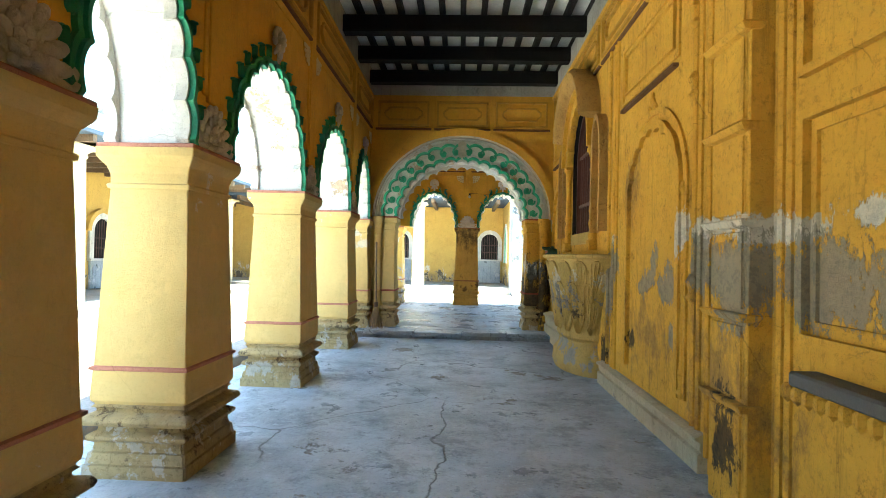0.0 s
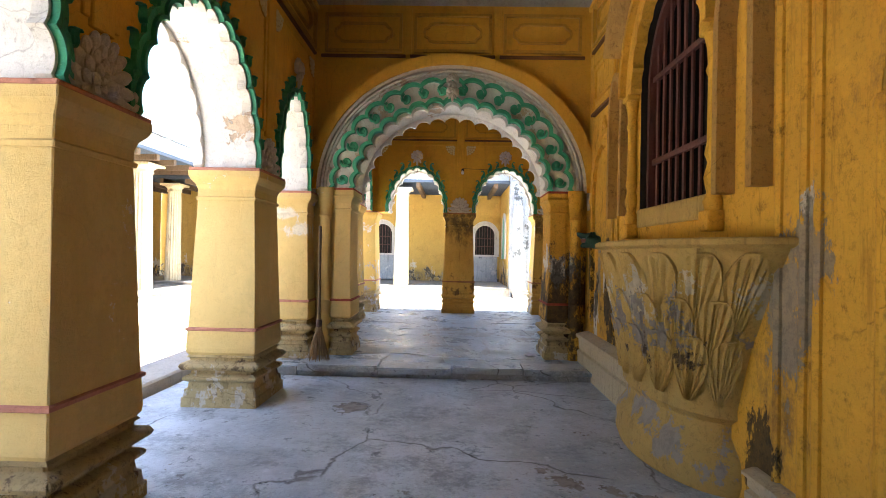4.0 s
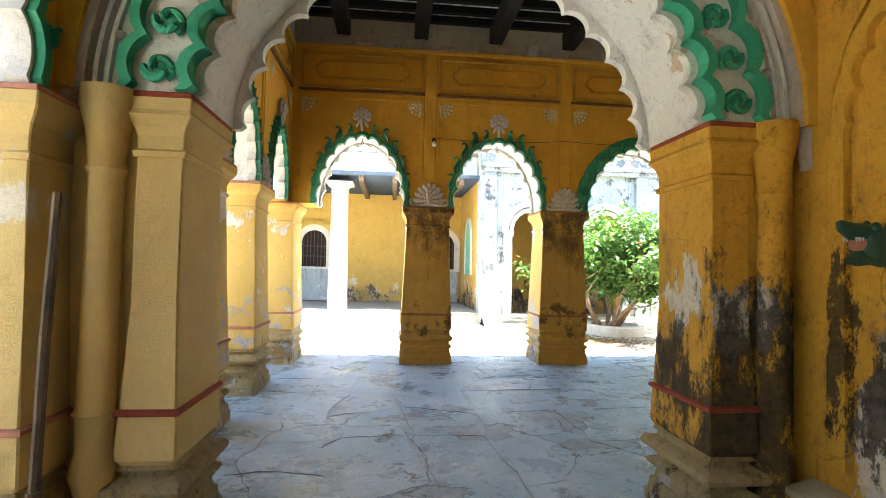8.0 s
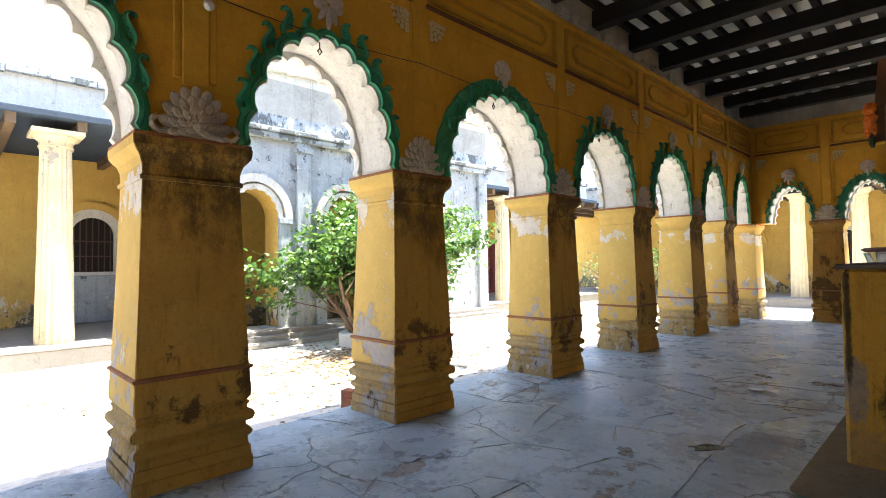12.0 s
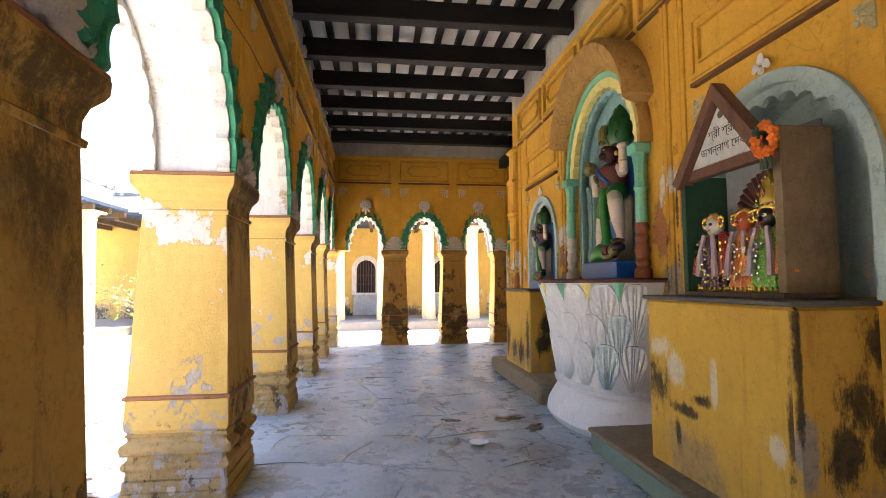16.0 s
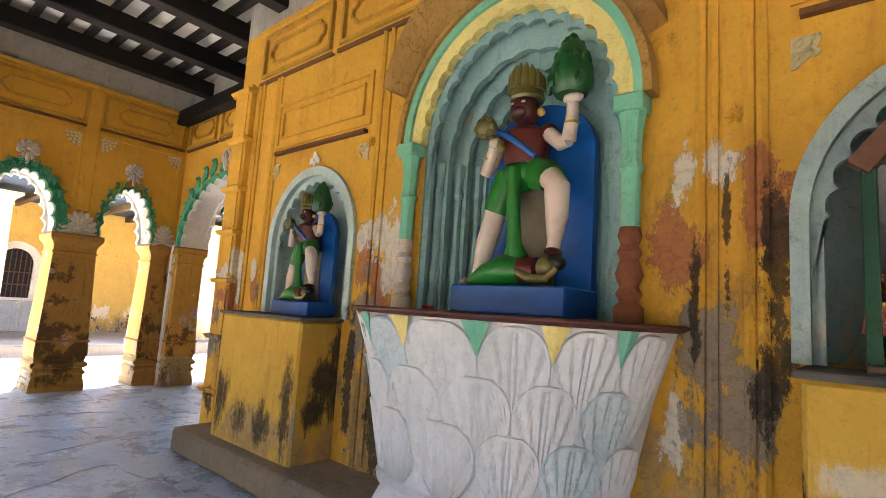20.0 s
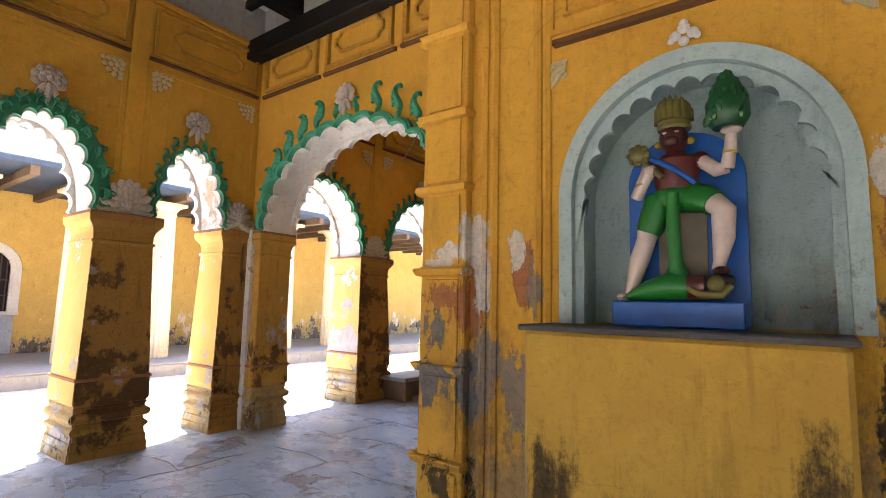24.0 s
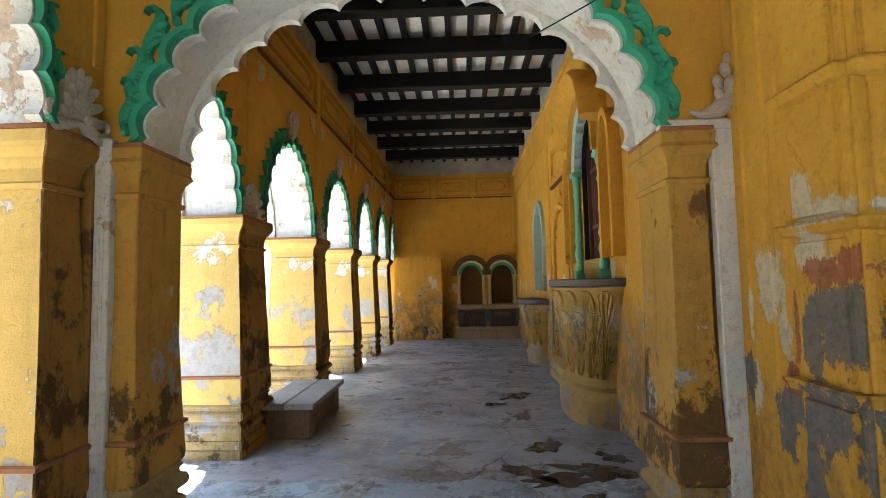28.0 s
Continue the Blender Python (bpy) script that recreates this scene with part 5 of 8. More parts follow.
# east arch: green leaf moulding on its north face
cu, cap, hw, rs = -11.485, 2.40, 1.355, 1.06
bm = bmesh.new()
strip(bm, arch(cu, cap, hw + 0.016, rs + 0.016, 15, 0.06, 8), arch(cu, cap, hw + 0.048, rs + 0.048, 15, 0.056, 8), -0.075, 0.0)
strip(bm, arch(cu, cap, hw + 0.048, rs + 0.048, 15, 0.056, 8), arch(cu, cap, hw + 0.072, rs + 0.072, 15, 0.052, 8), -0.05, 0.0)
part("green_moulding", bm, m_archgreen, arch_e, "mint green scalloped moulding")
for i in range(16):
    a = math.pi * (1 - min(max(i, 0.3), 14.7) / 15)
    bm = bmesh.new()
    leaf(bm, cu + (hw + 0.085) * math.cos(a), cap + (rs + 0.08) * math.sin(a), -0.10 if i < 8 else 0.10, 0.15 if i in (7, 8) else 0.28, -0.05, 0.0, flip=i < 8)
    part("leaf", bm, m_archgreen, arch_e)
bm = bmesh.new()
crest(bm, cu, cap + rs + 0.27, -0.01)
part("rosette", bm, m_stucco, arch_e, "grey stucco flower at the crown", smooth=True)
frieze_row(arch_e, -XE + 0.05, -XBE - 0.05, 3, PANEL0, PANEL1, m_upper)
bm = bmesh.new()
shell(bm, -10.98, cap, 0.30, 0.34, 0.0)
part("shell_ornament", bm, m_stucco, bpy.data.objects["wall_arcade_east_end"], "weathered stucco shell ornament")
bm = bmesh.new()
spray(bm, -XBE - 0.19, cap + 0.03, 0.0)
part("spray_ornament", bm, m_stucco, arch_e, "pale leaning stucco leaf spray", smooth=True)
m_pier_e = paint("ochre_pier_grimy", (0.52, 0.30, 0.06, 1), (0.33, 0.18, 0.04, 1), streak=0.7, dirt=0.45, zones=(((0.55, 0.47, 0.33, 1), 1.5, 0.5, 0.57, 3.0, 91.0), (LILAC, 1.1, 0.35, 0.56, 3.0, 93.0), ((0.13, 0.075, 0.03, 1), 0.8, 0.55, 0.50, 2.6, 96.0), ((0.16, 0.09, 0.035, 1), 2.0, 0.3, 0.55, 2.6, 98.0)))
for x0, x1 in ((9.86, 10.10), (12.85, XE - 0.02)):
    p = empty("arch_pier", pose(0, 0, 0), "stained ochre arch pier with worn moulded base", "pier", "piers of the east arch")
    pier_block(p, x0, x1, 10.33, 10.80, FZ, cap, m_pier_e, m_base_n, m_brownline)
pillar_row([(13.36, 10.99)], 0.29, 0.165, FZ, CAPN, m_pillar_n, m_base_n, "half pillar against the arch pier, ochre with worn base", "half pillars", m_brownline, m_pillar_shade_brown, (-1, 0))
pillar_row([(xc, 10.95)], 0.315, 0.18, FZ, CAPN, m_pillar_n, m_base, "half pillar against the arch pier, flaking ochre paint", "half pillars")
bm = bmesh.new()
box(bm, 13.075, 13.62, 10.36, 10.84, FZ, cap)
tagged(part("wall_pier_back", bm, m_pillar_shade_brown), "browned ochre wall between the arch pier and the half pillar", "wall", kind="structure")
bm = bmesh.new()
box(bm, -9.86, -9.72, -0.045, 0.01, FZ, cap - 0.02, 0, 0.006)
box(bm, -10.12, -9.72, -0.045, 0.01, cap - 0.02, cap + 0.03, 0, 0.006)
box(bm, -13.075, -12.99, -0.06, 0.01, FZ, cap + 0.02, 0, 0.006)
for e in (-13.06, -13.04, -13.02):
    tube(bm, [(e, -0.058, 1.35), (e, -0.058, 2.1)], 0.006, 5)
part("pale_strip", bm, m_white, arch_e, "pale pinkish whitewashed strip beside the pier")

# ---- inner block: its core and the unseen walls behind the camera's start ----
bm = bmesh.new()
box(bm, XBW + 0.6, XBE - 0.6, -8.3, YBN - 0.62, GZ, TOP + 0.9)
tagged(part("wall_block_core", bm, m_unlit_black), "dark closed interior of the inner block", "wall", kind="structure")
bm = bmesh.new()
box(bm, -3.2, XBW + 0.5, -8.5, -8.2, GZ, TOP + 0.9)
# Solid side wall, out of view, added to cut daylight at the arcade's start.
box(bm, XW - TH, XW - 0.02, -8.2, -3.06, GZ, TOP + 0.9)
tagged(part("wall_south_west", bm, m_upper), "ochre end wall of the west arcade", "wall", kind="structure")
# roof over everything, so that daylight enters by the arches alone
for nm, a in (("roof_west", (XW - TH - 0.25, XBW + 1, -8.6, 10.4)), ("roof_north", (XW - TH - 0.25, XE + TH + 0.25, 10.4, YN + TH + 0.25)), ("roof_east", (XBE - 1, XE + TH + 0.25, Y_END - 0.6, 10.4)), ("roof_middle", (XBW + 1, XBE - 1, -8.6, 10.4))):
    bm = bmesh.new()
    box(bm, *a, TOP + 0.63, TOP + 0.9)
    tagged(part(nm, bm, m_parapet), "flat whitewashed roof slab", "roof", kind="structure")

# wall plate beam over the east arch
bm = bmesh.new()
box(bm, 9.35, XE + 0.05, 10.79, 10.99, 4.50, 4.74, 0, 0.015)
tagged(part("wall_plate", bm, m_woodblack), "black timber beam lying along the wall top", "beam", kind="structure")

# crumbling wall tops between the beam ends
rub = random.Random(31)
m_rubble = paint("crumbled_lime_rubble", (0.46, 0.42, 0.37, 1), (0.22, 0.17, 0.13, 1), grain=3.0, dirt=0.8)
for root_, u0, u1, ya in ((bpy.data.objects["wall_arcade_north"], XW + 0.1, XE - 0.1, 0.0), (bpy.data.objects["wall_arch_east"], -XE + 0.1, -XBE - 0.1, 0.0)):
    u = u0
    while u < u1:
        w, h = rub.uniform(0.12, 0.30), rub.uniform(0.06, 0.16)
        bm = bmesh.new()
        box(bm, u, u + w, ya - rub.uniform(0.03, 0.09), ya + 0.05, TOP - 0.13, TOP - 0.13 + h, 0, 0.012)
        for v in bm.verts:
            v.co += Vector((rub.uniform(-0.02, 0.02), rub.uniform(-0.012, 0.012), rub.uniform(-0.015, 0.02)))
        part("rubble_stone", bm, m_rubble, root_)
        u += w + rub.uniform(0.0, 0.25)

# ---- inner block: walls with niches and windows ----
def niche_wall(name, m, u0, u1, holes, mat, soffits, label, side=0.25):
    """holes: (cu, half, sill, spring, apex), in order of u; the wall is solid elsewhere."""
    bm = bmesh.new()
    top, a = TOP - 0.12, u0
    for i, (cu, half, sill, spring, apex) in enumerate(holes):
        l, r = cu - half - side, cu + half + side
        box(bm, a, l, 0.0, 0.6, GZ, top)
        box(bm, l, r, 0.0, 0.6, GZ, sill)
        line = arch(cu, spring, half, apex - spring, legs=spring - sill)
        strip(bm, line, around(line, cu, sill, l, r, top), 0.0, 0.6, 0, 2 + i)
        a = r
    box(bm, a, u1, 0.0, 0.6, GZ, top)
    box(bm, u0, u1, 0.0, 0.6, top, TOP + 0.62, 1)
    root = part(name, bm, [mat, m_frieze] + soffits)
    root.matrix_world = m
    return tagged(root, label, "wall", kind="structure")


def panelled_pilaster(root, u0, u1, mat, d=0.10, z0=0.0, zs=(0.69, 1.21, 1.76, 2.32, 2.90, 3.46, 4.02)):
    """A stack of beaded panels with sharp ledges between."""
    zs = [z0] + list(zs)
    bm = bmesh.new()
    box(bm, u0, u1, -d, 0.02, z0, PANEL0, 0, 0.008)
    part("pilaster_core", bm, mat, root)
    for a, b in zip(zs, zs[1:]):
        bm = bmesh.new()
        w = (u1 - u0) / 2
        loft(bm, [(a + 0.03, w - 0.03, 0.028), (b - 0.075, w - 0.03, 0.028), (b - 0.068, w - 0.045, 0.016), (b - 0.052, w - 0.045, 0.016), (b - 0.042, w + 0.012, 0.05), (b - 0.006, w + 0.026, 0.072), (b + 0.004, w + 0.022, 0.066)], (u0 + u1) / 2, -d + 0.012)
        bmesh.ops.bevel(bm, geom=[e for e in bm.edges if abs(e.verts[0].co.z - e.verts[1].co.z) > 0.1], offset=0.012, segments=2, affect='EDGES')
        part("pilaster_panel", bm, mat, root)


def reeds(root, us, mat, z0=0.12, z1=PANEL0, w=0.028):
    for u in us:
        bm = bmesh.new()
        tube(bm, [(u, -0.004, z0), (u, -0.004, z1)], w, 6)
        part("reed", bm, mat, root)


def base_course(root, u0, u1, mat, z1=0.5, d=0.14):
    bm = bmesh.new()
    prof = [(0.02, GZ), (-d, GZ), (-d, z1 * 0.5), (-d + 0.03, z1 * 0.54), (-d + 0.015, z1 * 0.62), (-d + 0.015, z1 * 0.8), (-d - 0.02, z1 * 0.86), (-d - 0.02, z1 * 0.93), (-0.03, z1), (0.02, z1)]
    a = [bm.verts.new((u0, y, z)) for y, z in prof]
    b = [bm.verts.new((u1, y, z)) for y, z in prof]
    for i in range(len(prof) - 1):
        quad(bm, (a[i], b[i], b[i + 1], a[i + 1]))
    quad(bm, a)
    quad(bm, b[::-1])
    part("base_course", bm, mat, root, "worn moulded plaster base course")


def blind_niche(root, cu, half, z0, spring, apex, mat, frame_mat=None):
    """A shallow sunk panel under a cusped arch: beaded outline with a finial, on the wall's face."""
    fm = frame_mat or mat
    bm = bmesh.new()
    strip(bm, arch(cu, spring, half - 0.07, apex - spring - 0.07, 9, 0.045, legs=spring - z0), arch(cu, spring, half, apex - spring, 7, 0.02, legs=spring - z0), -0.045, 0.005)
    part("cusped_outline", bm, fm, root)
    bm = bmesh.new()
    strip(bm, arch(cu, spring, half + 0.03, apex - spring + 0.05, 0, legs=spring - z0), arch(cu, spring, half + 0.09, apex - spring + 0.11, 0, legs=spring - z0), -0.022, 0.005)
    part("outer_bead", bm, fm, root)
    bm = bmesh.new()
    for du, dz, r in ((0, 0.20, 0.05), (-0.055, 0.15, 0.04), (0.055, 0.15, 0.04), (0, 0.27, 0.03)):
        ball(bm, (cu + du, -0.015, apex + dz - 0.02), r, 0, 7, 5, 1, 0.7, 1)
    part("finial", bm, fm, root)
    for s in (-1, 1):
        bm = bmesh.new()
        lathe(bm, [(0.03, z0), (0.045, z0 + 0.05), (0.028, z0 + 0.1), (0.042, z0 + 0.2), (0.025, z0 + 0.3), (0.025, spring - 0.1), (0.042, spring - 0.05), (0.03, spring)], cu + s * (half + 0.03), -0.01, 8)
        part("colonnette", bm, fm, root)


def upper_panel(root, u0, u1, z0, z1, mat):
    bm = bmesh.new()
    panel_frame(bm, u0, u1, z0, z1, 0.0, 0.035, 0.02)
    panel_frame(bm, u0 + 0.10, u1 - 0.10, z0 + 0.10, z1 - 0.10, 0.0, 0.02, 0.03)
    part("sunk_panel", bm, mat, root)
    bm = bmesh.new()
    box(bm, u0 + 0.04, u1 - 0.04, -0.05, 0.0, z0 - 0.078, z0 - 0.046)
    part("painted_line", bm, m_line, root)


# ---- lotus brackets under windows and niches ----
def lotus_bracket(m, rows, top, mats, petal_rows, label, seg=28, power=2.3, group="", tips=None):
    """rows: (z, half length along the wall, projection); local y < 0 is towards the viewer."""
    root = empty("lotus_bracket", m, label, "bracket", group)
    zs = [r[0] for r in rows]

    def at(a, z, out=0.0):
        for (z0, l0, p0), (z1, l1, p1) in zip(rows, rows[1:]):
            if z <= z1 or z1 == zs[-1]:
                f = min(1, max(0, (z - z0) / max(1e-6, z1 - z0)))
                l, p = l0 + (l1 - l0) * f + out, p0 + (p1 - p0) * f + out
                break
        c, s = math.cos(a), math.sin(a)
        return Vector((l * math.copysign(abs(c) ** (2 / power), c), -p * abs(s) ** (2 / power), z))

    bm = bmesh.new()
    rings = [[bm.verts.new(at(math.pi * i / seg, z)) for i in range(seg + 1)] for z in zs]
    for r0, r1 in zip(rings, rings[1:]):
        for i in range(seg):
            quad(bm, (r0[i], r0[i + 1], r1[i + 1], r1[i]))
    quad(bm, rings[-1])
    quad(bm, rings[0][::-1])
    part("bowl", bm, mats[0], root, smooth=True)
    bm = bmesh.new()
    z1, l, p = rows[-1]
    k = [[bm.verts.new(Vector((v.x, v.y, z))) for v in (at(math.pi * i / seg, z1, o) for i in range(seg + 1))] for z, o in ((z1, 0.02), (z1 + 0.02, 0.06), (top - 0.01, 0.06), (top, 0.04))]
    for r0, r1 in zip(k, k[1:]):
        for i in range(seg):
            quad(bm, (r0[i], r0[i + 1], r1[i + 1], r1[i]))
    quad(bm, k[-1])
    quad(bm, k[0][::-1])
    part("top_slab", bm, mats[1], root)
    for j, (za, zb, n, shift) in enumerate(petal_rows):
        for i in range(n):
            a0 = math.pi * (0.04 + 0.92 * (i + shift) / n)
            w = math.pi * 0.92 / n * 0.53
            if a0 + w > math.pi or a0 < 0:
                continue
            bm = bmesh.new()
            g = []
            N, M = 40, 24
            for r in range(N + 1):
                f = r / N
                half = w * (0.22 + 0.78 * math.sin(math.pi / 2 * f / 0.6) if f < 0.6 else 0.03 + 0.97 * math.sqrt(max(0.0, 1 - ((f - 0.6) / 0.4) ** 2)))
                row = []
                for q in range(M + 1):
                    h = q / M * 2 - 1
                    phi = math.atan2(abs(h) * half / w, f * 1.25 + 0.10)
                    rib = 0.5 + 0.5 * math.cos(21.0 * phi + 2.5 * f)
                    vein = -0.022 * (1 - rib) ** 1.5 * (1.0 if abs(h) < 0.88 and f < 0.94 else 0.0)
                    edge = abs(h) > 0.99 or r in (0, N)
                    lift = 0.007 * j
                    row.append(bm.verts.new(at(a0 + half * h, za + (zb - za) * f, lift - 0.006 if edge else lift + 0.020 + 0.010 * f * f + 0.008 * (1 - h * h) + vein)))
                g.append(row)
            for r in range(N):
                for q in range(M):
                    quad(bm, (g[r][q], g[r][q + 1], g[r + 1][q + 1], g[r + 1][q]))
            part("petal", bm, mats[2 + (i * 7 + j * 3) % (len(mats) - 2)], root, smooth=True)
    if tips:
        za, zb, n = tips[0], tips[1], tips[2]
        for i in range(n):
            a0 = math.pi * (0.04 + 0.92 * (i + 1.0) / n)
            bm = bmesh.new()
            v = [bm.verts.new(at(a0 + d * 0.075, z, o)) for d, z, o in ((-1, zb, 0.03), (0, zb + 0.003, 0.045), (1, zb, 0.03), (0, za, 0.03), (0, zb - 0.01, 0.0))]
            for k in ((0, 1, 3), (1, 2, 3), (0, 3, 4), (3, 2, 4), (0, 4, 2, 1)):
                quad(bm, [v[x] for x in k])
            part("petal_tip", bm, (m_greenpale, m_yellow)[i % 2], root)
    return root


# ---- west face ----
WY = 7.63            # centre of the barred window
MBW = pose(XBW, 0, 0, 0, 0, -90)
wall_bw = niche_wall("wall_block_west", MBW, -10.3, 8.3, [(-WY, 0.68, 1.90, 3.02, 3.84)], m_wall_w, [m_unlit_black], "ochre limewashed wall with a grey damp zone and peeling plaster")
base_course(wall_bw, -6.4, -3.72, m_ledge, 0.27, 0.07)
base_course(wall_bw, -10.05, -8.12, m_ledge, 0.50)
blind_niche(wall_bw, -4.84, 0.68, 0.42, 2.15, 2.82, m_wall_w)
blind_niche(wall_bw, -9.44, 0.46, 0.6, 2.2, 2.85, m_wall_w)
upper_panel(wall_bw, -5.75, -4.26, 3.22, 3.85, m_wall_w)
upper_panel(wall_bw, -9.95, -8.98, 3.3, 3.9, m_wall_w)
panelled_pilaster(wall_bw, -3.42, -2.98, m_wall_w, 0.14)
panelled_pilaster(wall_bw, 2.0, 2.44, m_wall_w)
reeds(wall_bw, (-3.95, -3.86, -3.72, -2.90, -2.82, -6.02, -5.92, -6.22), m_wall_w)
bm = bmesh.new()
for z in (1.2, 2.75, 3.3):
    lathe(bm, [(0.02, z), (0.05, z + 0.04), (0.025, z + 0.08), (0.055, z + 0.16), (0.02, z + 0.22)], -3.95, -0.02, 8)
part("reed_knop", bm, m_wall_w, wall_bw)
bm = bmesh.new()
panel_frame(bm, -2.72, -0.6, 1.10, 2.30, 0.0, 0.05, 0.045)
panel_frame(bm, -2.62, -0.7, 1.20, 2.20, 0.0, 0.02, 0.02)
panel_frame(bm, -2.72, -0.6, 2.48, 3.60, 0.0, 0.05, 0.045)
part("wall_panel", bm, m_wall_w, wall_bw)
bm = bmesh.new()
box(bm, -2.72, -0.6, -0.015, 0.01, 0.0, 0.86)
for i in range(26):
    lathe(bm, [(0.0, 0.80), (0.03, 0.83), (0.03, 0.88), (0.015, 0.90)], -2.68 + i * 0.08, -0.10, 6)
part("shelf_bracket", bm, m_wall_w, wall_bw)
bm = bmesh.new()
box(bm, -2.62, -0.5, -0.14, 0.02, 0.90, 0.975, 0, 0.012)
tagged(part("stone_shelf", bm, m_slate, wall_bw), "dark slate shelf with a chipped edge")
bm = bmesh.new()
box(bm, -10.1, 8.2, -0.05, 0.01, PANEL1 + 0.02, PANEL1 + 0.10, 0, 0.012)
box(bm, -10.1, 8.2, -0.03, 0.01, PANEL0 - 0.03, PANEL0 + 0.02, 0, 0.008)
part("cornice", bm, m_wall_w, wall_bw)
frieze_row(wall_bw, -10.0, 5.0, 9, PANEL0, PANEL1, m_wall_w)

lotus_bracket(pose(XBW, 7.38, 0, 0, 0, -90), [(0.0, 0.80, 0.40), (0.08, 0.83, 0.43), (0.22, 0.82, 0.42), (0.34, 0.71, 0.34), (0.42, 0.71, 0.33), (0.47, 0.78, 0.37), (0.52, 0.77, 0.36), (0.9, 0.90, 0.40), (1.25, 1.08, 0.46), (1.52, 1.25, 0.52)], 1.58,
              [m_lotus_old, m_lotus_old, m_lotus_old], [(0.95, 1.50, 8, 0.5), (0.72, 1.22, 8, 1.0), (0.54, 0.98, 8, 0.5)], "worn ochre plaster lotus bracket with carved fronds under the barred window", power=1.9)


def barred_window(m, half, sill, spring, apex, frame_mat, mats, label, bars=9, green=False):
    root = tagged(new("barred_window"), label, "window", kind="")
    root.matrix_world = m
    bm = bmesh.new()
    strip(bm, arch(0, spring, half - 0.05, apex - spring - 0.06, legs=spring - sill), arch(0, spring, half - 0.002, apex - spring - 0.004, legs=spring - sill), 0.06, 0.16)
    part("wooden_frame", bm, m_woodred, root)
    bm = bmesh.new()
    box(bm, -half - 0.02, half + 0.02, -0.02, 0.25, sill - 0.16, sill + 0.01, 0, 0.01)
    part("sill_board", bm, m_lotus_old, root, "scratched pale stone sill board")
    for i in range(bars):
        u = -half + 2 * half * (i + 1) / (bars + 1)
        zt = spring + (apex - spring - 0.05) * math.sqrt(max(0, 1 - (u / half) ** 2))
        bm = bmesh.new()
        tube(bm, [(u, 0.11, sill), (u, 0.11, zt)], 0.017, 6)
        part("bar", bm, m_woodred, root)
    for f in (0.22, 0.62):
        bm = bmesh.new()
        z = sill + (apex - sill) * f
        box(bm, -half + 0.02, half - 0.02, 0.088, 0.132, z, z + 0.05, 0, 0.004)
        part("rail", bm, m_woodred, root)
    # surround: arch band, colonnettes, canopy
    bm = bmesh.new()
    strip(bm, arch(0, spring, half + 0.0, apex - spring, 11, 0.035, legs=0), arch(0, spring, half + 0.14, apex - spring + 0.14, 0), -0.10, 0.0)
    part("arch_band", bm, mats[0], root)
    bm = bmesh.new()
    strip(bm, arch(0, spring, half + 0.14, apex - spring + 0.14), arch(0, spring, half + 0.20, apex - spring + 0.20), -0.16, 0.0)
    part("arch_bead", bm, mats[1], root)
    bm = bmesh.new()
    k0, k1 = crescent(0, spring, half + 0.20, apex - spring + 0.20, 0.26, 0.14)
    hood(bm, k0, k1, -0.14, -0.30)
    part("canopy", bm, mats[2], root, "brownish rounded canopy over the arch", smooth=True)
    for s in (-1, 1):
        bm = bmesh.new()
        z0 = sill - 0.16
        cx = s * (half + 0.10)
        box(bm, cx - 0.07, cx + 0.07, -0.11, 0.0, z0 - 0.10, z0 + 0.04, 0, 0.01)
        lathe(bm, [(0.05, z0 + 0.04), (0.065, z0 + 0.10), (0.04, z0 + 0.16), (0.06, z0 + 0.26), (0.036, z0 + 0.36), (0.056, z0 + 0.42), (0.042, z0 + 0.5), (0.04, spring - 0.34), (0.055, spring - 0.30), (0.042, spring - 0.26), (0.048, spring - 0.15), (0.07, spring - 0.06)], cx, -0.045, 12)
        box(bm, cx - 0.08, cx + 0.08, -0.12, 0.0, spring - 0.06, spring + 0.0, 0, 0.01)
        part("colonnette", bm, mats[3], root, smooth=True)
        bm = bmesh.new()
        strip(bm, arch(s * (half + 0.44), spring - 0.15, 0.16, 0.42, legs=1.0), arch(s * (half + 0.44), spring - 0.15, 0.22, 0.50, legs=1.0), -0.12, 0.0)
        part("side_arch", bm, mats[2], root)
    return root


barred_window(pose(XBW, WY, 0, 0, 0, -90), 0.68, 1.90, 3.02, 3.84, m_woodred, [m_wall_w, m_wall_w, m_hood, m_wall_w], "barred wooden window in an ochre scalloped arch surround with canopy")

# ---- north face: three niches ----
MBN = pose(0, YBN, 0, 0, 0, 180)
BX, SX, HX = 5.865, 8.09, 3.50
BX0, BX1 = 1.85, 9.75
wall_bn = niche_wall("wall_block_north", MBN, -BX1, -BX0, [(-SX, 0.61, 1.50, 2.20, 2.84), (-BX, 0.78, 1.60, 2.90, 3.74), (-HX, 0.70, 1.50, 2.15, 2.86)], m_wall_n, [m_nichewhite, m_teal, m_nichewhite], "ochre wall with deep painted niches and flaking brick-red plaster")
bm = bmesh.new()
box(bm, -BX1 + 0.004, -BX1 + 0.45, 0.595, 1.6, GZ, TOP + 0.6)
box(bm, -BX0 - 0.45, -BX0 - 0.004, 0.595, 1.6, GZ, TOP + 0.6)
part("return_wall", bm, m_wall_n, wall_bn)
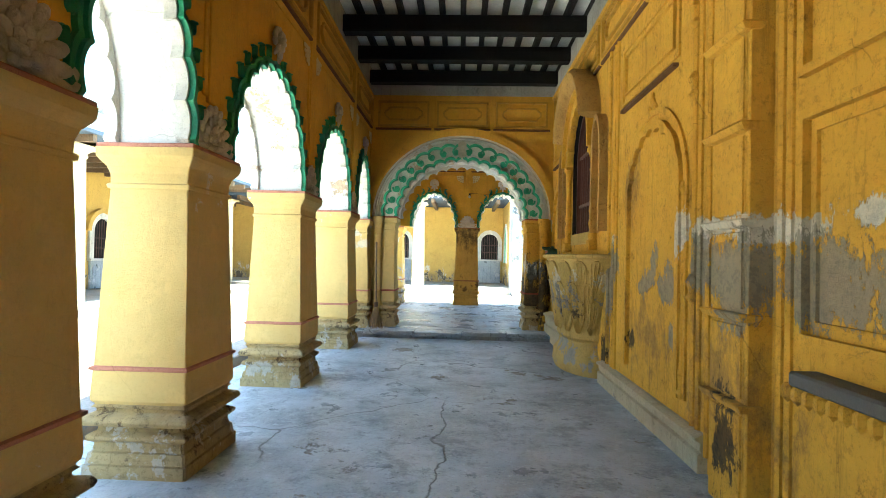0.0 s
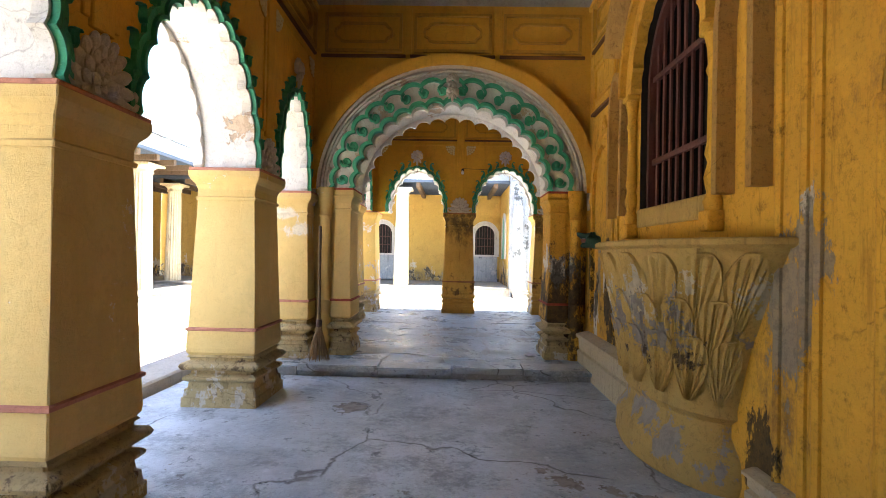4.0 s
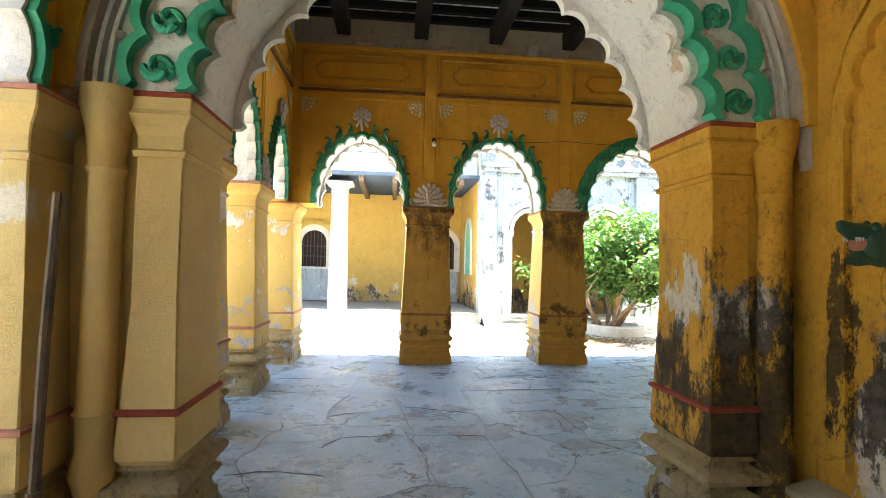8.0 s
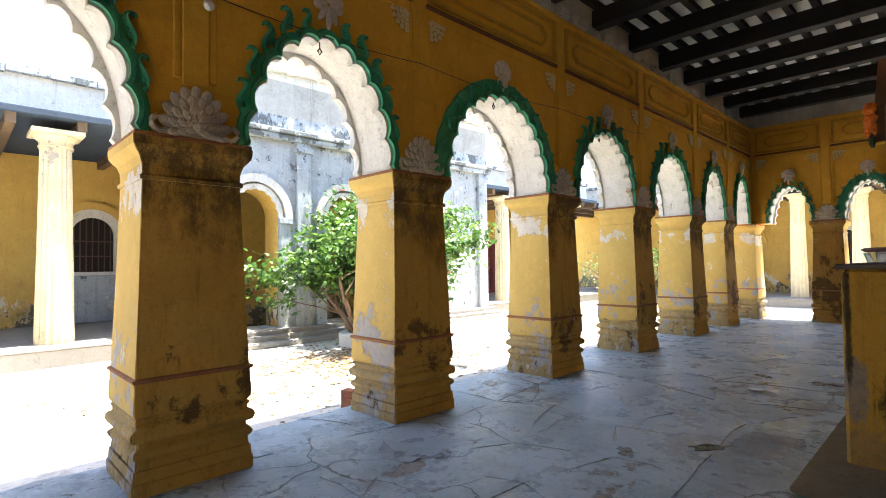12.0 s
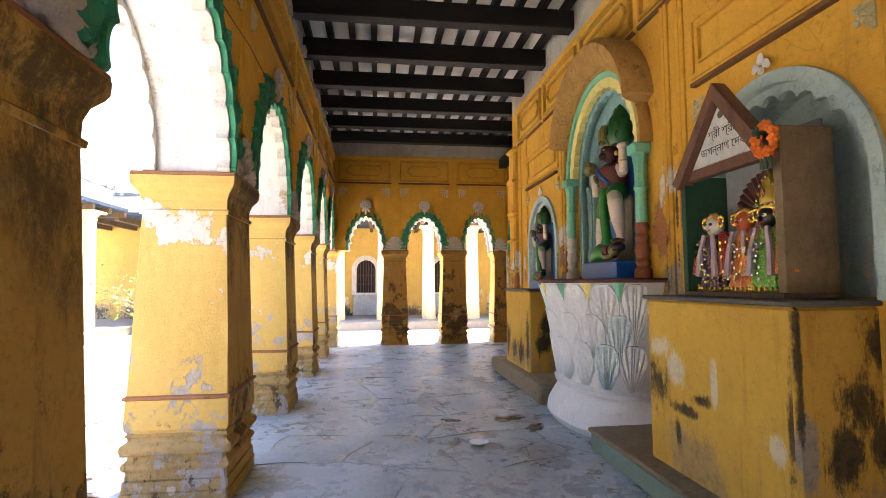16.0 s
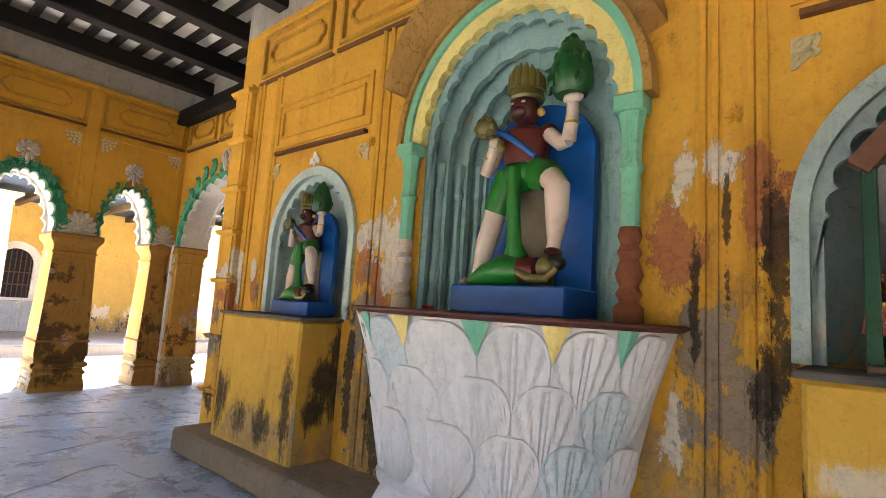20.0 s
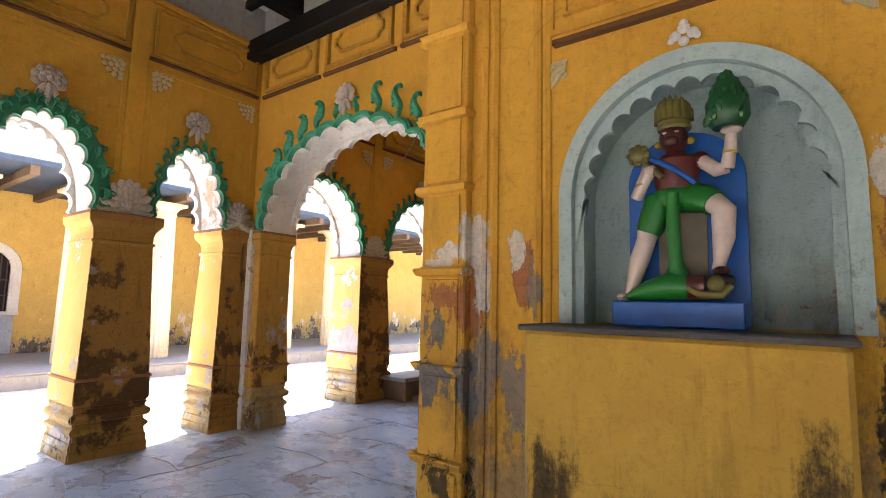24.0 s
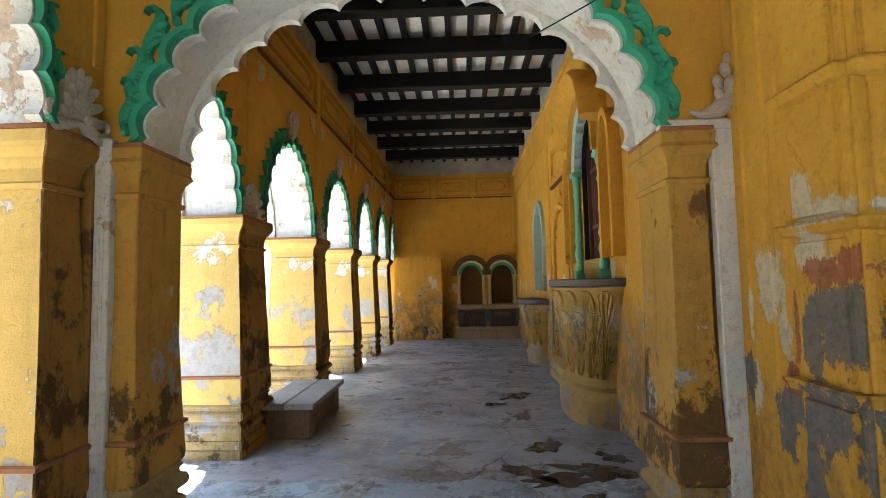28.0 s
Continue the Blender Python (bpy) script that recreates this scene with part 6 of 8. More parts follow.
for cu, half, sill, spring, apex, mat, depth in ((-SX, 0.61, 1.50, 2.20, 2.84, m_nichewhite, 0.34), (-BX, 0.78, 1.60, 2.90, 3.74, m_teal, 0.52), (-HX, 0.70, 1.50, 2.15, 2.86, m_nichewhite, 0.36)):
    bm = bmesh.new()
    box(bm, cu - half - 0.05, cu + half + 0.05, depth, 0.6, sill, apex + 0.06)
    part("niche_back", bm, mat, wall_bn)
    bm = bmesh.new()
    strip(bm, arch(cu, spring, half - 0.05, apex - spring - 0.05, 13, 0.045, 8, legs=spring - sill), arch(cu, spring, half + 0.02, apex - spring + 0.02, 0, legs=spring - sill), 0.02, 0.06)
    part("cusped_edge", bm, mat, wall_bn)
    if cu != -BX:
        bm = bmesh.new()
        strip(bm, arch(cu, spring, half, apex - spring, 0, legs=spring - sill), arch(cu, spring, half + 0.075, apex - spring + 0.085, 0, legs=spring - sill), -0.035, 0.0)
        part("arch_band", bm, m_nichewhite, wall_bn)
        bm = bmesh.new()
        for du, dz, r in ((0, 0.19, 0.032), (-0.042, 0.155, 0.03), (0.042, 0.155, 0.03), (0, 0.12, 0.028), (0, 0.215, 0.024), (-0.062, 0.135, 0.02), (0.062, 0.135, 0.02)):
            ball(bm, (cu + du, -0.03, apex + dz), r, 0, 7, 5, 1, 0.5, 1)
        part("finial", bm, m_white, wall_bn)
        upper_panel(wall_bn, cu - 0.76, cu + 0.76, 3.22, 3.72, m_wall_n)
        for s in (-1, 1):
            bm = bmesh.new()
            e, zt = cu + s * 0.76, 3.05
            prism(bm, [(e, zt), (e - s * 0.12, zt), (e - s * 0.095, zt - 0.09), (e - s * 0.02, zt - 0.16), (e, zt - 0.16)], -0.012, 0.004)
            for q in range(6):
                petal(bm, e - s * (0.03 + 0.035 * (q % 3)), zt - 0.035 - 0.05 * (q // 3) - 0.012 * (q % 2), -0.8 * s, 0.05, 0.034, -0.014, 0.012)
            part("corner_fan", bm, m_fanrelief, wall_bn)
    else:
        for j, (o, y) in enumerate(((0.10, 0.14), (0.20, 0.26), (0.30, 0.38))):
            bm = bmesh.new()
            strip(bm, arch(cu, spring - 0.1, half - o - 0.02, apex - spring - o, 9, 0.025, legs=spring - sill - 0.1), arch(cu, spring, half + 0.02, apex - spring + 0.04, 0, legs=spring - sill), y, y + 0.06)
            part("recess_order", bm, m_teal, wall_bn, "stepped pale teal recess moulding")
            for s in (-1, 1):
                bm = bmesh.new()
                e = cu + s * (half - o + 0.04)
                lathe(bm, [(0.035, sill), (0.05, sill + 0.1), (0.03, sill + 0.2), (0.05, sill + 0.32), (0.032, sill + 0.42), (0.032, spring - 0.4), (0.048, spring - 0.36), (0.032, spring - 0.3), (0.048, spring - 0.12)], e, y - 0.02, 8)
                part("niche_colonnette", bm, m_teal, wall_bn)
corner = tagged(empty("wall_corner_west", pose(BX0 + 0.012, 0, 0, 0, 0, -90)), "ochre panelled corner pilaster, sooty and flaking low down", "pilaster", kind="structure")
panelled_pilaster(corner, -11.50, -11.23, m_soot, 0.03, FZ)
corner = tagged(empty("wall_corner_east", pose(BX1 - 0.012, 0, 0, 0, 0, 90)), "ochre panelled corner pilaster with grey and brick-red bared patches", "pilaster", kind="structure")
panelled_pilaster(corner, 11.24, 11.585, m_corner_e, 0.03, FZ, (0.62, 1.20, 1.82, 2.37, 2.87, 3.45, 4.02))
bm = bmesh.new()
box(bm, 10.78, 11.24, -0.022, 0.01, FZ, PANEL0, 0, 0.004)
part("return_face", bm, m_corner_e, corner, "ochre wall face with cream plaster showing")
reeds(corner, (10.90, 11.08, 11.18), m_corner_e, FZ)
# strips and pilasters of the north face
panelled_pilaster(wall_bn, -BX1, -9.40, m_wall_n, 0.07, 0.0, (0.62, 1.20, 1.82, 2.37, 2.87, 3.45, 4.02))
panelled_pilaster(wall_bn, -2.22, -BX0, m_wall_n, 0.07)
reeds(wall_bn, (-9.30, -9.22, -8.92, -8.86, -7.22, -7.12, -4.66, -4.60, -4.44, -4.38, -2.68, -2.42, -2.34), m_wall_n)
bm = bmesh.new()
box(bm, -BX1 + 0.35, -BX0 - 0.35, -0.05, 0.01, PANEL1 + 0.02, PANEL1 + 0.10, 0, 0.012)
box(bm, -BX1 + 0.35, -BX0 - 0.35, -0.03, 0.01, PANEL0 - 0.03, PANEL0 + 0.02, 0, 0.008)
part("cornice", bm, m_wall_n, wall_bn)
frieze_row(wall_bn, -9.35, -2.25, 5, PANEL0, PANEL1, m_wall_n)
for u in (-7.3, -4.5):
    bm = bmesh.new()
    rosette(bm, u, 2.72 if u > -5 else 3.05, 0.05, -0.005, 6, 0.03)
    part("plaster_hook", bm, m_wall_n, wall_bn)

# big niche surround
root = empty("niche_surround", pose(BX, YBN, 0, 0, 0, 180), "mint green and lemon yellow arch surround with brown canopy", "surround")
sp, ap, hf = 2.90, 3.74, 0.78
for a0, a1, y0, mat, nm, lobes in ((0.0, 0.10, -0.07, m_yellow, "yellow_band", 17), (0.10, 0.16, -0.10, m_greenpale, "green_band", 0), (0.16, 0.21, -0.13, m_hood, "outer_bead", 0)):
    bm = bmesh.new()
    strip(bm, arch(0, sp, hf + a0, ap - sp + a0, lobes, 0.03), arch(0, sp, hf + a1, ap - sp + a1), y0, 0.0)
    part(nm, bm, mat, root)
bm = bmesh.new()
k0, k1 = crescent(0, sp, hf + 0.20, ap - sp + 0.20, 0.30, 0.13)
hood(bm, k0, k1, -0.14, -0.30)
part("canopy", bm, m_hood, root, "weathered brown plaster canopy", smooth=True)
for s in (-1, 1):
    cx, z0 = s * (hf + 0.085), 1.632
    bm = bmesh.new()
    lathe(bm, [(0.08, z0), (0.08, z0 + 0.08), (0.05, z0 + 0.11), (0.072, z0 + 0.15), (0.05, z0 + 0.19), (0.075, z0 + 0.26), (0.05, z0 + 0.34), (0.068, z0 + 0.38), (0.048, z0 + 0.42), (0.066, z0 + 0.47), (0.055, z0 + 0.52)], cx, -0.07, 12)
    part("colonnette_foot", bm, m_brick if s > 0 else m_stucco, root, "peeled colonnette foot", smooth=True)
    bm = bmesh.new()
    lathe(bm, [(0.055, z0 + 0.52), (0.055, sp - 0.45), (0.072, sp - 0.42), (0.055, sp - 0.38), (0.062, sp - 0.2), (0.08, sp - 0.1)], cx, -0.07, 16, flute=0.07)
    box(bm, cx - 0.085, cx + 0.085, -0.16, 0.0, sp - 0.10, sp, 0, 0.01)
    part("colonnette", bm, m_greenpale, root, smooth=True)
m_lotus_b = paint("lotus_pale_blue", (0.74, 0.84, 0.86, 1), (0.66, 0.78, 0.76, 1), streak=0.4, grain=2.0)
lotus_bracket(pose(BX, YBN, 0, 0, 0, 180), [(FZ, 0.86, 0.60), (0.18, 0.90, 0.64), (0.28, 0.89, 0.62), (0.40, 0.84, 0.54), (0.49, 0.80, 0.48), (0.50, 0.86, 0.53), (0.54, 0.87, 0.54), (0.565, 0.82, 0.48), (0.60, 0.84, 0.48), (0.95, 0.92, 0.52), (1.25, 0.99, 0.56), (1.592, 1.10, 0.65)], 1.632,
              [m_lotus, m_woodred, m_lotus, m_lotus, m_lotus, m_lotus_b, m_lotus], [(1.02, 1.585, 7, 0.5), (0.78, 1.30, 7, 1.0), (0.57, 1.02, 7, 0.5)], "whitewashed plaster lotus bracket with touches of green and blue", tips=(1.40, 1.588, 7))


# ---- plastered pedestals and the shrine platform ----
def pedestal(x0, x1, y1, z1, mats, label, top_mat, y0=YBN - 0.05):
    root = empty("pedestal", pose((x0 + x1) / 2, y1, FZ), label, "pedestal")
    bm = bmesh.new()
    hw = (x1 - x0) / 2
    box(bm, -hw, hw, y0 - y1, 0, 0, z1 - FZ - 0.03, 0, 0.02)
    bm.normal_update()
    for f in bm.faces:
        f.material_index = 1 if abs(f.normal.x) > 0.6 else 0
    part("body", bm, mats, root)
    bm = bmesh.new()
    box(bm, -hw - 0.025, hw + 0.025, y0 - y1, 0.025, z1 - FZ - 0.03, z1 - FZ, 0, 0.008)
    part("top", bm, top_mat, root, "dark oily stone top")
    return root


m_ped = paint("ochre_pedestal_sooty", (0.60, 0.36, 0.055, 1), (0.50, 0.27, 0.04, 1), streak=0.5, dirt=0.3, runs=0.3, spots=(
    (BARE, 0.8, 0.4, ((3.65, 0.42, 0.40, 0.28), (8.1, 0.5, 0.6, 0.25))),
    ((0.66, 0.60, 0.46, 1), 0.75, 0.5, ((4.07, 1.13, 0.15, 0.10), (3.85, 1.02, 0.10, 0.12), (3.45, 0.95, 0.04, 0.16), (2.98, 0.74, 0.09, 0.10))),
    (SOOT, 0.88, 0.7, ((4.10, 0.88, 0.16, 0.24), (3.74, 0.74, 0.20, 0.05), (3.58, 0.84, 0.12, 0.05), (3.84, 0.58, 0.04, 0.14), (2.86, 0.9, 0.04, 0.40), (8.66, 0.70, 0.16, 0.32), (8.30, 0.62, 0.16, 0.26), (7.95, 0.60, 0.14, 0.26), (7.60, 0.80, 0.14, 0.40)))))
m_ped_side = paint("ochre_pedestal_sooty_side", (0.56, 0.33, 0.055, 1), (0.44, 0.24, 0.04, 1), streak=0.6, dirt=0.4, axis="Y", runs=0.3, spots=(
    (BARE, 0.8, 0.4, ((11.55, 0.42, 0.20, 0.25), (11.9, 0.40, 0.2, 0.2))),
    ((0.30, 0.27, 0.23, 1), 0.85, 0.3, ((11.97, 0.72, 0.07, 0.22),)),
    (SOOT, 0.9, 0.6, ((11.995, 1.15, 0.025, 0.50), (11.54, 1.28, 0.12, 0.24), (11.64, 0.98, 0.20, 0.22), (11.76, 0.74, 0.14, 0.22), (11.53, 0.80, 0.12, 0.22)))))
m_rough = paint("rough_stone_step", (0.38, 0.30, 0.19, 1), (0.20, 0.15, 0.09, 1), streak=0.6, grain=3.0)
m_teal_edge = paint("faded_green_step", (0.16, 0.26, 0.20, 1), (0.20, 0.19, 0.15, 1), streak=0.5)
pedestal(7.50, 8.80, 11.94, 1.50, [m_ped, m_ped_side], "square ochre plastered pedestal stained with soot, under the small niche", m_slate)
pedestal(2.83, 4.20, 12.02, 1.50, [m_ped, m_ped_side], "square ochre plastered pedestal with black soot stains, under the shrine", m_slate)
bm = bmesh.new()
box(bm, 6.62, 9.25, YBN - 0.02, 12.10, FZ, 0.34, 0, 0.03)
tagged(part("stone_step", bm, m_rough), "rough worn stone step along the wall foot", "step", kind="structure")
root = empty("shrine_step", pose(3.6, 12.0, FZ), "low step with faded green painted front and worn cement top", "step")
bm = bmesh.new()
box(bm, -1.35, 1.36, -0.5, 0.17, 0, 0.16, 0, 0.015)
part("front", bm, m_teal_edge, root)
bm = bmesh.new()
box(bm, -1.37, 1.38, -0.5, 0.19, 0.16, 0.20, 0, 0.012)
part("tread", bm, m_rough, root)

# ---- east face ----
EY = 7.45
MBE = pose(XBE, 0, 0, 0, 0, 90)
wall_be = niche_wall("wall_block_east", MBE, Y_END, 10.2, [(3.45, 0.5, 1.45, 2.5, 3.1), (EY, 0.46, 1.86, 3.0, 3.62)], m_wall, [m_nichewhite, m_unlit_black], "stained ochre wall of the east arcade")
base_course(wall_be, 4.9, 6.6, m_lotus_old, 0.42)
blind_niche(wall_be, 5.6, 0.6, 0.42, 2.1, 2.8, m_wall)
upper_panel(wall_be, 4.9, 6.4, 3.22, 3.8, m_wall)
reeds(wall_be, (9.45, 9.55, 9.65, 6.55, 4.6), m_wall)
bm = bmesh.new()
box(bm, Y_END + 0.05, 10.1, -0.05, 0.01, PANEL1 + 0.02, PANEL1 + 0.10, 0, 0.012)
box(bm, Y_END + 0.05, 10.1, -0.03, 0.01, PANEL0 - 0.03, PANEL0 + 0.02, 0, 0.008)
part("cornice", bm, m_wall, wall_be)
bm = bmesh.new()
box(bm, 2.9, 4.0, 0.35, 0.6, 1.4, 3.2)
part("niche_back", bm, m_nichewhite, wall_be)
lotus_bracket(pose(XBE, EY, 0, 0, 0, 90), [(FZ, 0.66, 0.40), (0.2, 0.70, 0.43), (0.38, 0.70, 0.43), (0.46, 0.60, 0.32), (0.52, 0.66, 0.36), (0.58, 0.64, 0.33), (1.0, 0.76, 0.36), (1.3, 0.90, 0.40), (1.55, 1.03, 0.44)], 1.64,
              [m_lotus_old, m_slate, m_lotus_old], [(0.60, 1.05, 8, 0.5), (1.0, 1.52, 7, 0.5), (0.85, 1.3, 7, 1.0)], "worn cream plaster lotus bracket under the green-framed window")
barred_window(pose(XBE, EY, 0, 0, 0, 90), 0.46, 1.86, 3.0, 3.62, m_woodred, [m_nichewhite, m_wall, m_wall, m_greenpale], "barred window with mint green colonnettes and whitewashed arch")
lotus_bracket(pose(XBE, 3.45, 0, 0, 0, 90), [(FZ, 0.5, 0.30), (0.3, 0.52, 0.32), (0.4, 0.45, 0.26), (0.8, 0.55, 0.3), (1.2, 0.72, 0.42)], 1.30, [m_lotus_old, m_slate, m_lotus_old], [(0.45, 0.8, 6, 0.5), (0.75, 1.18, 6, 1.0)], "small worn plaster lotus bracket under a niche")
bm = bmesh.new()
strip(bm, arch(0, 2.5, 0.5, 0.6, legs=1.05), arch(0, 2.5, 0.6, 0.7, legs=1.05), -0.06, 0.0)
o = tagged(part("niche_surround", bm, m_nichewhite), "whitewashed arched niche surround", "surround")
o.matrix_world = pose(XBE, 3.45, 0, 0, 0, 90)

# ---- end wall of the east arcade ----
# Dark brown for the niche backs, soffits and hoods.
m_darkbrown = paint("dark_brown_plaster", (0.17, 0.09, 0.035, 1), (0.09, 0.05, 0.022, 1), streak=0.6, dirt=0.5)
ends = niche_wall("wall_east_end", pose(0, Y_END, 0, 0, 0, 180), -XE - TH, -XBE + 0.3, [(-10.88, 0.30, 1.02, 1.85, 2.16), (-10.02, 0.30, 1.02, 1.85, 2.16)], m_wall, [m_darkbrown, m_darkbrown], "dim ochre end wall with two small arched niches", 0.1)
frieze_row(ends, -XE + 0.05, -XBE - 0.05, 3, PANEL0, PANEL1, m_wall)
bm = bmesh.new()
box(bm, -XE, -XBE, -0.03, 0.01, PANEL0 - 0.12, PANEL0 - 0.02, 0, 0.008)
part("cornice", bm, m_wall, ends)
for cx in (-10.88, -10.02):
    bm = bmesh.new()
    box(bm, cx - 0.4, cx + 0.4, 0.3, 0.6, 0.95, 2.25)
    part("niche_back", bm, m_darkbrown, ends)
    for a0, a1, y0, mat, nm in ((-0.03, 0.04, -0.06, m_archgreen, "green_band"), (0.04, 0.10, -0.08, m_fanrelief, "pale_band"), (0.10, 0.25, -0.20, m_darkbrown, "hood")):
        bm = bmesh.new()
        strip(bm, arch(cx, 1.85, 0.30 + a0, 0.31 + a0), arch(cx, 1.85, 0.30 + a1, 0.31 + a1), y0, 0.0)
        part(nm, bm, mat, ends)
    for s in (-1, 1):
        bm = bmesh.new()
        lathe(bm, [(0.05, 1.0), (0.06, 1.1), (0.035, 1.2), (0.035, 1.7), (0.06, 1.82), (0.06, 1.85)], cx + s * 0.35, -0.04, 8)
        part("colonnette", bm, m_fanrelief, ends, smooth=True)
    root = empty("niche_altar", pose(-cx, Y_END + 0.2, FZ), "small blackened plaster altar on a stepped stone base", "altar", "altars of the end wall")
    bm = bmesh.new()
    loft(bm, [(0, 0.43, 0.32), (0.20, 0.42, 0.31), (0.22, 0.40, 0.29)])
    part("base", bm, m_rough, root)
    bm = bmesh.new()
    loft(bm, [(0.22, 0.44, 0.33), (0.25, 0.46, 0.35), (0.30, 0.46, 0.35), (0.32, 0.42, 0.31)])
    part("step", bm, m_rough, root)
    bm = bmesh.new()
    box(bm, -0.36, 0.36, -0.2, 0.0, 0.32, 0.80, 0, 0.03)
    part("body", bm, m_slate, root)
    bm = bmesh.new()
    loft(bm, [(0.80, 0.36, 0.24), (0.84, 0.40, 0.28), (0.90, 0.40, 0.28), (0.93, 0.32, 0.22)])
    part("shelf", bm, m_rough, root)
    for s in (-1, 1):
        bm = bmesh.new()
        tube(bm, [(s * 0.33, 0.10, 0.32), (s * 0.40, 0.14, 0.52), (s * 0.38, 0.14, 0.80)], [0.05, 0.03, 0.045], 8)
        part("support", bm, m_slate, root, smooth=True)
    # a small carved animal in relief before the body
    bm = bmesh.new()
    k = 1 if cx < -10.5 else -1
    tube(bm, [(-0.20 * k, 0.07, 0.66), (0.0, 0.08, 0.64), (0.20 * k, 0.07, 0.66)], [0.075, 0.085, 0.075], 10)
    tube(bm, [(-0.20 * k, 0.07, 0.70), (-0.27 * k, 0.07, 0.66), (-0.29 * k, 0.07, 0.55)], [0.06, 0.05, 0.025], 8)
    for u in (-0.19, -0.11, 0.12, 0.20):
        tube(bm, [(u, 0.07, 0.62), (u, 0.07, 0.46), (u, 0.07, 0.33)], [0.04, 0.028, 0.03], 7)
    part("animal_relief", bm, m_iron if k > 0 else m_wood, root, "dark weathered animal carved in relief", smooth=True)
bm = bmesh.new()
prism(bm, [(11.70, FZ), (12.98, FZ), (12.98, 2.34), (12.7, 2.40), (12.3, 2.42), (11.9, 2.40), (11.70, 2.34)], Y_END, Y_END + 0.5)
tagged(part("plaster_cupboard", bm, m_wall), "ochre plastered bin with a rounded top in the corner", "bin", kind="structure")

# ---- courtyard surroundings ----
def veranda(name, m, u0, u1, depth, plat, cols, slab_z, back_label, col_r=0.26, openings=()):
    """Local x along, y away from the courtyard; origin at the platform's front edge."""
    bm = bmesh.new()
    box(bm, u0, u1, 0, depth, GZ - 0.1, plat - 0.03, 0, 0.015)
    box(bm, u0, u1, -0.03, depth, plat - 0.03, plat, 0, 0.01)
    o = tagged(part("platform", bm, m_platform), "long grey stone veranda platform", "platform", kind="structure")
    o.matrix_world = m
    bm = bmesh.new()
    box(bm, u0, u1, depth, depth + 0.4, plat - 0.05, slab_z + 1.1)
    w = tagged(part(name, bm, m_outer), back_label, "wall", kind="structure")
    w.matrix_world = m
    bm = bmesh.new()
    box(bm, u0, u1, 0.30, depth, slab_z + 0.05, slab_z + 0.16, 0, 0.01)
    roof = tagged(part("veranda_roof", bm, m_slabblue), "dark slate-blue roof slab of the veranda", "roof", kind="structure")
    roof.matrix_world = m
    u = u0 + 0.3
    while u < u1:
        bm = bmesh.new()
        box(bm, u - 0.07, u + 0.07, 0.38, depth, slab_z - 0.12, slab_z + 0.05)
        part("rafter", bm, m_wood, roof)
        u += 0.95
    bm = bmesh.new()
    box(bm, u0, u1, 0.8, 1.2, slab_z + 0.16, slab_z + 0.85)
    p = tagged(part("parapet", bm, m_parapet), "stained whitewashed roof parapet with crumbling cornice", "parapet", kind="structure")
    p.matrix_world = m
    bm = bmesh.new()
    u = u0
    while u < u1:
        w1 = random.uniform(0.25, 0.6)
        box(bm, u, min(u1, u + w1) - 0.01, 0.70 + random.uniform(-0.03, 0.03), 1.25, slab_z + 0.80 + random.uniform(-0.02, 0.02), slab_z + 0.90 + random.uniform(-0.03, 0.04))
        u += w1
    part("coping", bm, m_greywall, p)
    first = None
    for u, cy in cols:
        mm = m @ pose(u, cy, 0)
        if first is None:
            first = empty("veranda_column", mm, "fluted cream limewashed column with square capital", "column", "columns of " + name.replace("wall_", "the ").replace("_", " "))
            bm = bmesh.new()
            q = col_r
            lathe(bm, [(q * 1.08, plat), (q * 1.10, plat + 0.06), (q * 1.04, plat + 0.8), (q * 0.88, slab_z - 0.44), (q * 0.88, slab_z - 0.42)], 0, 0, 36, flute=0.09)
            part("shaft", bm, m_cream, first)
            bm = bmesh.new()
            lathe(bm, [(q * 0.95, slab_z - 0.42), (q, slab_z - 0.38), (q * 0.93, slab_z - 0.36), (q * 0.95, slab_z - 0.30), (q * 1.25, slab_z - 0.22), (q * 1.25, slab_z - 0.20)], 0, 0, 20)
            part("capital", bm, m_cream, first)
            bm = bmesh.new()
            box(bm, -q * 1.42, q * 1.42, -q * 1.42, q * 1.42, slab_z - 0.20, slab_z - 0.122, 0, 0.01)
            part("abacus", bm, m_cream, first)
        else:
            copy_thing(first, mm)
    return w


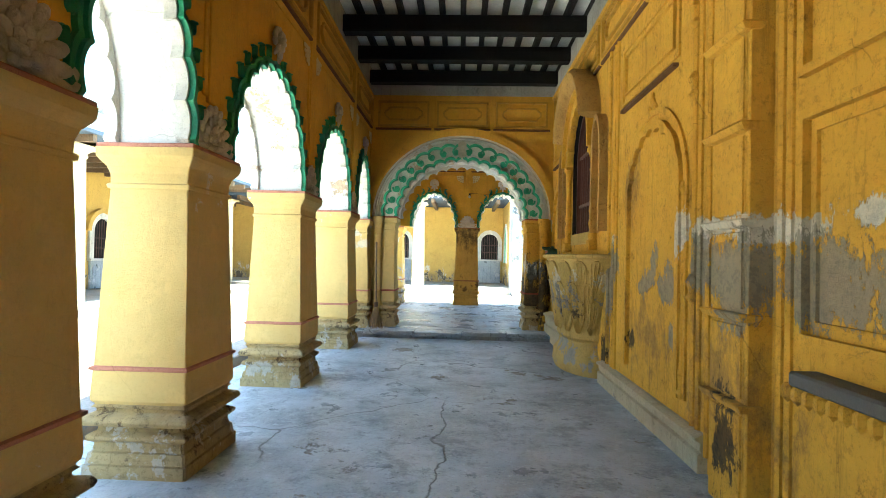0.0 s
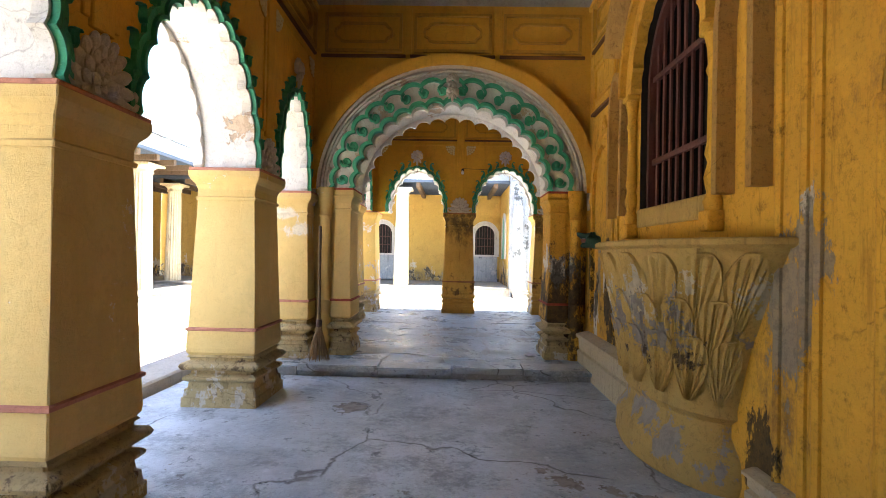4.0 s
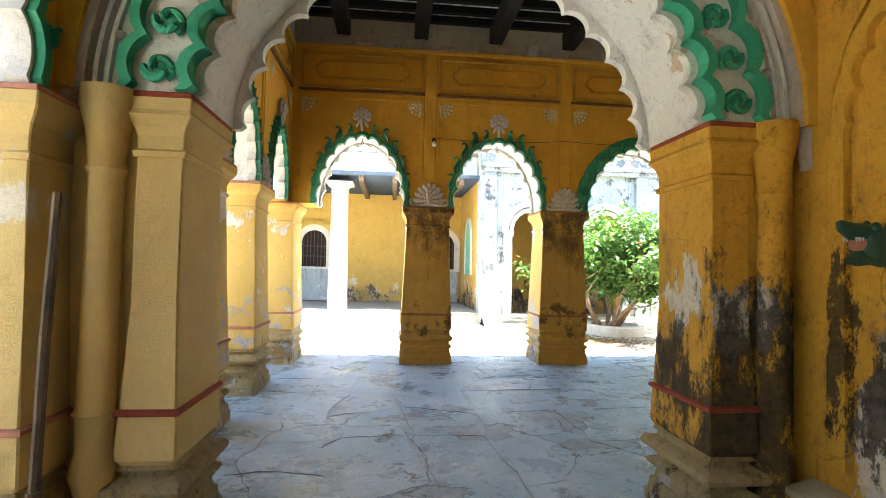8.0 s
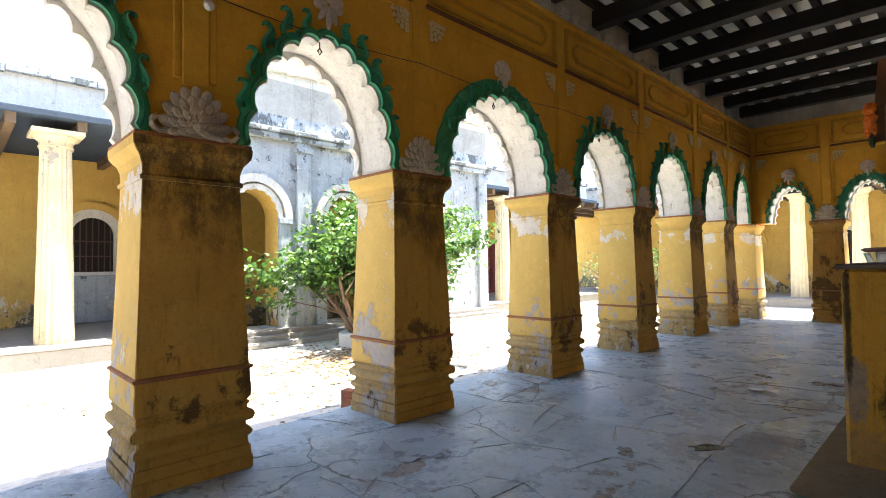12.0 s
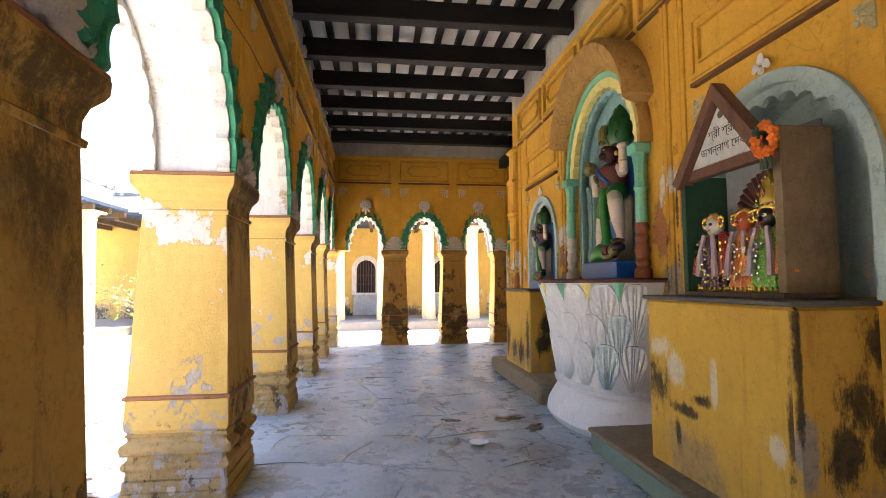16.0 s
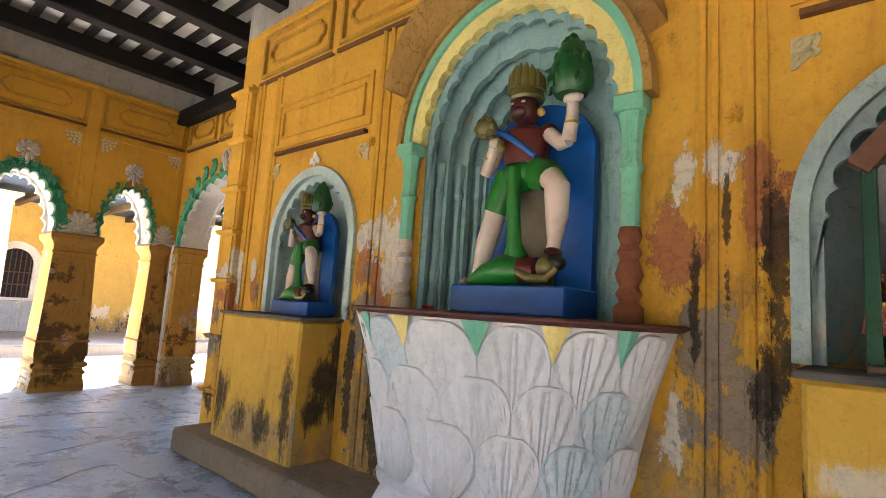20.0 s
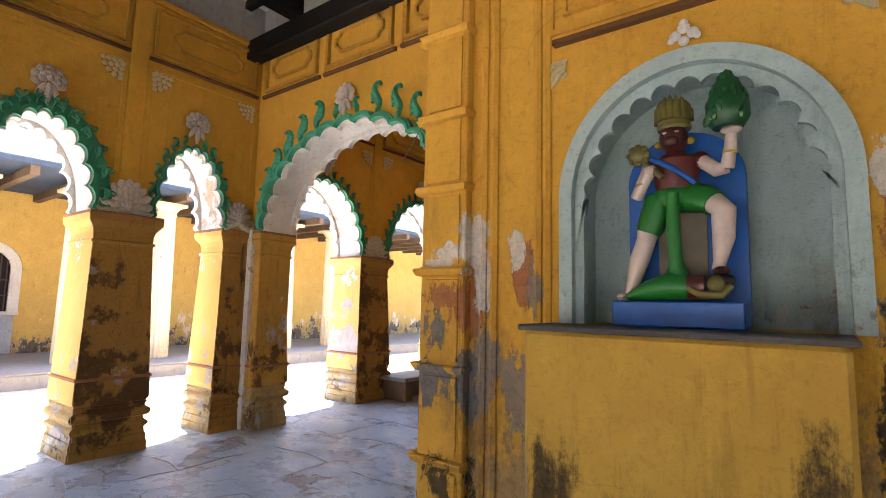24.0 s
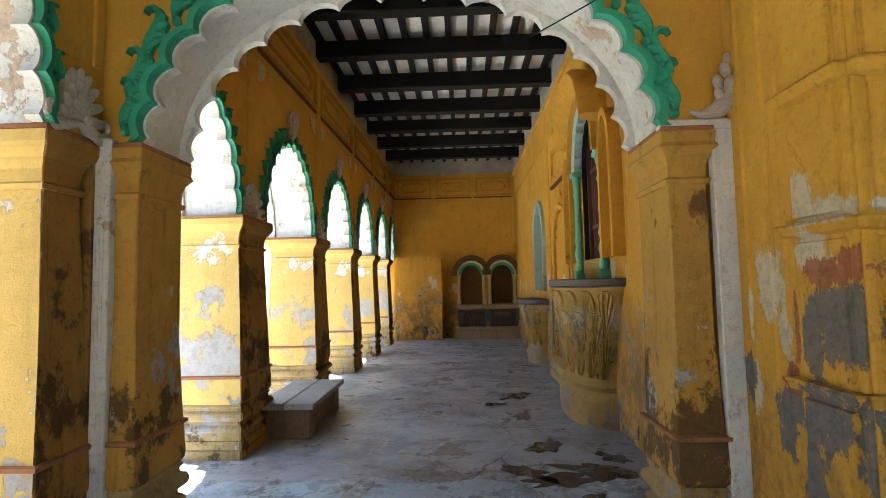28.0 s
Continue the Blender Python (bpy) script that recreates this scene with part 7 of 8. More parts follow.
def grille_window(m, half, z0, spring, apex, low, label):
    """A blind arched window: pale surround, bars over a near-black shade panel, carved panel below."""
    root = empty("arched_window", m, label, "window", "arched windows of the verandas")
    bm = bmesh.new()
    strip(bm, arch(0, spring, half, apex - spring, legs=spring - z0), arch(0, spring, half + 0.2, apex - spring + 0.2, legs=spring - z0), -0.09, 0.0)
    part("surround", bm, m_parapet, root)
    bm = bmesh.new()
    strip(bm, arch(0, spring, half + 0.2, apex - spring + 0.2), arch(0, spring, half + 0.36, apex - spring + 0.36), -0.14, 0.0)
    part("hood", bm, m_outer, root)
    # Flat black panel in place of the dark room behind the bars.
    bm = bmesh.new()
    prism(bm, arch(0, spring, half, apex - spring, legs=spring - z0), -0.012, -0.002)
    part("dark_opening", bm, m_unlit_black, root)
    for i in range(7):
        u = -half + 2 * half * (i + 0.5) / 7
        bm = bmesh.new()
        tube(bm, [(u, -0.04, z0), (u, -0.04, spring + (apex - spring) * math.sqrt(max(0, 1 - (u / half) ** 2)))], 0.014, 5)
        part("bar", bm, m_iron, root)
    for z in (z0 + 0.35, z0 + 0.7):
        bm = bmesh.new()
        box(bm, -half, half, -0.055, -0.025, z, z + 0.03)
        part("rail", bm, m_iron, root)
    bm = bmesh.new()
    box(bm, -half - 0.2, half + 0.2, -0.16, 0.0, z0 - 0.08, z0, 0, 0.01)
    part("sill", bm, m_parapet, root)
    bm = bmesh.new()
    box(bm, -half - 0.14, half + 0.14, -0.10, 0.0, low, z0 - 0.08, 0, 0.015)
    panel_frame(bm, -half - 0.05, half + 0.05, low + 0.12, z0 - 0.16, -0.10, 0.03, 0.02)
    part("apron", bm, m_greywall, root)
    return root


def plank_door(m, half, z0, z1, mat, label):
    root = empty("plank_door", m, label, "door")
    bm = bmesh.new()
    for a, b, c, d in ((-half - 0.08, -half, z0, z1 + 0.08), (half, half + 0.08, z0, z1 + 0.08), (-half, half, z1, z1 + 0.08)):
        box(bm, a, b, -0.06, 0.0, c, d)
    part("door_frame", bm, mat, root)
    for s in (-1, 1):
        bm = bmesh.new()
        a, b = (-half, -0.006) if s < 0 else (0.006, half)
        box(bm, a, b, -0.035, -0.004, z0, z1)
        for k in range(3):
            h = (z1 - z0) / 3
            panel_frame(bm, a + 0.05, b - 0.05, z0 + k * h + 0.07, z0 + (k + 1) * h - 0.05, -0.035, 0.03, 0.012)
        part("leaf", bm, mat, root)
    return root


veranda("wall_veranda_north", pose(0, 21.65, 0), -13, 2.2, 4.2, 0.27, [(u, 0.75) for u in (-10.5, -8.35, -6.2, -4.05, -1.90, 0.28)], 4.0, "yellow ochre veranda wall with mould stains")
veranda("wall_veranda_north_east", pose(0, 22.0, 0), 10.7, 18.6, 4.0, 0.25, [(u, 0.7) for u in (12.75, 14.9, 17.0)], 3.95, "ochre veranda wall beyond the grey gateway")
veranda("wall_veranda_west", pose(-8.6, 0, 0, 0, 0, 90), -12, 25.5, 4.2, 0.14, [(u, 1.3) for u in (1.0, 3.3, 5.6, 7.9, 10.2, 12.5, 14.8, 17.1, 19.4)], 4.25, "yellow veranda wall with arched recesses", 0.34)
veranda("wall_veranda_east", pose(18.65, 0, 0, 0, 0, -90), -26, 12, 3.9, 0.24, [(-u, 1.25) for u in (17.2, 15.5, 13.82, 12.12, 10.42, 8.7, 7.0, 5.3, 3.6, 1.9)], 3.9, "ochre veranda wall with barred arched windows", 0.24)
grille_window(pose(1.40, 25.85, 0), 0.42, 1.45, 2.3, 2.72, 0.28, "arched barred window with a white surround and carved apron")
grille_window(pose(-3.1, 25.85, 0), 0.42, 1.45, 2.3, 2.72, 0.28, "arched barred window with a white surround and carved apron")
for y in (14.53, 11.25, 17.8):
    grille_window(pose(22.55, y, 0, 0, 0, -90), 0.40, 1.2, 2.15, 2.58, 0.25, "arched barred window in the ochre veranda wall")
for y in (17.6, 14.8, 9.8):
    grille_window(pose(-12.8, y, 0, 0, 0, 90), 0.42, 1.2, 2.15, 2.6, 0.15, "arched window recess in the yellow veranda wall")
plank_door(pose(22.55, 5.48, 0, 0, 0, -90), 0.42, 0.24, 2.56, m_doorred, "closed maroon double door in the veranda wall")
plank_door(pose(-12.8, 20.42, 0, 0, 0, 90), 0.42, 0.14, 2.66, m_doorred, "closed maroon double door in the veranda wall")
plank_door(pose(16.0, 26.0, 0), 0.45, 0.25, 2.4, m_doorred, "closed maroon double door in the veranda wall")

# ---- grey gateway block with arched openings ----
GY = 21.6
gate = niche_wall("wall_gateway", pose(0, GY, 0), 2.05, 10.7, [(3.45, 0.50, 0.25, 2.55, 3.12), (5.60, 0.50, 0.25, 2.55, 3.12), (7.75, 0.50, 0.25, 2.55, 3.12)], m_greywall, [m_outer, m_outer, m_outer], "weathered blue-grey plaster gateway wall with arched openings", 0.3)
bm = bmesh.new()
box(bm, 2.1, 10.65, 2.2, 2.5, GZ, TOP)
part("rear_wall", bm, m_outer, gate)
bm = bmesh.new()
box(bm, 2.055, 10.695, 0.602, 2.5, TOP - 0.1, TOP + 0.05)
part("rear_roof", bm, m_greywall, gate)
bm = bmesh.new()
box(bm, 2.06, 2.36, 0.602, 4.3, GZ, TOP)
part("side_wall", bm, m_outer, gate, "yellow side wall of the gateway")
bm = bmesh.new()
side = arch(-2.2, 2.2, 0.55, 0.8, legs=0.9)
prism(bm, side, -0.03, 0.0)
o = part("green_panel", bm, m_greenpale, gate, "green painted arched blind window")
o.matrix_local = pose(2.06, 0, 0, 0, 0, -90)
bm = bmesh.new()
strip(bm, side, arch(-2.2, 2.2, 0.67, 0.92, legs=0.9), -0.06, 0.0)
o = part("panel_frame", bm, m_parapet, gate)
o.matrix_local = pose(2.06, 0, 0, 0, 0, -90)
for cx in (3.45, 5.60, 7.75):
    for a0, a1, y0 in ((0.0, 0.10, -0.05), (0.14, 0.30, -0.09)):
        bm = bmesh.new()
        strip(bm, arch(cx, 2.55, 0.50 + a0, 0.57 + a0, 9, 0.03 if not a0 else 0.0), arch(cx, 2.55, 0.50 + a1, 0.57 + a1), y0, 0.0)
        part("arch_moulding", bm, m_parapet, gate)
    for s in (-1, 1):
        bm = bmesh.new()
        box(bm, cx + s * 0.64 - 0.12, cx + s * 0.64 + 0.12, -0.07, 0.0, 0.0, 2.5, 0, 0.01)
        box(bm, cx + s * 0.64 - 0.15, cx + s * 0.64 + 0.15, -0.10, 0.0, 2.42, 2.55, 0, 0.01)
        part("pilaster", bm, m_greywall, gate)
for cx in (2.3, 4.52, 6.68, 8.9, 10.4):
    bm = bmesh.new()
    box(bm, cx - 0.17, cx + 0.17, -0.10, 0.0, 0.0, 4.2, 0, 0.012)
    box(bm, cx - 0.21, cx + 0.21, -0.14, 0.0, 3.98, 4.1, 0, 0.012)
    part("pilaster", bm, m_greywall, gate)
bm = bmesh.new()
box(bm, 2.03, 10.72, -0.16, 0.02, 4.2, 4.32, 0, 0.02)
box(bm, 2.03, 10.72, -0.22, 0.02, 4.32, 4.42, 0, 0.02)
part("cornice", bm, m_greywall, gate)
bm = bmesh.new()
box(bm, 2.05, 10.7, 0.0, 0.3, TOP + 0.62, TOP + 0.9)
u = 2.05
while u < 10.6:
    w1 = random.uniform(0.12, 0.3)
    box(bm, u, u + w1 - 0.01, -0.12 + random.uniform(-0.03, 0.03), 0.35, TOP + 0.80 + random.uniform(-0.03, 0.02), TOP + 0.95 + random.uniform(-0.04, 0.05))
    u += w1
part("broken_parapet", bm, m_parapet, gate, "crumbling parapet courses")
bm = bmesh.new()
for s in range(3):
    box(bm, 2.1, 10.6, -0.75 + 0.22 * s, 0.0, GZ, 0.06 + 0.09 * s, 0, 0.015)
part("step", bm, m_platform, gate)

# ---- flowering shrub in its painted ring planter, and a second one farther off ----
def bark_mat():
    k = Mat("grey_brown_bark", 0.9).base((0.20, 0.125, 0.07, 1))
    k.over(k.ramp(k.noise(12, 6, 0.7, k.scaled(1, 1, 0.3)), 0.4, 0.65), (0.10, 0.065, 0.04, 1))
    k.bump(k.noise(40, 5, 0.7, k.scaled(1, 1, 0.25)), 0.6, 0.01)
    return k.done()


def leaf_mat(name, c1, c2):
    k = Mat(name, 0.45).base(c1)
    g = k.n("ShaderNodeNewGeometry").outputs["Random Per Island"]
    k.over(k.ramp(g, 0.1, 0.9), c2)
    m = k.done()
    t = k.n("ShaderNodeBsdfTranslucent")
    k.link(k.col, t.inputs["Color"])
    mix = k.n("ShaderNodeMixShader")
    mix.inputs[0].default_value = 0.35
    k.link(k.b.outputs[0], mix.inputs[1])
    k.link(t.outputs[0], mix.inputs[2])
    k.link(mix.outputs[0], k.t.nodes["Material Output"].inputs["Surface"])
    return m


m_bark, m_leaf = bark_mat(), leaf_mat("hibiscus_leaf", (0.032, 0.095, 0.014, 1), (0.12, 0.215, 0.035, 1))
m_petal = plain("red_petal", (0.45, 0.02, 0.03, 1), 0.5)


def shrub(x, y, r, h, leaves, label, seed, flowers=26):
    rng = random.Random(seed)
    root = empty("flowering_shrub", pose(x, y, GZ), label, "shrub")
    tips = []

    def grow(bm, p, d, length, rad, level):
        pts, rads = [p], [rad]
        for i in range(4):
            d = (d + Vector((rng.uniform(-1, 1), rng.uniform(-1, 1), rng.uniform(-0.3, 0.5))) * 0.22).normalized()
            p = p + d * length / 4
            pts.append(p)
            rads.append(rad * (1 - 0.16 * (i + 1)))
        tube(bm, pts, rads, 7 if level < 2 else 5)
        if level >= 3:
            tips.extend(pts[1:])
            return
        for _ in range(4 if level == 0 else 3):
            q = pts[rng.randint(2, 4)]
            a = rng.uniform(0, 2 * math.pi)
            nd = (d * 0.6 + Vector((math.cos(a), math.sin(a), rng.uniform(-0.25, 0.7))) * 0.85).normalized()
            grow(bm, q, nd, length * rng.uniform(0.62, 0.85), rads[-1] * 0.72, level + 1)
        if level >= 2:
            tips.extend(pts[2:])

    for i in range(6):
        bm = bmesh.new()
        a = 2 * math.pi * i / 6 + rng.uniform(-0.4, 0.4)
        grow(bm, Vector((0.10 * math.cos(a), 0.10 * math.sin(a), 0.05)), Vector((math.cos(a) * 0.95, math.sin(a) * 0.95, 0.9)).normalized(), h * 0.46, 0.075, 0)
        part("stem", bm, m_bark, root, smooth=True)
    verts, faces = [], []
    outline = [(0, 0), (0.3, 0.28), (0.55, 0.30), (0.85, 0.14), (1.05, 0), (0.85, -0.14), (0.55, -0.30), (0.3, -0.28)]
    cz = h * 0.58
    n = 0
    while n < leaves:
        c = rng.choice(tips) + Vector((rng.gauss(0, 0.15), rng.gauss(0, 0.15), rng.gauss(0, 0.13)))
        e = (c.x / r) ** 2 + (c.y / r) ** 2 + ((c.z - cz) / (h * 0.54)) ** 2
        lump = 0.85 + 0.5 * noise.noise(c * 1.7)
        if noise.noise(c * 2.3 + Vector((7, 3, 1))) < -0.12:
            continue
        if e > lump * lump or c.z < 0.22:
            if rng.random() < 0.93:
                continue
        s = rng.uniform(0.06, 0.14)
        m = Euler((rng.uniform(-0.9, 0.9), rng.uniform(-0.9, 0.9), rng.uniform(0, 6.28))).to_matrix()
        k = len(verts)
        for a, b in outline:
            verts.append(c + m @ Vector((a * s, b * s, -0.25 * s * a * a + 0.12 * s * abs(b))))
        faces.append(tuple(range(k, k + 8)))
        n += 1
    me = bpy.data.meshes.new("crown")
    me.from_pydata([tuple(v) for v in verts], [], faces)
    me.materials.append(m_leaf)
    ob = new("crown", me)
    ob.parent = root
    tagged(ob, "dense small glossy green leaves", kind="stuff")
    for i in range(flowers):
        c = rng.choice(tips) * 1.04
        bm = bmesh.new()
        for q in range(5):
            a = 2 * math.pi * q / 5
            ball(bm, (c.x + 0.035 * math.cos(a), c.y + 0.035 * math.sin(a), c.z + 0.05), 0.036, 0, 6, 4, 1, 1, 0.4)
        part("flower", bm, m_petal, root)
    return root


shrub(4.95, 19.85, 3.3, 3.1, 21000, "wide leafy hibiscus shrub with red flowers in a low ring planter", 4)
shrub(17.3, 20.3, 1.0, 2.9, 2000, "bushy green shrub at the courtyard corner", 9, 4)
bm = bmesh.new()
lathe(bm, [(0.72, GZ), (0.72, GZ + 0.22), (0.68, GZ + 0.25), (0.56, GZ + 0.25), (0.54, GZ + 0.16), (0.0, GZ + 0.16)], 5.15, 19.85, 28)
tagged(part("ring_planter", bm, m_parapet), "low round whitewashed planter ring round the shrub", "planter")
# Dry leaves, strewn thick to double as the shrub's dappled shade.
m_drift = plain("dry_leaf", (0.20, 0.12, 0.05, 1), 0.8)
rng = random.Random(12)
bm = bmesh.new()
for i in range(4200):
    a, d = rng.uniform(0, 6.28), abs(rng.gauss(0, 1.3))
    px, py, s, q = 4.2 + d * math.cos(a) * 1.5, 18.6 + d * math.sin(a) * 1.0, rng.uniform(0.02, 0.05), rng.uniform(0, 6.28)
    if py < 16.0 or py > 21.0:
        continue
    vs = [bm.verts.new((px + s * math.cos(q + k) * (1 if k % 3.14 < 1 else 0.5), py + s * math.sin(q + k), GZ + 0.006 + rng.uniform(0, 0.012))) for k in (0, 1.57, 3.14, 4.71)]
    quad(bm, vs)
tagged(part("fallen_leaves", bm, m_drift), "scattered dry brown leaves under the shrub", "leaves", kind="stuff")
# three loose bricks by a pillar
first = None
for i in range(3):
    bm = bmesh.new()
    box(bm, -0.12, 0.12, -0.058, 0.058, 0, 0.072, 0, 0.006)
    o = tagged(part("brick", bm, m_brick), "loose weathered red brick in a small stack beside the pillar", "brick", "stack of loose bricks")
    o.matrix_world = pose(2.10 + 0.01 * i, 16.18, GZ + 0.0725 * i, 0, 0, 84 + 9 * i)

# ---- painted statues (one plain mesh each) ----
def gloss(name, c, rough=0.35):
    return plain(name, c, rough, 0.0, 0.2)


st = [gloss("statue_blue", (0.002, 0.10, 0.40, 1)), gloss("statue_flesh", (0.62, 0.50, 0.42, 1), 0.4), gloss("statue_green", (0.008, 0.17, 0.02, 1)), gloss("statue_maroon", (0.11, 0.012, 0.01, 1)),
      gloss("statue_face", (0.055, 0.012, 0.01, 1)), gloss("statue_olive", (0.15, 0.13, 0.03, 1)), gloss("statue_leafgreen", (0.008, 0.085, 0.02, 1)), gloss("statue_black", (0.012, 0.01, 0.01, 1)), gloss("statue_gold", (0.55, 0.36, 0.04, 1), 0.3),
      gloss("statue_stone", (0.22, 0.19, 0.13, 1), 0.8)]


def standing_statue(m, k, label):
    bm = bmesh.new()
    box(bm, -0.46, 0.48, -0.22, 0.28, 0.0, 0.20, 0, 0.012)
    z = 0.20
    back = arch(0.03, z + 1.02, 0.45, 0.40, legs=1.02)
    prism(bm, back, 0.16, 0.24, 0)
    box(bm, -0.17, 0.20, 0.13, 0.17, z + 0.02, z + 0.78, 9)

    def limb(pts, rads, mi):
        tube(bm, [(a, b, c + z) for a, b, c in pts], rads, 12, mi)
    limb([(-0.12, 0.02, 0.84), (-0.20, -0.02, 0.60), (-0.215, -0.02, 0.56)], [0.125, 0.105, 0.10], 2)
    limb([(-0.215, -0.02, 0.57), (-0.23, -0.03, 0.50), (-0.29, -0.02, 0.34), (-0.37, 0.0, 0.08), (-0.38, 0.0, 0.03)], [0.088, 0.078, 0.08, 0.048, 0.05], 1)
    ball(bm, (-0.41, -0.06, z + 0.035), 0.055, 1, 9, 6, 1.0, 1.7, 0.6)
    limb([(0.10, 0.02, 0.84), (0.24, -0.08, 0.79), (0.30, -0.12, 0.74)], [0.125, 0.11, 0.10], 2)
    limb([(0.29, -0.12, 0.75), (0.36, -0.15, 0.68), (0.35, -0.12, 0.48), (0.31, -0.07, 0.30), (0.30, -0.07, 0.24)], [0.088, 0.088, 0.078, 0.046, 0.05], 1)
    ball(bm, (0.33, -0.12, z + 0.235), 0.055, 4, 9, 6, 1.1, 1.6, 0.6)
    ball(bm, (0, 0.02, z + 0.84), 0.20, 2, 14, 9, 1.0, 0.75, 0.62)
    limb([(0.0, -0.12, 0.86), (0.0, -0.12, 0.55), (0.01, -0.10, 0.30), (0.02, -0.06, 0.10)], [0.05, 0.052, 0.055, 0.13], 2)
    limb([(0, 0.02, 0.90), (0, 0.02, 1.02), (0, 0.02, 1.14), (0, 0.02, 1.20)], [0.155, 0.175, 0.18, 0.10], 3)
    for s in (-1, 1):
        ball(bm, (s * 0.185, 0.02, z + 1.13), 0.075, 3, 10, 7)
    limb([(-0.20, 0.0, 1.12), (-0.27, -0.05, 0.92), (-0.285, -0.08, 0.86)], [0.055, 0.052, 0.05], 1)
    limb([(-0.285, -0.08, 0.86), (-0.20, -0.14, 0.97), (-0.16, -0.16, 1.03)], [0.05, 0.042, 0.045], 1)
    ball(bm, (-0.155, -0.16, z + 1.05), 0.05, 1, 8, 6)
    limb([(0.20, 0.0, 1.12), (0.31, -0.03, 1.02), (0.38, -0.05, 1.03)], [0.055, 0.055, 0.05], 1)
    limb([(0.38, -0.05, 1.02), (0.41, -0.07, 1.18), (0.42, -0.08, 1.28)], [0.052, 0.045, 0.04], 1)
    ball(bm, (0.42, -0.08, z + 1.31), 0.055, 1, 8, 6, 1.4, 1, 0.7)
    for c in ((-0.22, -0.125, 0.95), (0.405, -0.065, 1.14), (0.26, -0.015, 1.07)):
        ball(bm, (c[0], c[1], c[2] + z), 0.056, 8, 10, 5, 1, 1, 0.35)
    limb([(-0.06, -0.17, 0.98), (-0.20, -0.17, 1.12)], [0.025, 0.025], 5)
    ball(bm, (-0.235, -0.17, z + 1.18), 0.085, 5, 10, 7)
    for i in range(8):
        a = 2 * math.pi * i / 8
        ball(bm, (-0.235 + 0.06 * math.cos(a), -0.20, z + 1.18 + 0.06 * math.sin(a)), 0.035, 5, 6, 5)
    limb([(0, 0.01, 1.16), (0, 0.0, 1.26)], [0.07, 0.065], 4)
    ball(bm, (0, -0.02, z + 1.33), 0.12, 4, 14, 10, 0.92, 1, 1.08)
    ball(bm, (0, -0.115, z + 1.285), 0.06, 4, 10, 7, 1.1, 0.8, 0.8)
    for s in (-1, 1):
        ball(bm, (s * 0.125, 0.0, z + 1.30), 0.032, 8, 8, 6)
    lathe(bm, [(0.125, z + 1.40), (0.135, z + 1.42), (0.125, z + 1.45), (0.12, z + 1.54), (0.06, z + 1.56)], 0, 0, 14, 5)
    for i in range(9):
        a = math.pi * (0.0 + i / 8)
        limb([(0.115 * math.cos(a), -0.115 * math.sin(a), 1.47), (0.12 * math.cos(a), -0.12 * math.sin(a), 1.56 + 0.05 * math.sin(a)), (0.11 * math.cos(a), -0.11 * math.sin(a), 1.60 + 0.07 * math.sin(a))], [0.04, 0.03, 0.006], 5)
    lathe(bm, [(0.11, z + 1.33), (0.155, z + 1.40), (0.15, z + 1.52), (0.10, z + 1.66), (0.04, z + 1.76), (0.0, z + 1.80)], 0.40, -0.08, 14, 6)
    rr = random.Random(3)
    for i in range(60):
        a, h = rr.uniform(0, 6.28), rr.uniform(0, 1)
        q = 0.15 * (1 - h * h * 0.8)
        ball(bm, (0.40 + q * math.cos(a), -0.08 + q * math.sin(a), z + 1.38 + h * 0.36), 0.026, 6, 5, 4, 1, 1, 1.6)
    limb([(-0.16, -0.13, 1.16), (0.0, -0.17, 1.06), (0.17, -0.13, 0.92)], [0.02, 0.024, 0.02], 0)
    # the small reclining figure at the feet
    limb([(-0.36, -0.12, 0.03), (-0.2, -0.14, 0.08), (-0.02, -0.14, 0.12), (0.10, -0.13, 0.11)], [0.03, 0.08, 0.11, 0.09], 2)
    limb([(0.10, -0.13, 0.11), (0.22, -0.13, 0.12)], [0.095, 0.085], 3)
    ball(bm, (0.30, -0.15, z + 0.13), 0.075, 5, 10, 7)
    ball(bm, (0.34, -0.12, z + 0.16), 0.085, 7, 10, 7, 1, 0.9, 0.7)
    limb([(0.12, -0.2, 0.10), (0.2, -0.22, 0.05), (0.34, -0.22, 0.05), (0.40, -0.2, 0.12)], [0.03, 0.028, 0.028, 0.025], 5)
    # simple eye marks
    for s in (-1, 1):
        ball(bm, (s * 0.045, -0.125, z + 1.355), 0.016, 1, 6, 5, 1.3, 0.6, 0.7)
    bmesh.ops.scale(bm, vec=(k, k, k), verts=bm.verts)
    ob = part("statue", bm, st, None, smooth=True)
    ob.matrix_world = m
    return tagged(ob, label, "statue")


standing_statue(pose(BX - 0.11, YBN - 0.02, 1.632, 0, 0, 180), 0.90, "glossy painted plaster statue of a crowned figure on blue plinth")
standing_statue(pose(SX + 0.07, YBN - 0.02, 1.502, 0, 0, 180), 0.63, "small painted plaster statue of a crowned figure on blue plinth")
bm = bmesh.new()
rosette(bm, 0, 0, 0.05, 0.0, 7, 0.05)
o = tagged(part("red_flower", bm, m_petal), "fallen red flower offering on the niche sill", "flower")
o.matrix_world = pose(BX + 0.62, YBN + 0.04, 1.655, 90, 0, 20)

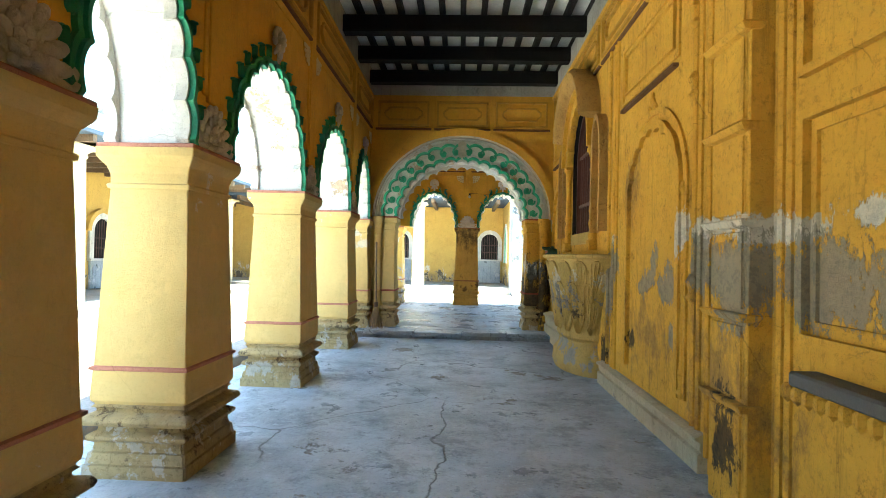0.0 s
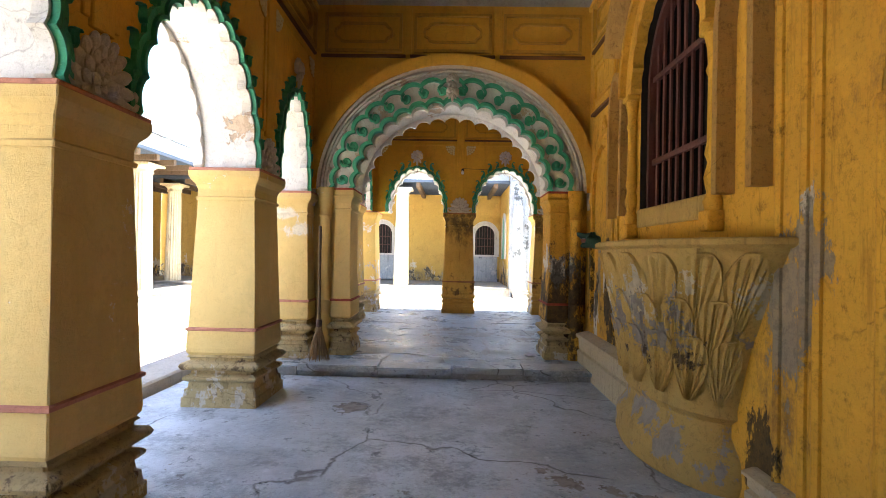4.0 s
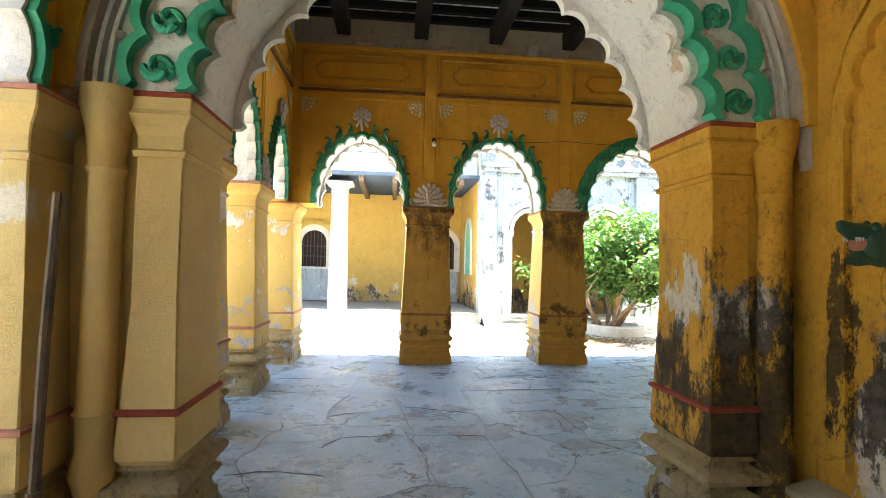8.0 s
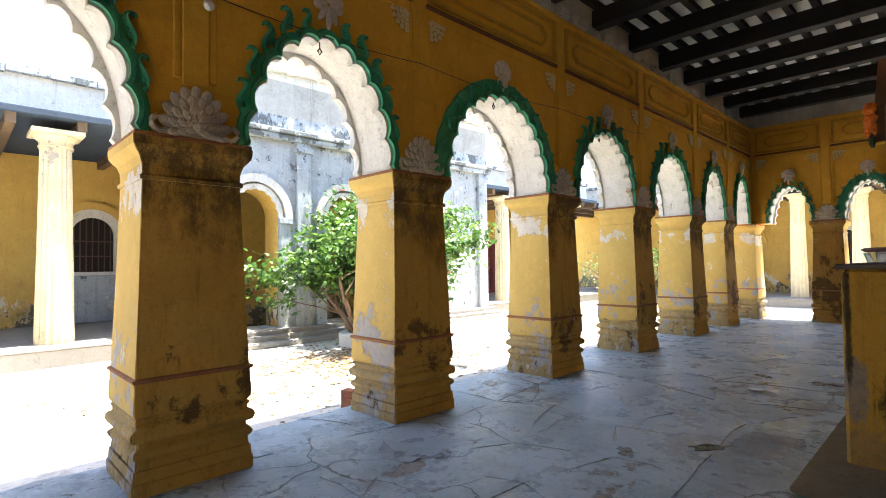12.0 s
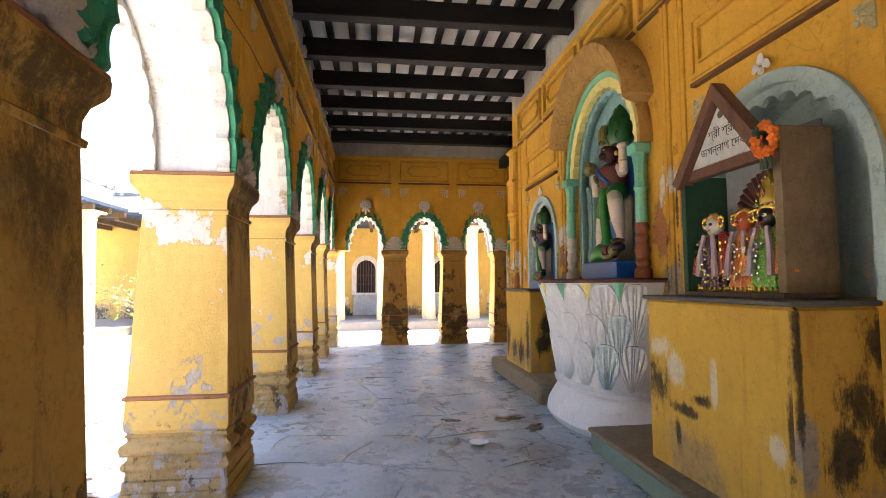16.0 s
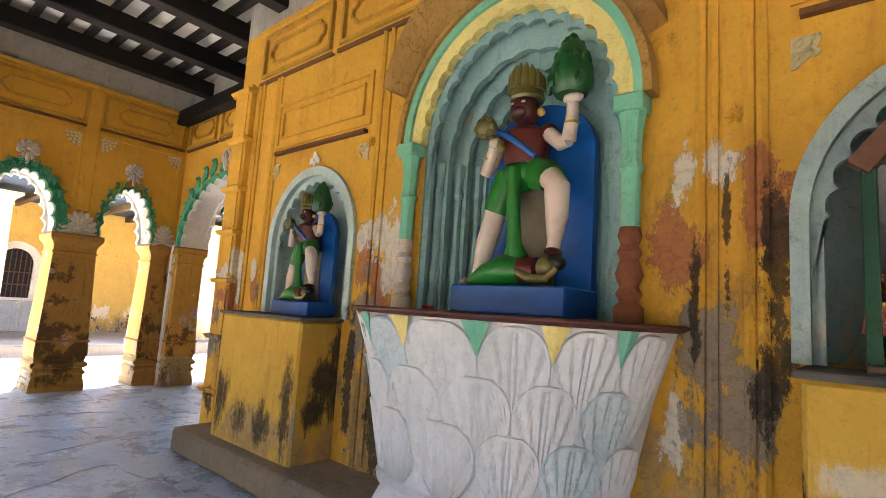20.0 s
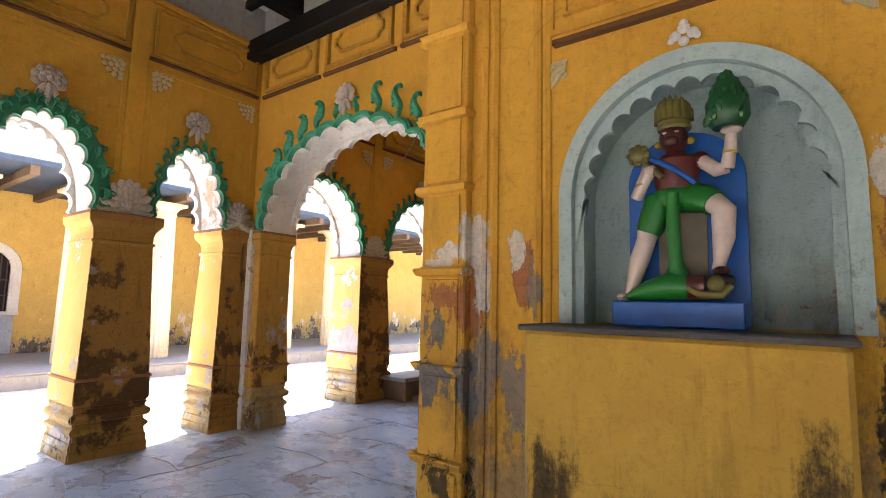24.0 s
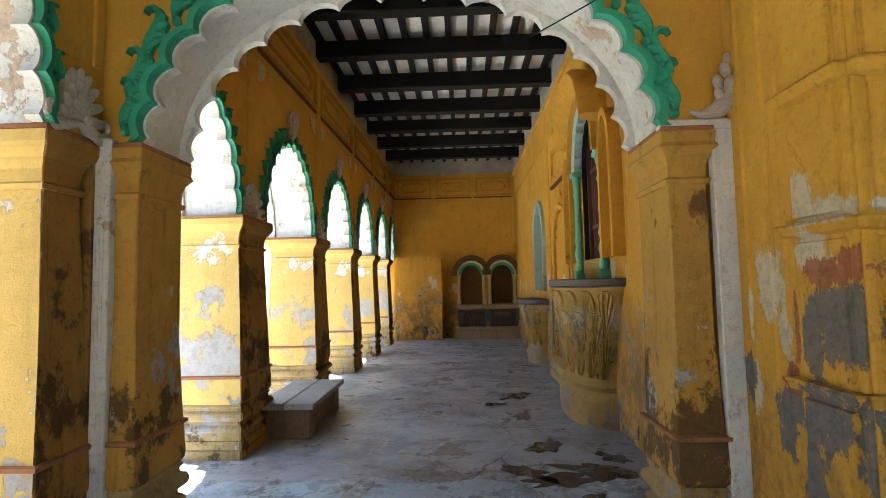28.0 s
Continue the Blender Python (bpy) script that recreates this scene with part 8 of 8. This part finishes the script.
# ---- wooden house shrine with dressed idols ----
HZ = 1.502
house = empty("shrine_house", pose(HX + 0.07, YBN, HZ, 0, 0, 180), "small gabled wooden shrine with a white lettered gable board", "shrine")
m_clay = paint("cloud_painted_back", (0.30, 0.31, 0.31, 1), (0.20, 0.21, 0.22, 1), streak=0.2)
m_greenin = paint("dark_green_panel", (0.03, 0.09, 0.05, 1), (0.02, 0.05, 0.03, 1))
m_gable = paint("white_gable_board", (0.66, 0.66, 0.63, 1), (0.50, 0.49, 0.45, 1), streak=0.2)
m_fan = plain("maroon_fan", (0.10, 0.03, 0.025, 1), 0.6)
yf = -0.30
m_barge = paint("brown_oiled_wood", (0.17, 0.075, 0.04, 1), (0.10, 0.045, 0.025, 1), rough=0.6, streak=0.8)
m_sidewood = paint("smoked_board", (0.24, 0.175, 0.10, 1), (0.12, 0.085, 0.05, 1), rough=0.75, streak=0.9)
for nm, a, mat in (("floor_board", (-0.44, 0.48, yf, 0.06, 0.0, 0.03), m_wood), ("side_board", (-0.44, -0.39, yf, 0.06, 0.03, 0.86), m_greenin), ("side_panel", (0.42, 0.48, yf + 0.02, 0.06, 0.03, 0.98), m_sidewood), ("back_board", (-0.39, 0.42, 0.03, 0.06, 0.03, 1.05), m_clay), ("lintel", (-0.42, 0.42, yf + 0.02, yf + 0.09, 0.82, 0.90), m_barge)):
    bm = bmesh.new()
    box(bm, *a, 0, 0.004)
    part(nm, bm, mat, house)
bm = bmesh.new()
prism(bm, [(-0.43, 0.89), (0.43, 0.89), (0.0, 1.33)], yf + 0.02, yf + 0.05)
gable = part("gable_board", bm, m_gable, house, "white gable board with black lettering")
bm = bmesh.new()
lathe(bm, [(0.026, -0.004), (0.026, 0.004)], 0, 0, 14)
o = part("peg_hole", bm, m_slate, house)
o.matrix_local = pose(0.0, yf + 0.02, 1.20, 90)
for s in (-1, 1):
    e, t = Vector((s * 0.48, 0.82)), Vector((0.0, 1.41))
    d = (t - e).normalized()
    n = Vector((-d.y, d.x)) * (1 if s < 0 else -1)
    bm = bmesh.new()
    prism(bm, [tuple(e), tuple(t), tuple(t - Vector((0, 0.115))), tuple(e - n * 0.085)], yf - 0.04, yf + 0.06)
    part("bargeboard", bm, m_barge, house)
for i in range(15):
    a0, a1 = math.pi * (0.12 + 0.76 * i / 15), math.pi * (0.12 + 0.76 * (i + 1) / 15)
    am = (a0 + a1) / 2
    c = (0.05, 0.50)
    bm = bmesh.new()
    p = [(c[0] + 0.07 * math.cos(a), c[1] + 0.07 * math.sin(a)) for a in (a0, am, a1)] + [(c[0] + 0.33 * math.cos(a), c[1] + 0.33 * math.sin(a)) for a in (a1, am, a0)]
    v = [bm.verts.new((x, 0.0 + (0.0 if k in (1, 4) else 0.02), z)) for k, (x, z) in enumerate(p)]
    quad(bm, (v[0], v[1], v[4], v[5]))
    quad(bm, (v[1], v[2], v[3], v[4]))
    part("fan_fold", bm, m_fan, house)


def lettering(text, size, m, parent, name="letters"):
    cu_ = bpy.data.curves.new(name, 'FONT')
    cu_.body, cu_.size, cu_.align_x, cu_.extrude = text, size, 'CENTER', 0.001
    tmp = bpy.data.objects.new(name, cu_)
    scene.collection.objects.link(tmp)
    bpy.context.view_layer.update()
    me = bpy.data.meshes.new_from_object(tmp.evaluated_get(bpy.context.evaluated_depsgraph_get()))
    bpy.data.objects.remove(tmp)
    me.materials.clear()
    me.materials.append(m_slate)
    ob = new(name, me)
    ob.parent = parent
    ob.matrix_local = m
    return ob


lettering("\u09b6\u09cd\u09b0\u09c0 \u09b6\u09cd\u09b0\u09c0", 0.078, pose(0.0, yf + 0.018, 1.06, 90), gable, "lettering_line")
lettering("\u099c\u0997\u09a8\u09cd\u09a8\u09be\u09a5 \u09c7\u09a6\u09ac", 0.078, pose(0.0, yf + 0.018, 0.955, 90), gable, "lettering_line")

idol_m = [brocade("idol_red_brocade", (0.34, 0.015, 0.03, 1), (0.70, 0.48, 0.10, 1)), brocade("idol_orange_silk", (0.62, 0.13, 0.02, 1), (0.80, 0.55, 0.12, 1)), brocade("idol_green_silk", (0.07, 0.32, 0.03, 1), (0.70, 0.62, 0.15, 1), 120.0), plain("idol_lilac_lace", (0.42, 0.33, 0.36, 1), 0.6), plain("gold_foil", (0.62, 0.42, 0.06, 1), 0.25, 0.6),
          plain("idol_white_face", (0.62, 0.58, 0.50, 1), 0.4), plain("idol_orange_face", (0.55, 0.10, 0.02, 1), 0.4), plain("idol_black_face", (0.012, 0.011, 0.012, 1), 0.35), brocade("idol_purple_skirt", (0.07, 0.01, 0.07, 1), (0.66, 0.50, 0.08, 1), 60.0), plain("silver_sequin", (0.6, 0.6, 0.6, 1), 0.2, 0.8)]


def idol(x, y, h, face, robe, skirt, label, seed):
    """A small clothed temple doll: flared skirt, robe, round head and crown."""
    rr = random.Random(seed)
    bm = bmesh.new()
    lathe(bm, [(0.15, 0), (0.155, 0.02), (0.12, 0.13 * h / 0.55), (0.075, 0.25 * h / 0.55)], 0, 0, 30, skirt, sy=0.75, flute=0.10)
    lathe(bm, [(0.12, 0.10), (0.105, 0.20), (0.095, 0.32), (0.075, 0.38), (0.03, 0.40)], 0, 0.0, 14, skirt, sy=0.75)
    for s in (-1, 1):
        tube(bm, [(s * 0.055, 0.0, 0.385), (s * 0.115, -0.02, 0.33), (s * 0.14, -0.035, 0.22), (s * 0.15, -0.04, 0.11)], [0.035, 0.05, 0.058, 0.066], 9, robe)
        tube(bm, [(s * 0.045, -0.075, 0.39), (s * 0.075, -0.09, 0.25), (s * 0.085, -0.10, 0.10)], [0.016, 0.02, 0.024], 6, 3)
        for q in range(5):
            ball(bm, (s * (0.12 + 0.012 * q), -0.075 - 0.006 * q, 0.33 - 0.05 * q), 0.013, 4, 6, 4, 1, 0.6, 1)
    for i in range(12):
        a = -math.pi / 2 + rr.uniform(-0.7, 0.7)
        zz = rr.uniform(0.03, 0.33)
        q = 0.15 - 0.14 * zz
        ball(bm, (q * math.cos(a), q * 0.8 * math.sin(a) - 0.01, zz), 0.011, rr.choice((4, 4, 9)), 6, 4)
    for i in range(26):
        a = math.pi * 2 * i / 26
        ball(bm, (0.152 * math.cos(a), 0.115 * math.sin(a), 0.018), 0.014, 4, 5, 4)
    for i in range(7):
        ball(bm, (0.0 + rr.uniform(-0.02, 0.02), -0.115, 0.08 + i * 0.035), 0.013, 9, 6, 4, 1, 0.5, 1)
    ball(bm, (0, -0.02, 0.45), 0.066, face, 14, 9, 1.0, 0.9, 1.05)
    ball(bm, (0, -0.085, 0.44), 0.016, face, 7, 5)
    for s in (-1, 1):
        ball(bm, (s * 0.026, -0.074, 0.46), 0.015, 5 if face != 5 else 7, 7, 5, 1.3, 0.5, 0.75)
        ball(bm, (s * 0.026, -0.082, 0.46), 0.006, 7, 6, 4)
        for q in range(9):
            a = 2 * math.pi * q / 9
            ball(bm, (s * 0.082 + 0.026 * math.cos(a), -0.035, 0.475 + 0.034 * math.sin(a)), 0.012, 4, 6, 4)
    tube(bm, [(0.026 * q, -0.078, 0.416 + 0.006 * q * q) for q in (-1, -0.5, 0, 0.5, 1)], 0.004, 5, 0)
    for i in range(11):
        a = math.pi * (0.15 + 0.7 * i / 10)
        ball(bm, (0.072 * math.cos(a), -0.03, 0.455 + 0.072 * math.sin(a)), 0.019, 4 if i % 3 else 0, 7, 5, 1, 0.8, 1)
    if h > 0.6:
        lathe(bm, [(0.074, 0.50), (0.082, 0.53), (0.078, 0.57), (0.055, 0.64), (0.022, 0.71), (0.0, 0.745)], 0, -0.01, 14, 4, sy=0.6)
        ball(bm, (0, -0.055, 0.60), 0.02, 0, 7, 5, 0.8, 0.5, 1.7)
        for i in range(11):
            a = math.pi * (0.02 + 0.96 * i / 10)
            ball(bm, (0.086 * math.cos(a), -0.03, 0.545 + 0.15 * math.sin(a) ** 2), 0.011, 9 if i % 2 else 4, 6, 4)
            ball(bm, (0.07 * math.cos(a), -0.055, 0.525), 0.009, (0, 2, 9)[i % 3], 6, 4)
    ob = part("idol", bm, idol_m, None, smooth=True)
    ob.matrix_world = pose(HX + 0.07 - x, YBN - y, HZ + 0.032, 0, 0, 180)
    return tagged(ob, label, "idol", "idols of the shrine")


idol(-0.24, -0.16, 0.55, 5, 0, 8, "small temple doll with white face and red brocade robe", 1)
idol(0.03, -0.14, 0.50, 6, 3, 1, "small temple doll with an orange face and orange silk skirt", 2)
idol(0.27, -0.17, 0.75, 7, 1, 2, "taller temple doll with black face, green skirt and gold crown", 3)
m_marigold, m_gdark = plain("marigold_orange", (0.75, 0.17, 0.01, 1), 0.7), plain("dark_green_garland_leaf", (0.02, 0.05, 0.02, 1), 0.6)
gar = empty("marigold_garland", pose(HX + 0.07 - 0.45, YBN + 0.345, HZ + 0.90, 0, 0, 180) @ Matrix.Scale(0.8, 4), "loop of bright orange marigold flowers hung on the shrine gable", "garland")
bm = bmesh.new()
bd = bmesh.new()
rr = random.Random(8)
for i in range(26):
    a = 2 * math.pi * i / 26
    tgt = bd if 7 < i < 12 else bm
    for q in range(6):
        ball(tgt, (0.085 * math.cos(a) + rr.uniform(-0.02, 0.02), rr.uniform(-0.03, 0.02), 0.105 * math.sin(a) + rr.uniform(-0.02, 0.02)), 0.02, 0, 6, 4)
part("blossom_loop", bm, m_marigold, gar)
part("leaf_cluster", bd, m_gdark, gar)
bm = bmesh.new()
for a in (-0.02, 0.0, 0.03):
    tube(bm, [(a, 0, -0.11), (a * 1.5, 0.0, -0.16), (a * 2, 0.0, -0.21)], [0.012, 0.02, 0.012], 6)
part("tassel", bm, m_gdark, gar)

# ---- bench, broom, spout, lamps, wires, plates ----
bench = empty("stone_bench", pose(12.93, 7.73, FZ), "low worn bench with two grey planks on dark block legs", "bench")
for i in range(2):
    bm = bmesh.new()
    box(bm, -0.30 + 0.305 * i, -0.005 + 0.305 * i, -0.66, 0.66, 0.30, 0.36, 0, 0.008)
    part("plank", bm, m_platform, bench)
for s in (-1, 1):
    bm = bmesh.new()
    box(bm, -0.25, 0.25, s * 0.5 - 0.09, s * 0.5 + 0.09, 0, 0.30, 0, 0.012)
    part("leg", bm, m_wood, bench)
bm = bmesh.new()
box(bm, -0.22, 0.22, -0.42, 0.42, 0.06, 0.29, 0, 0.01)
part("stretcher", bm, m_wood, bench)

broom = empty("broom", pose(-1.60, 9.62, FZ), "old twig broom with a long brown stick leaning on the pier", "broom")
bm = bmesh.new()
tube(bm, [(0, 0, 0.45), (-0.02, 0.05, 1.1), (-0.04, 0.12, 1.66)], 0.019, 8)
part("stick", bm, m_wood, broom)
m_straw = plain("dry_straw", (0.30, 0.20, 0.10, 1), 0.9)
bm = bmesh.new()
rr = random.Random(5)
for i in range(90):
    a, q = rr.uniform(0, 6.28), rr.uniform(0.02, 0.15)
    tube(bm, [(0.02 * math.cos(a), 0.02 * math.sin(a), 0.58), (0.035 * math.cos(a), 0.03 * math.sin(a), 0.40), (q * math.cos(a), q * 0.7 * math.sin(a) - 0.03, rr.uniform(0.0, 0.06))], [0.003, 0.004, 0.002], 4)
brush = part("brush_head", bm, m_straw, broom)
bm = bmesh.new()
lathe(bm, [(0.03, 0.42), (0.036, 0.44), (0.036, 0.50), (0.03, 0.52)], 0, 0, 10)
part("binding", bm, m_iron, brush)

m_spout = paint("weathered_dark_green", (0.03, 0.10, 0.055, 1), (0.02, 0.045, 0.03, 1), rough=0.6, dirt=0.8)
spout = empty("water_spout", pose(XBW - 0.004, 9.62, 1.64, 0, 0, -90), "dark green animal-head water spout with an open red mouth", "spout")
bm = bmesh.new()
tube(bm, [(0, 0.0, -0.01), (0, -0.07, 0.0), (0, -0.14, 0.015), (0, -0.17, 0.02)], [0.075, 0.085, 0.075, 0.06], 12)
part("head", bm, m_spout, spout, smooth=True)
bm = bmesh.new()
tube(bm, [(0, -0.13, 0.05), (0, -0.20, 0.065), (0, -0.25, 0.085), (0, -0.265, 0.105)], [0.05, 0.038, 0.026, 0.012], 10)
for s in (-1, 1):
    ball(bm, (s * 0.045, -0.14, 0.085), 0.018, 0, 8, 6)
    ball(bm, (s * 0.055, -0.08, 0.085), 0.024, 0, 7, 5, 0.7, 1, 1.5)
jaw = part("upper_jaw", bm, m_spout, spout, smooth=True)
bm = bmesh.new()
tube(bm, [(0, -0.12, -0.03), (0, -0.19, -0.05), (0, -0.22, -0.06)], [0.045, 0.034, 0.015], 10)
part("lower_jaw", bm, m_spout, spout, smooth=True)
bm = bmesh.new()
tube(bm, [(0, -0.12, 0.01), (0, -0.19, 0.012), (0, -0.215, -0.005)], [0.05, 0.034, 0.01], 10)
part("tongue", bm, m_redpale, spout, smooth=True)
for s in (-1, 1):
    for i in range(4):
        bm = bmesh.new()
        lathe(bm, [(0.0, -0.018), (0.006, 0.0), (0.006, 0.004)], s * 0.03, -0.17 - 0.014 * i, 5)
        for v in bm.verts:
            v.co.z += 0.035
        part("tooth", bm, m_white, jaw)

m_glass = plain("milky_bulb_glass", (0.75, 0.75, 0.72, 1), 0.15, 0, 0.05)
m_plastic = plain("black_bakelite", (0.015, 0.013, 0.012, 1), 0.4)


def bulb(m, label, cap_mat):
    root = empty("light_bulb", m, label, "light bulb")
    bm = bmesh.new()
    lathe(bm, [(0.015, 0), (0.028, -0.005), (0.028, -0.05), (0.02, -0.055)], 0, 0, 12)
    part("holder", bm, cap_mat, root, smooth=True)
    bm = bmesh.new()
    lathe(bm, [(0.016, -0.055), (0.02, -0.07), (0.038, -0.105), (0.034, -0.135), (0.016, -0.15), (0, -0.153)], 0, 0, 14)
    part("glass", bm, m_glass, root, smooth=True)


bulb(pose(0.20, YN - 0.05, 3.40, -35), "unlit milky light bulb in a black holder on the wall", m_plastic)
bulb(pose(9.83, 11.30, 3.24, 0, -40, 30), "unlit light bulb in a red holder hanging by a wire", m_petal)


def wire(pts, label):
    bm = bmesh.new()
    tube(bm, pts, 0.004, 5)
    tagged(part("wire", bm, m_plastic), label, "cable")


def sag(a, b, d, n=7):
    return [tuple(Vector(a).lerp(Vector(b), i / n) - Vector((0, 0, d * 4 * (i / n) * (1 - i / n)))) for i in range(n + 1)]


wire(sag((0.2, YN - 0.035, 3.42), (2.2, YN - 0.035, 3.46), 0.04)[:-1] + sag((2.2, YN - 0.035, 3.46), (4.66, YN - 0.035, 3.52), 0.05)[:-1] + sag((4.66, YN - 0.035, 3.52), (7.02, YN - 0.035, 3.6), 0.04), "thin black electric wire strung along the wall")
wire(sag((9.83, 11.32, 3.24), (10.75, 10.70, 2.95), 0.02), "thin black electric wire hanging to the arch")
m_paper = plain("white_paper_plate", (0.75, 0.75, 0.74, 1), 0.7)
for x, y, r in ((5.28, 13.12, 0.09), (1.07, 10.29, 0.085), (2.33, 12.13, 0.10)):
    bm = bmesh.new()
    lathe(bm, [(r * 0.7, 0.0), (r, 0.018), (r * 1.02, 0.016), (r * 0.72, 0.004), (0, 0.004)], 0, 0, 20)
    o = tagged(part("paper_plate", bm, m_paper), "crumpled white paper plate lying on the floor", "plate", "plates on the floor")
    o.matrix_world = pose(x, y, FZ + 0.004)
# worn damp hollows in the floors
m_damp = floor_mat("damp_hollow", (0.075, 0.06, 0.045, 1), (0.04, 0.032, 0.026, 1), 1.3, 0.62, 0.12).done()
rr = random.Random(17)
for x, y, r in ((6.10, 12.63, 0.17), (5.70, 12.44, 0.13), (6.12, 13.27, 0.10), (10.50, 6.50, 0.24), (10.78, 6.95, 0.12), (10.50, 7.55, 0.14), (10.40, 8.60, 0.20), (10.66, 9.25, 0.20), (10.10, 9.22, 0.26), (10.42, 9.42, 0.22), (9.90, 8.92, 0.14), (10.28, 9.80, 0.16), (3.1, 12.9, 0.12), (2.6, 13.3, 0.09)):
    bm = bmesh.new()
    k = 26
    ring = []
    for i in range(k):
        a = 2 * math.pi * i / k
        q = r * (0.75 + 0.75 * noise.noise(Vector((math.cos(a) * 1.6 + x * 3, math.sin(a) * 1.6 + y * 3, 1.0))) + rr.uniform(-0.06, 0.06))
        ring.append((q * 1.5 * math.cos(a), q * 0.8 * math.sin(a)))
    lo = [bm.verts.new((u, v, 0.0)) for u, v in ring]
    hi = [bm.verts.new((u * 0.97, v * 0.97, 0.0035)) for u, v in ring]
    for i in range(k):
        quad(bm, (lo[i], lo[(i + 1) % k], hi[(i + 1) % k], hi[i]))
    quad(bm, hi)
    ob = tagged(part("floor_stain", bm, m_damp), "dark damp worn patch in the cement floor", "stain", "damp patches on the floor", "structure")
    ob.matrix_world = pose(x, y, FZ + 0.002, 0, 0, rr.uniform(0, 180))
# hooks under the arch crowns
for x in [(a[2]) for a in nb[:4]]:
    bm = bmesh.new()
    tube(bm, [(x, YN + 0.1, 3.44), (x, YN + 0.1, 3.36), (x + 0.02, YN + 0.1, 3.33), (x, YN + 0.1, 3.30), (x - 0.02, YN + 0.1, 3.33), (x, YN + 0.1, 3.355)], 0.006, 5)
    tagged(part("iron_hook", bm, m_iron), "small iron lamp hook under the arch crown", "hook", "lamp hooks")

# worn sill stones along the step between the west and north floors
sill_rng = random.Random(44)
u = -1.78
while u < 1.5:
    w1 = min(sill_rng.uniform(0.75, 1.25), 1.62 - u)
    bm = bmesh.new()
    y0, dz = 9.36 + sill_rng.uniform(-0.035, 0.02), sill_rng.uniform(-0.008, 0.014)
    v = box(bm, u, u + w1 - 0.02, y0, 9.74 + sill_rng.uniform(-0.03, 0.05), FZ - 0.055 + dz, FZ + 0.016 + dz)
    bmesh.ops.subdivide_edges(bm, edges=[e for e in bm.edges if abs(e.verts[0].co.x - e.verts[1].co.x) > 0.3], cuts=7)
    for q in bm.verts:
        n3 = noise.noise(q.co * 3.1)
        q.co.y += 0.05 * n3 if q.co.y < 9.5 else 0.02 * n3
        q.co.z += 0.010 * noise.noise(q.co * 2.3 + Vector((5, 0, 0)))
    bmesh.ops.bevel(bm, geom=[e for e in bm.edges if abs(e.verts[0].co.x - e.verts[1].co.x) > 0.05], offset=0.012, segments=2, affect='EDGES')
    part("sill_stone", bm, m_floor, floor_north, "chipped grey sill stone", smooth=True)
    u += w1
# ---- flagstones of the north floor ----
rng = random.Random(21)
NXC, NYC = 20, 8
gx = [[-2.62 + 16.47 * i / NXC + (rng.uniform(-0.24, 0.24) if 0 < i < NXC else 0) for i in range(NXC + 1)] for j in range(NYC + 1)]
gy = [[9.40 + 6.46 * j / NYC + (rng.uniform(-0.24, 0.24) if 0 < j < NYC else 0) for i in range(NXC + 1)] for j in range(NYC + 1)]
for j in range(NYC):
    for i in range(NXC):
        pts = [Vector((gx[b][a], gy[b][a], 0)) for a, b in ((i, j), (i + 1, j), (i + 1, j + 1), (i, j + 1))]
        c = sum(pts, Vector()) / 4
        # a broken, irregular outline
        line = []
        for k in range(4):
            p, q = pts[k], pts[(k + 1) % 4]
            d = q - p
            nrm = Vector((-d.y, d.x, 0)).normalized()
            for f in (0.0, 0.25, 0.5, 0.75):
                w = p + d * f
                if f:
                    w = w + nrm * 0.11 * noise.noise(Vector((w.x * 2.6, w.y * 2.6, 3.0)))
                line.append(w)
        gap = 0.0004 + 0.0012 * rng.random()
        top = FZ + rng.uniform(-0.002, 0.001)
        bm = bmesh.new()
        lo = [bm.verts.new((p.x + (c.x - p.x) * gap / 0.4, p.y + (c.y - p.y) * gap / 0.4, FZ - 0.04)) for p in line]
        mi_ = [bm.verts.new((v.co.x, v.co.y, top - 0.003)) for v in lo]
        hi = [bm.verts.new((v.co.x + (c.x - v.co.x) * 0.005, v.co.y + (c.y - v.co.y) * 0.005, top)) for v in lo]
        n = len(line)
        for k in range(n):
            quad(bm, (lo[k], lo[(k + 1) % n], mi_[(k + 1) % n], mi_[k]))
            quad(bm, (mi_[k], mi_[(k + 1) % n], hi[(k + 1) % n], hi[k]))
        quad(bm, hi)
        part("flagstone", bm, m_flag, floor_north)
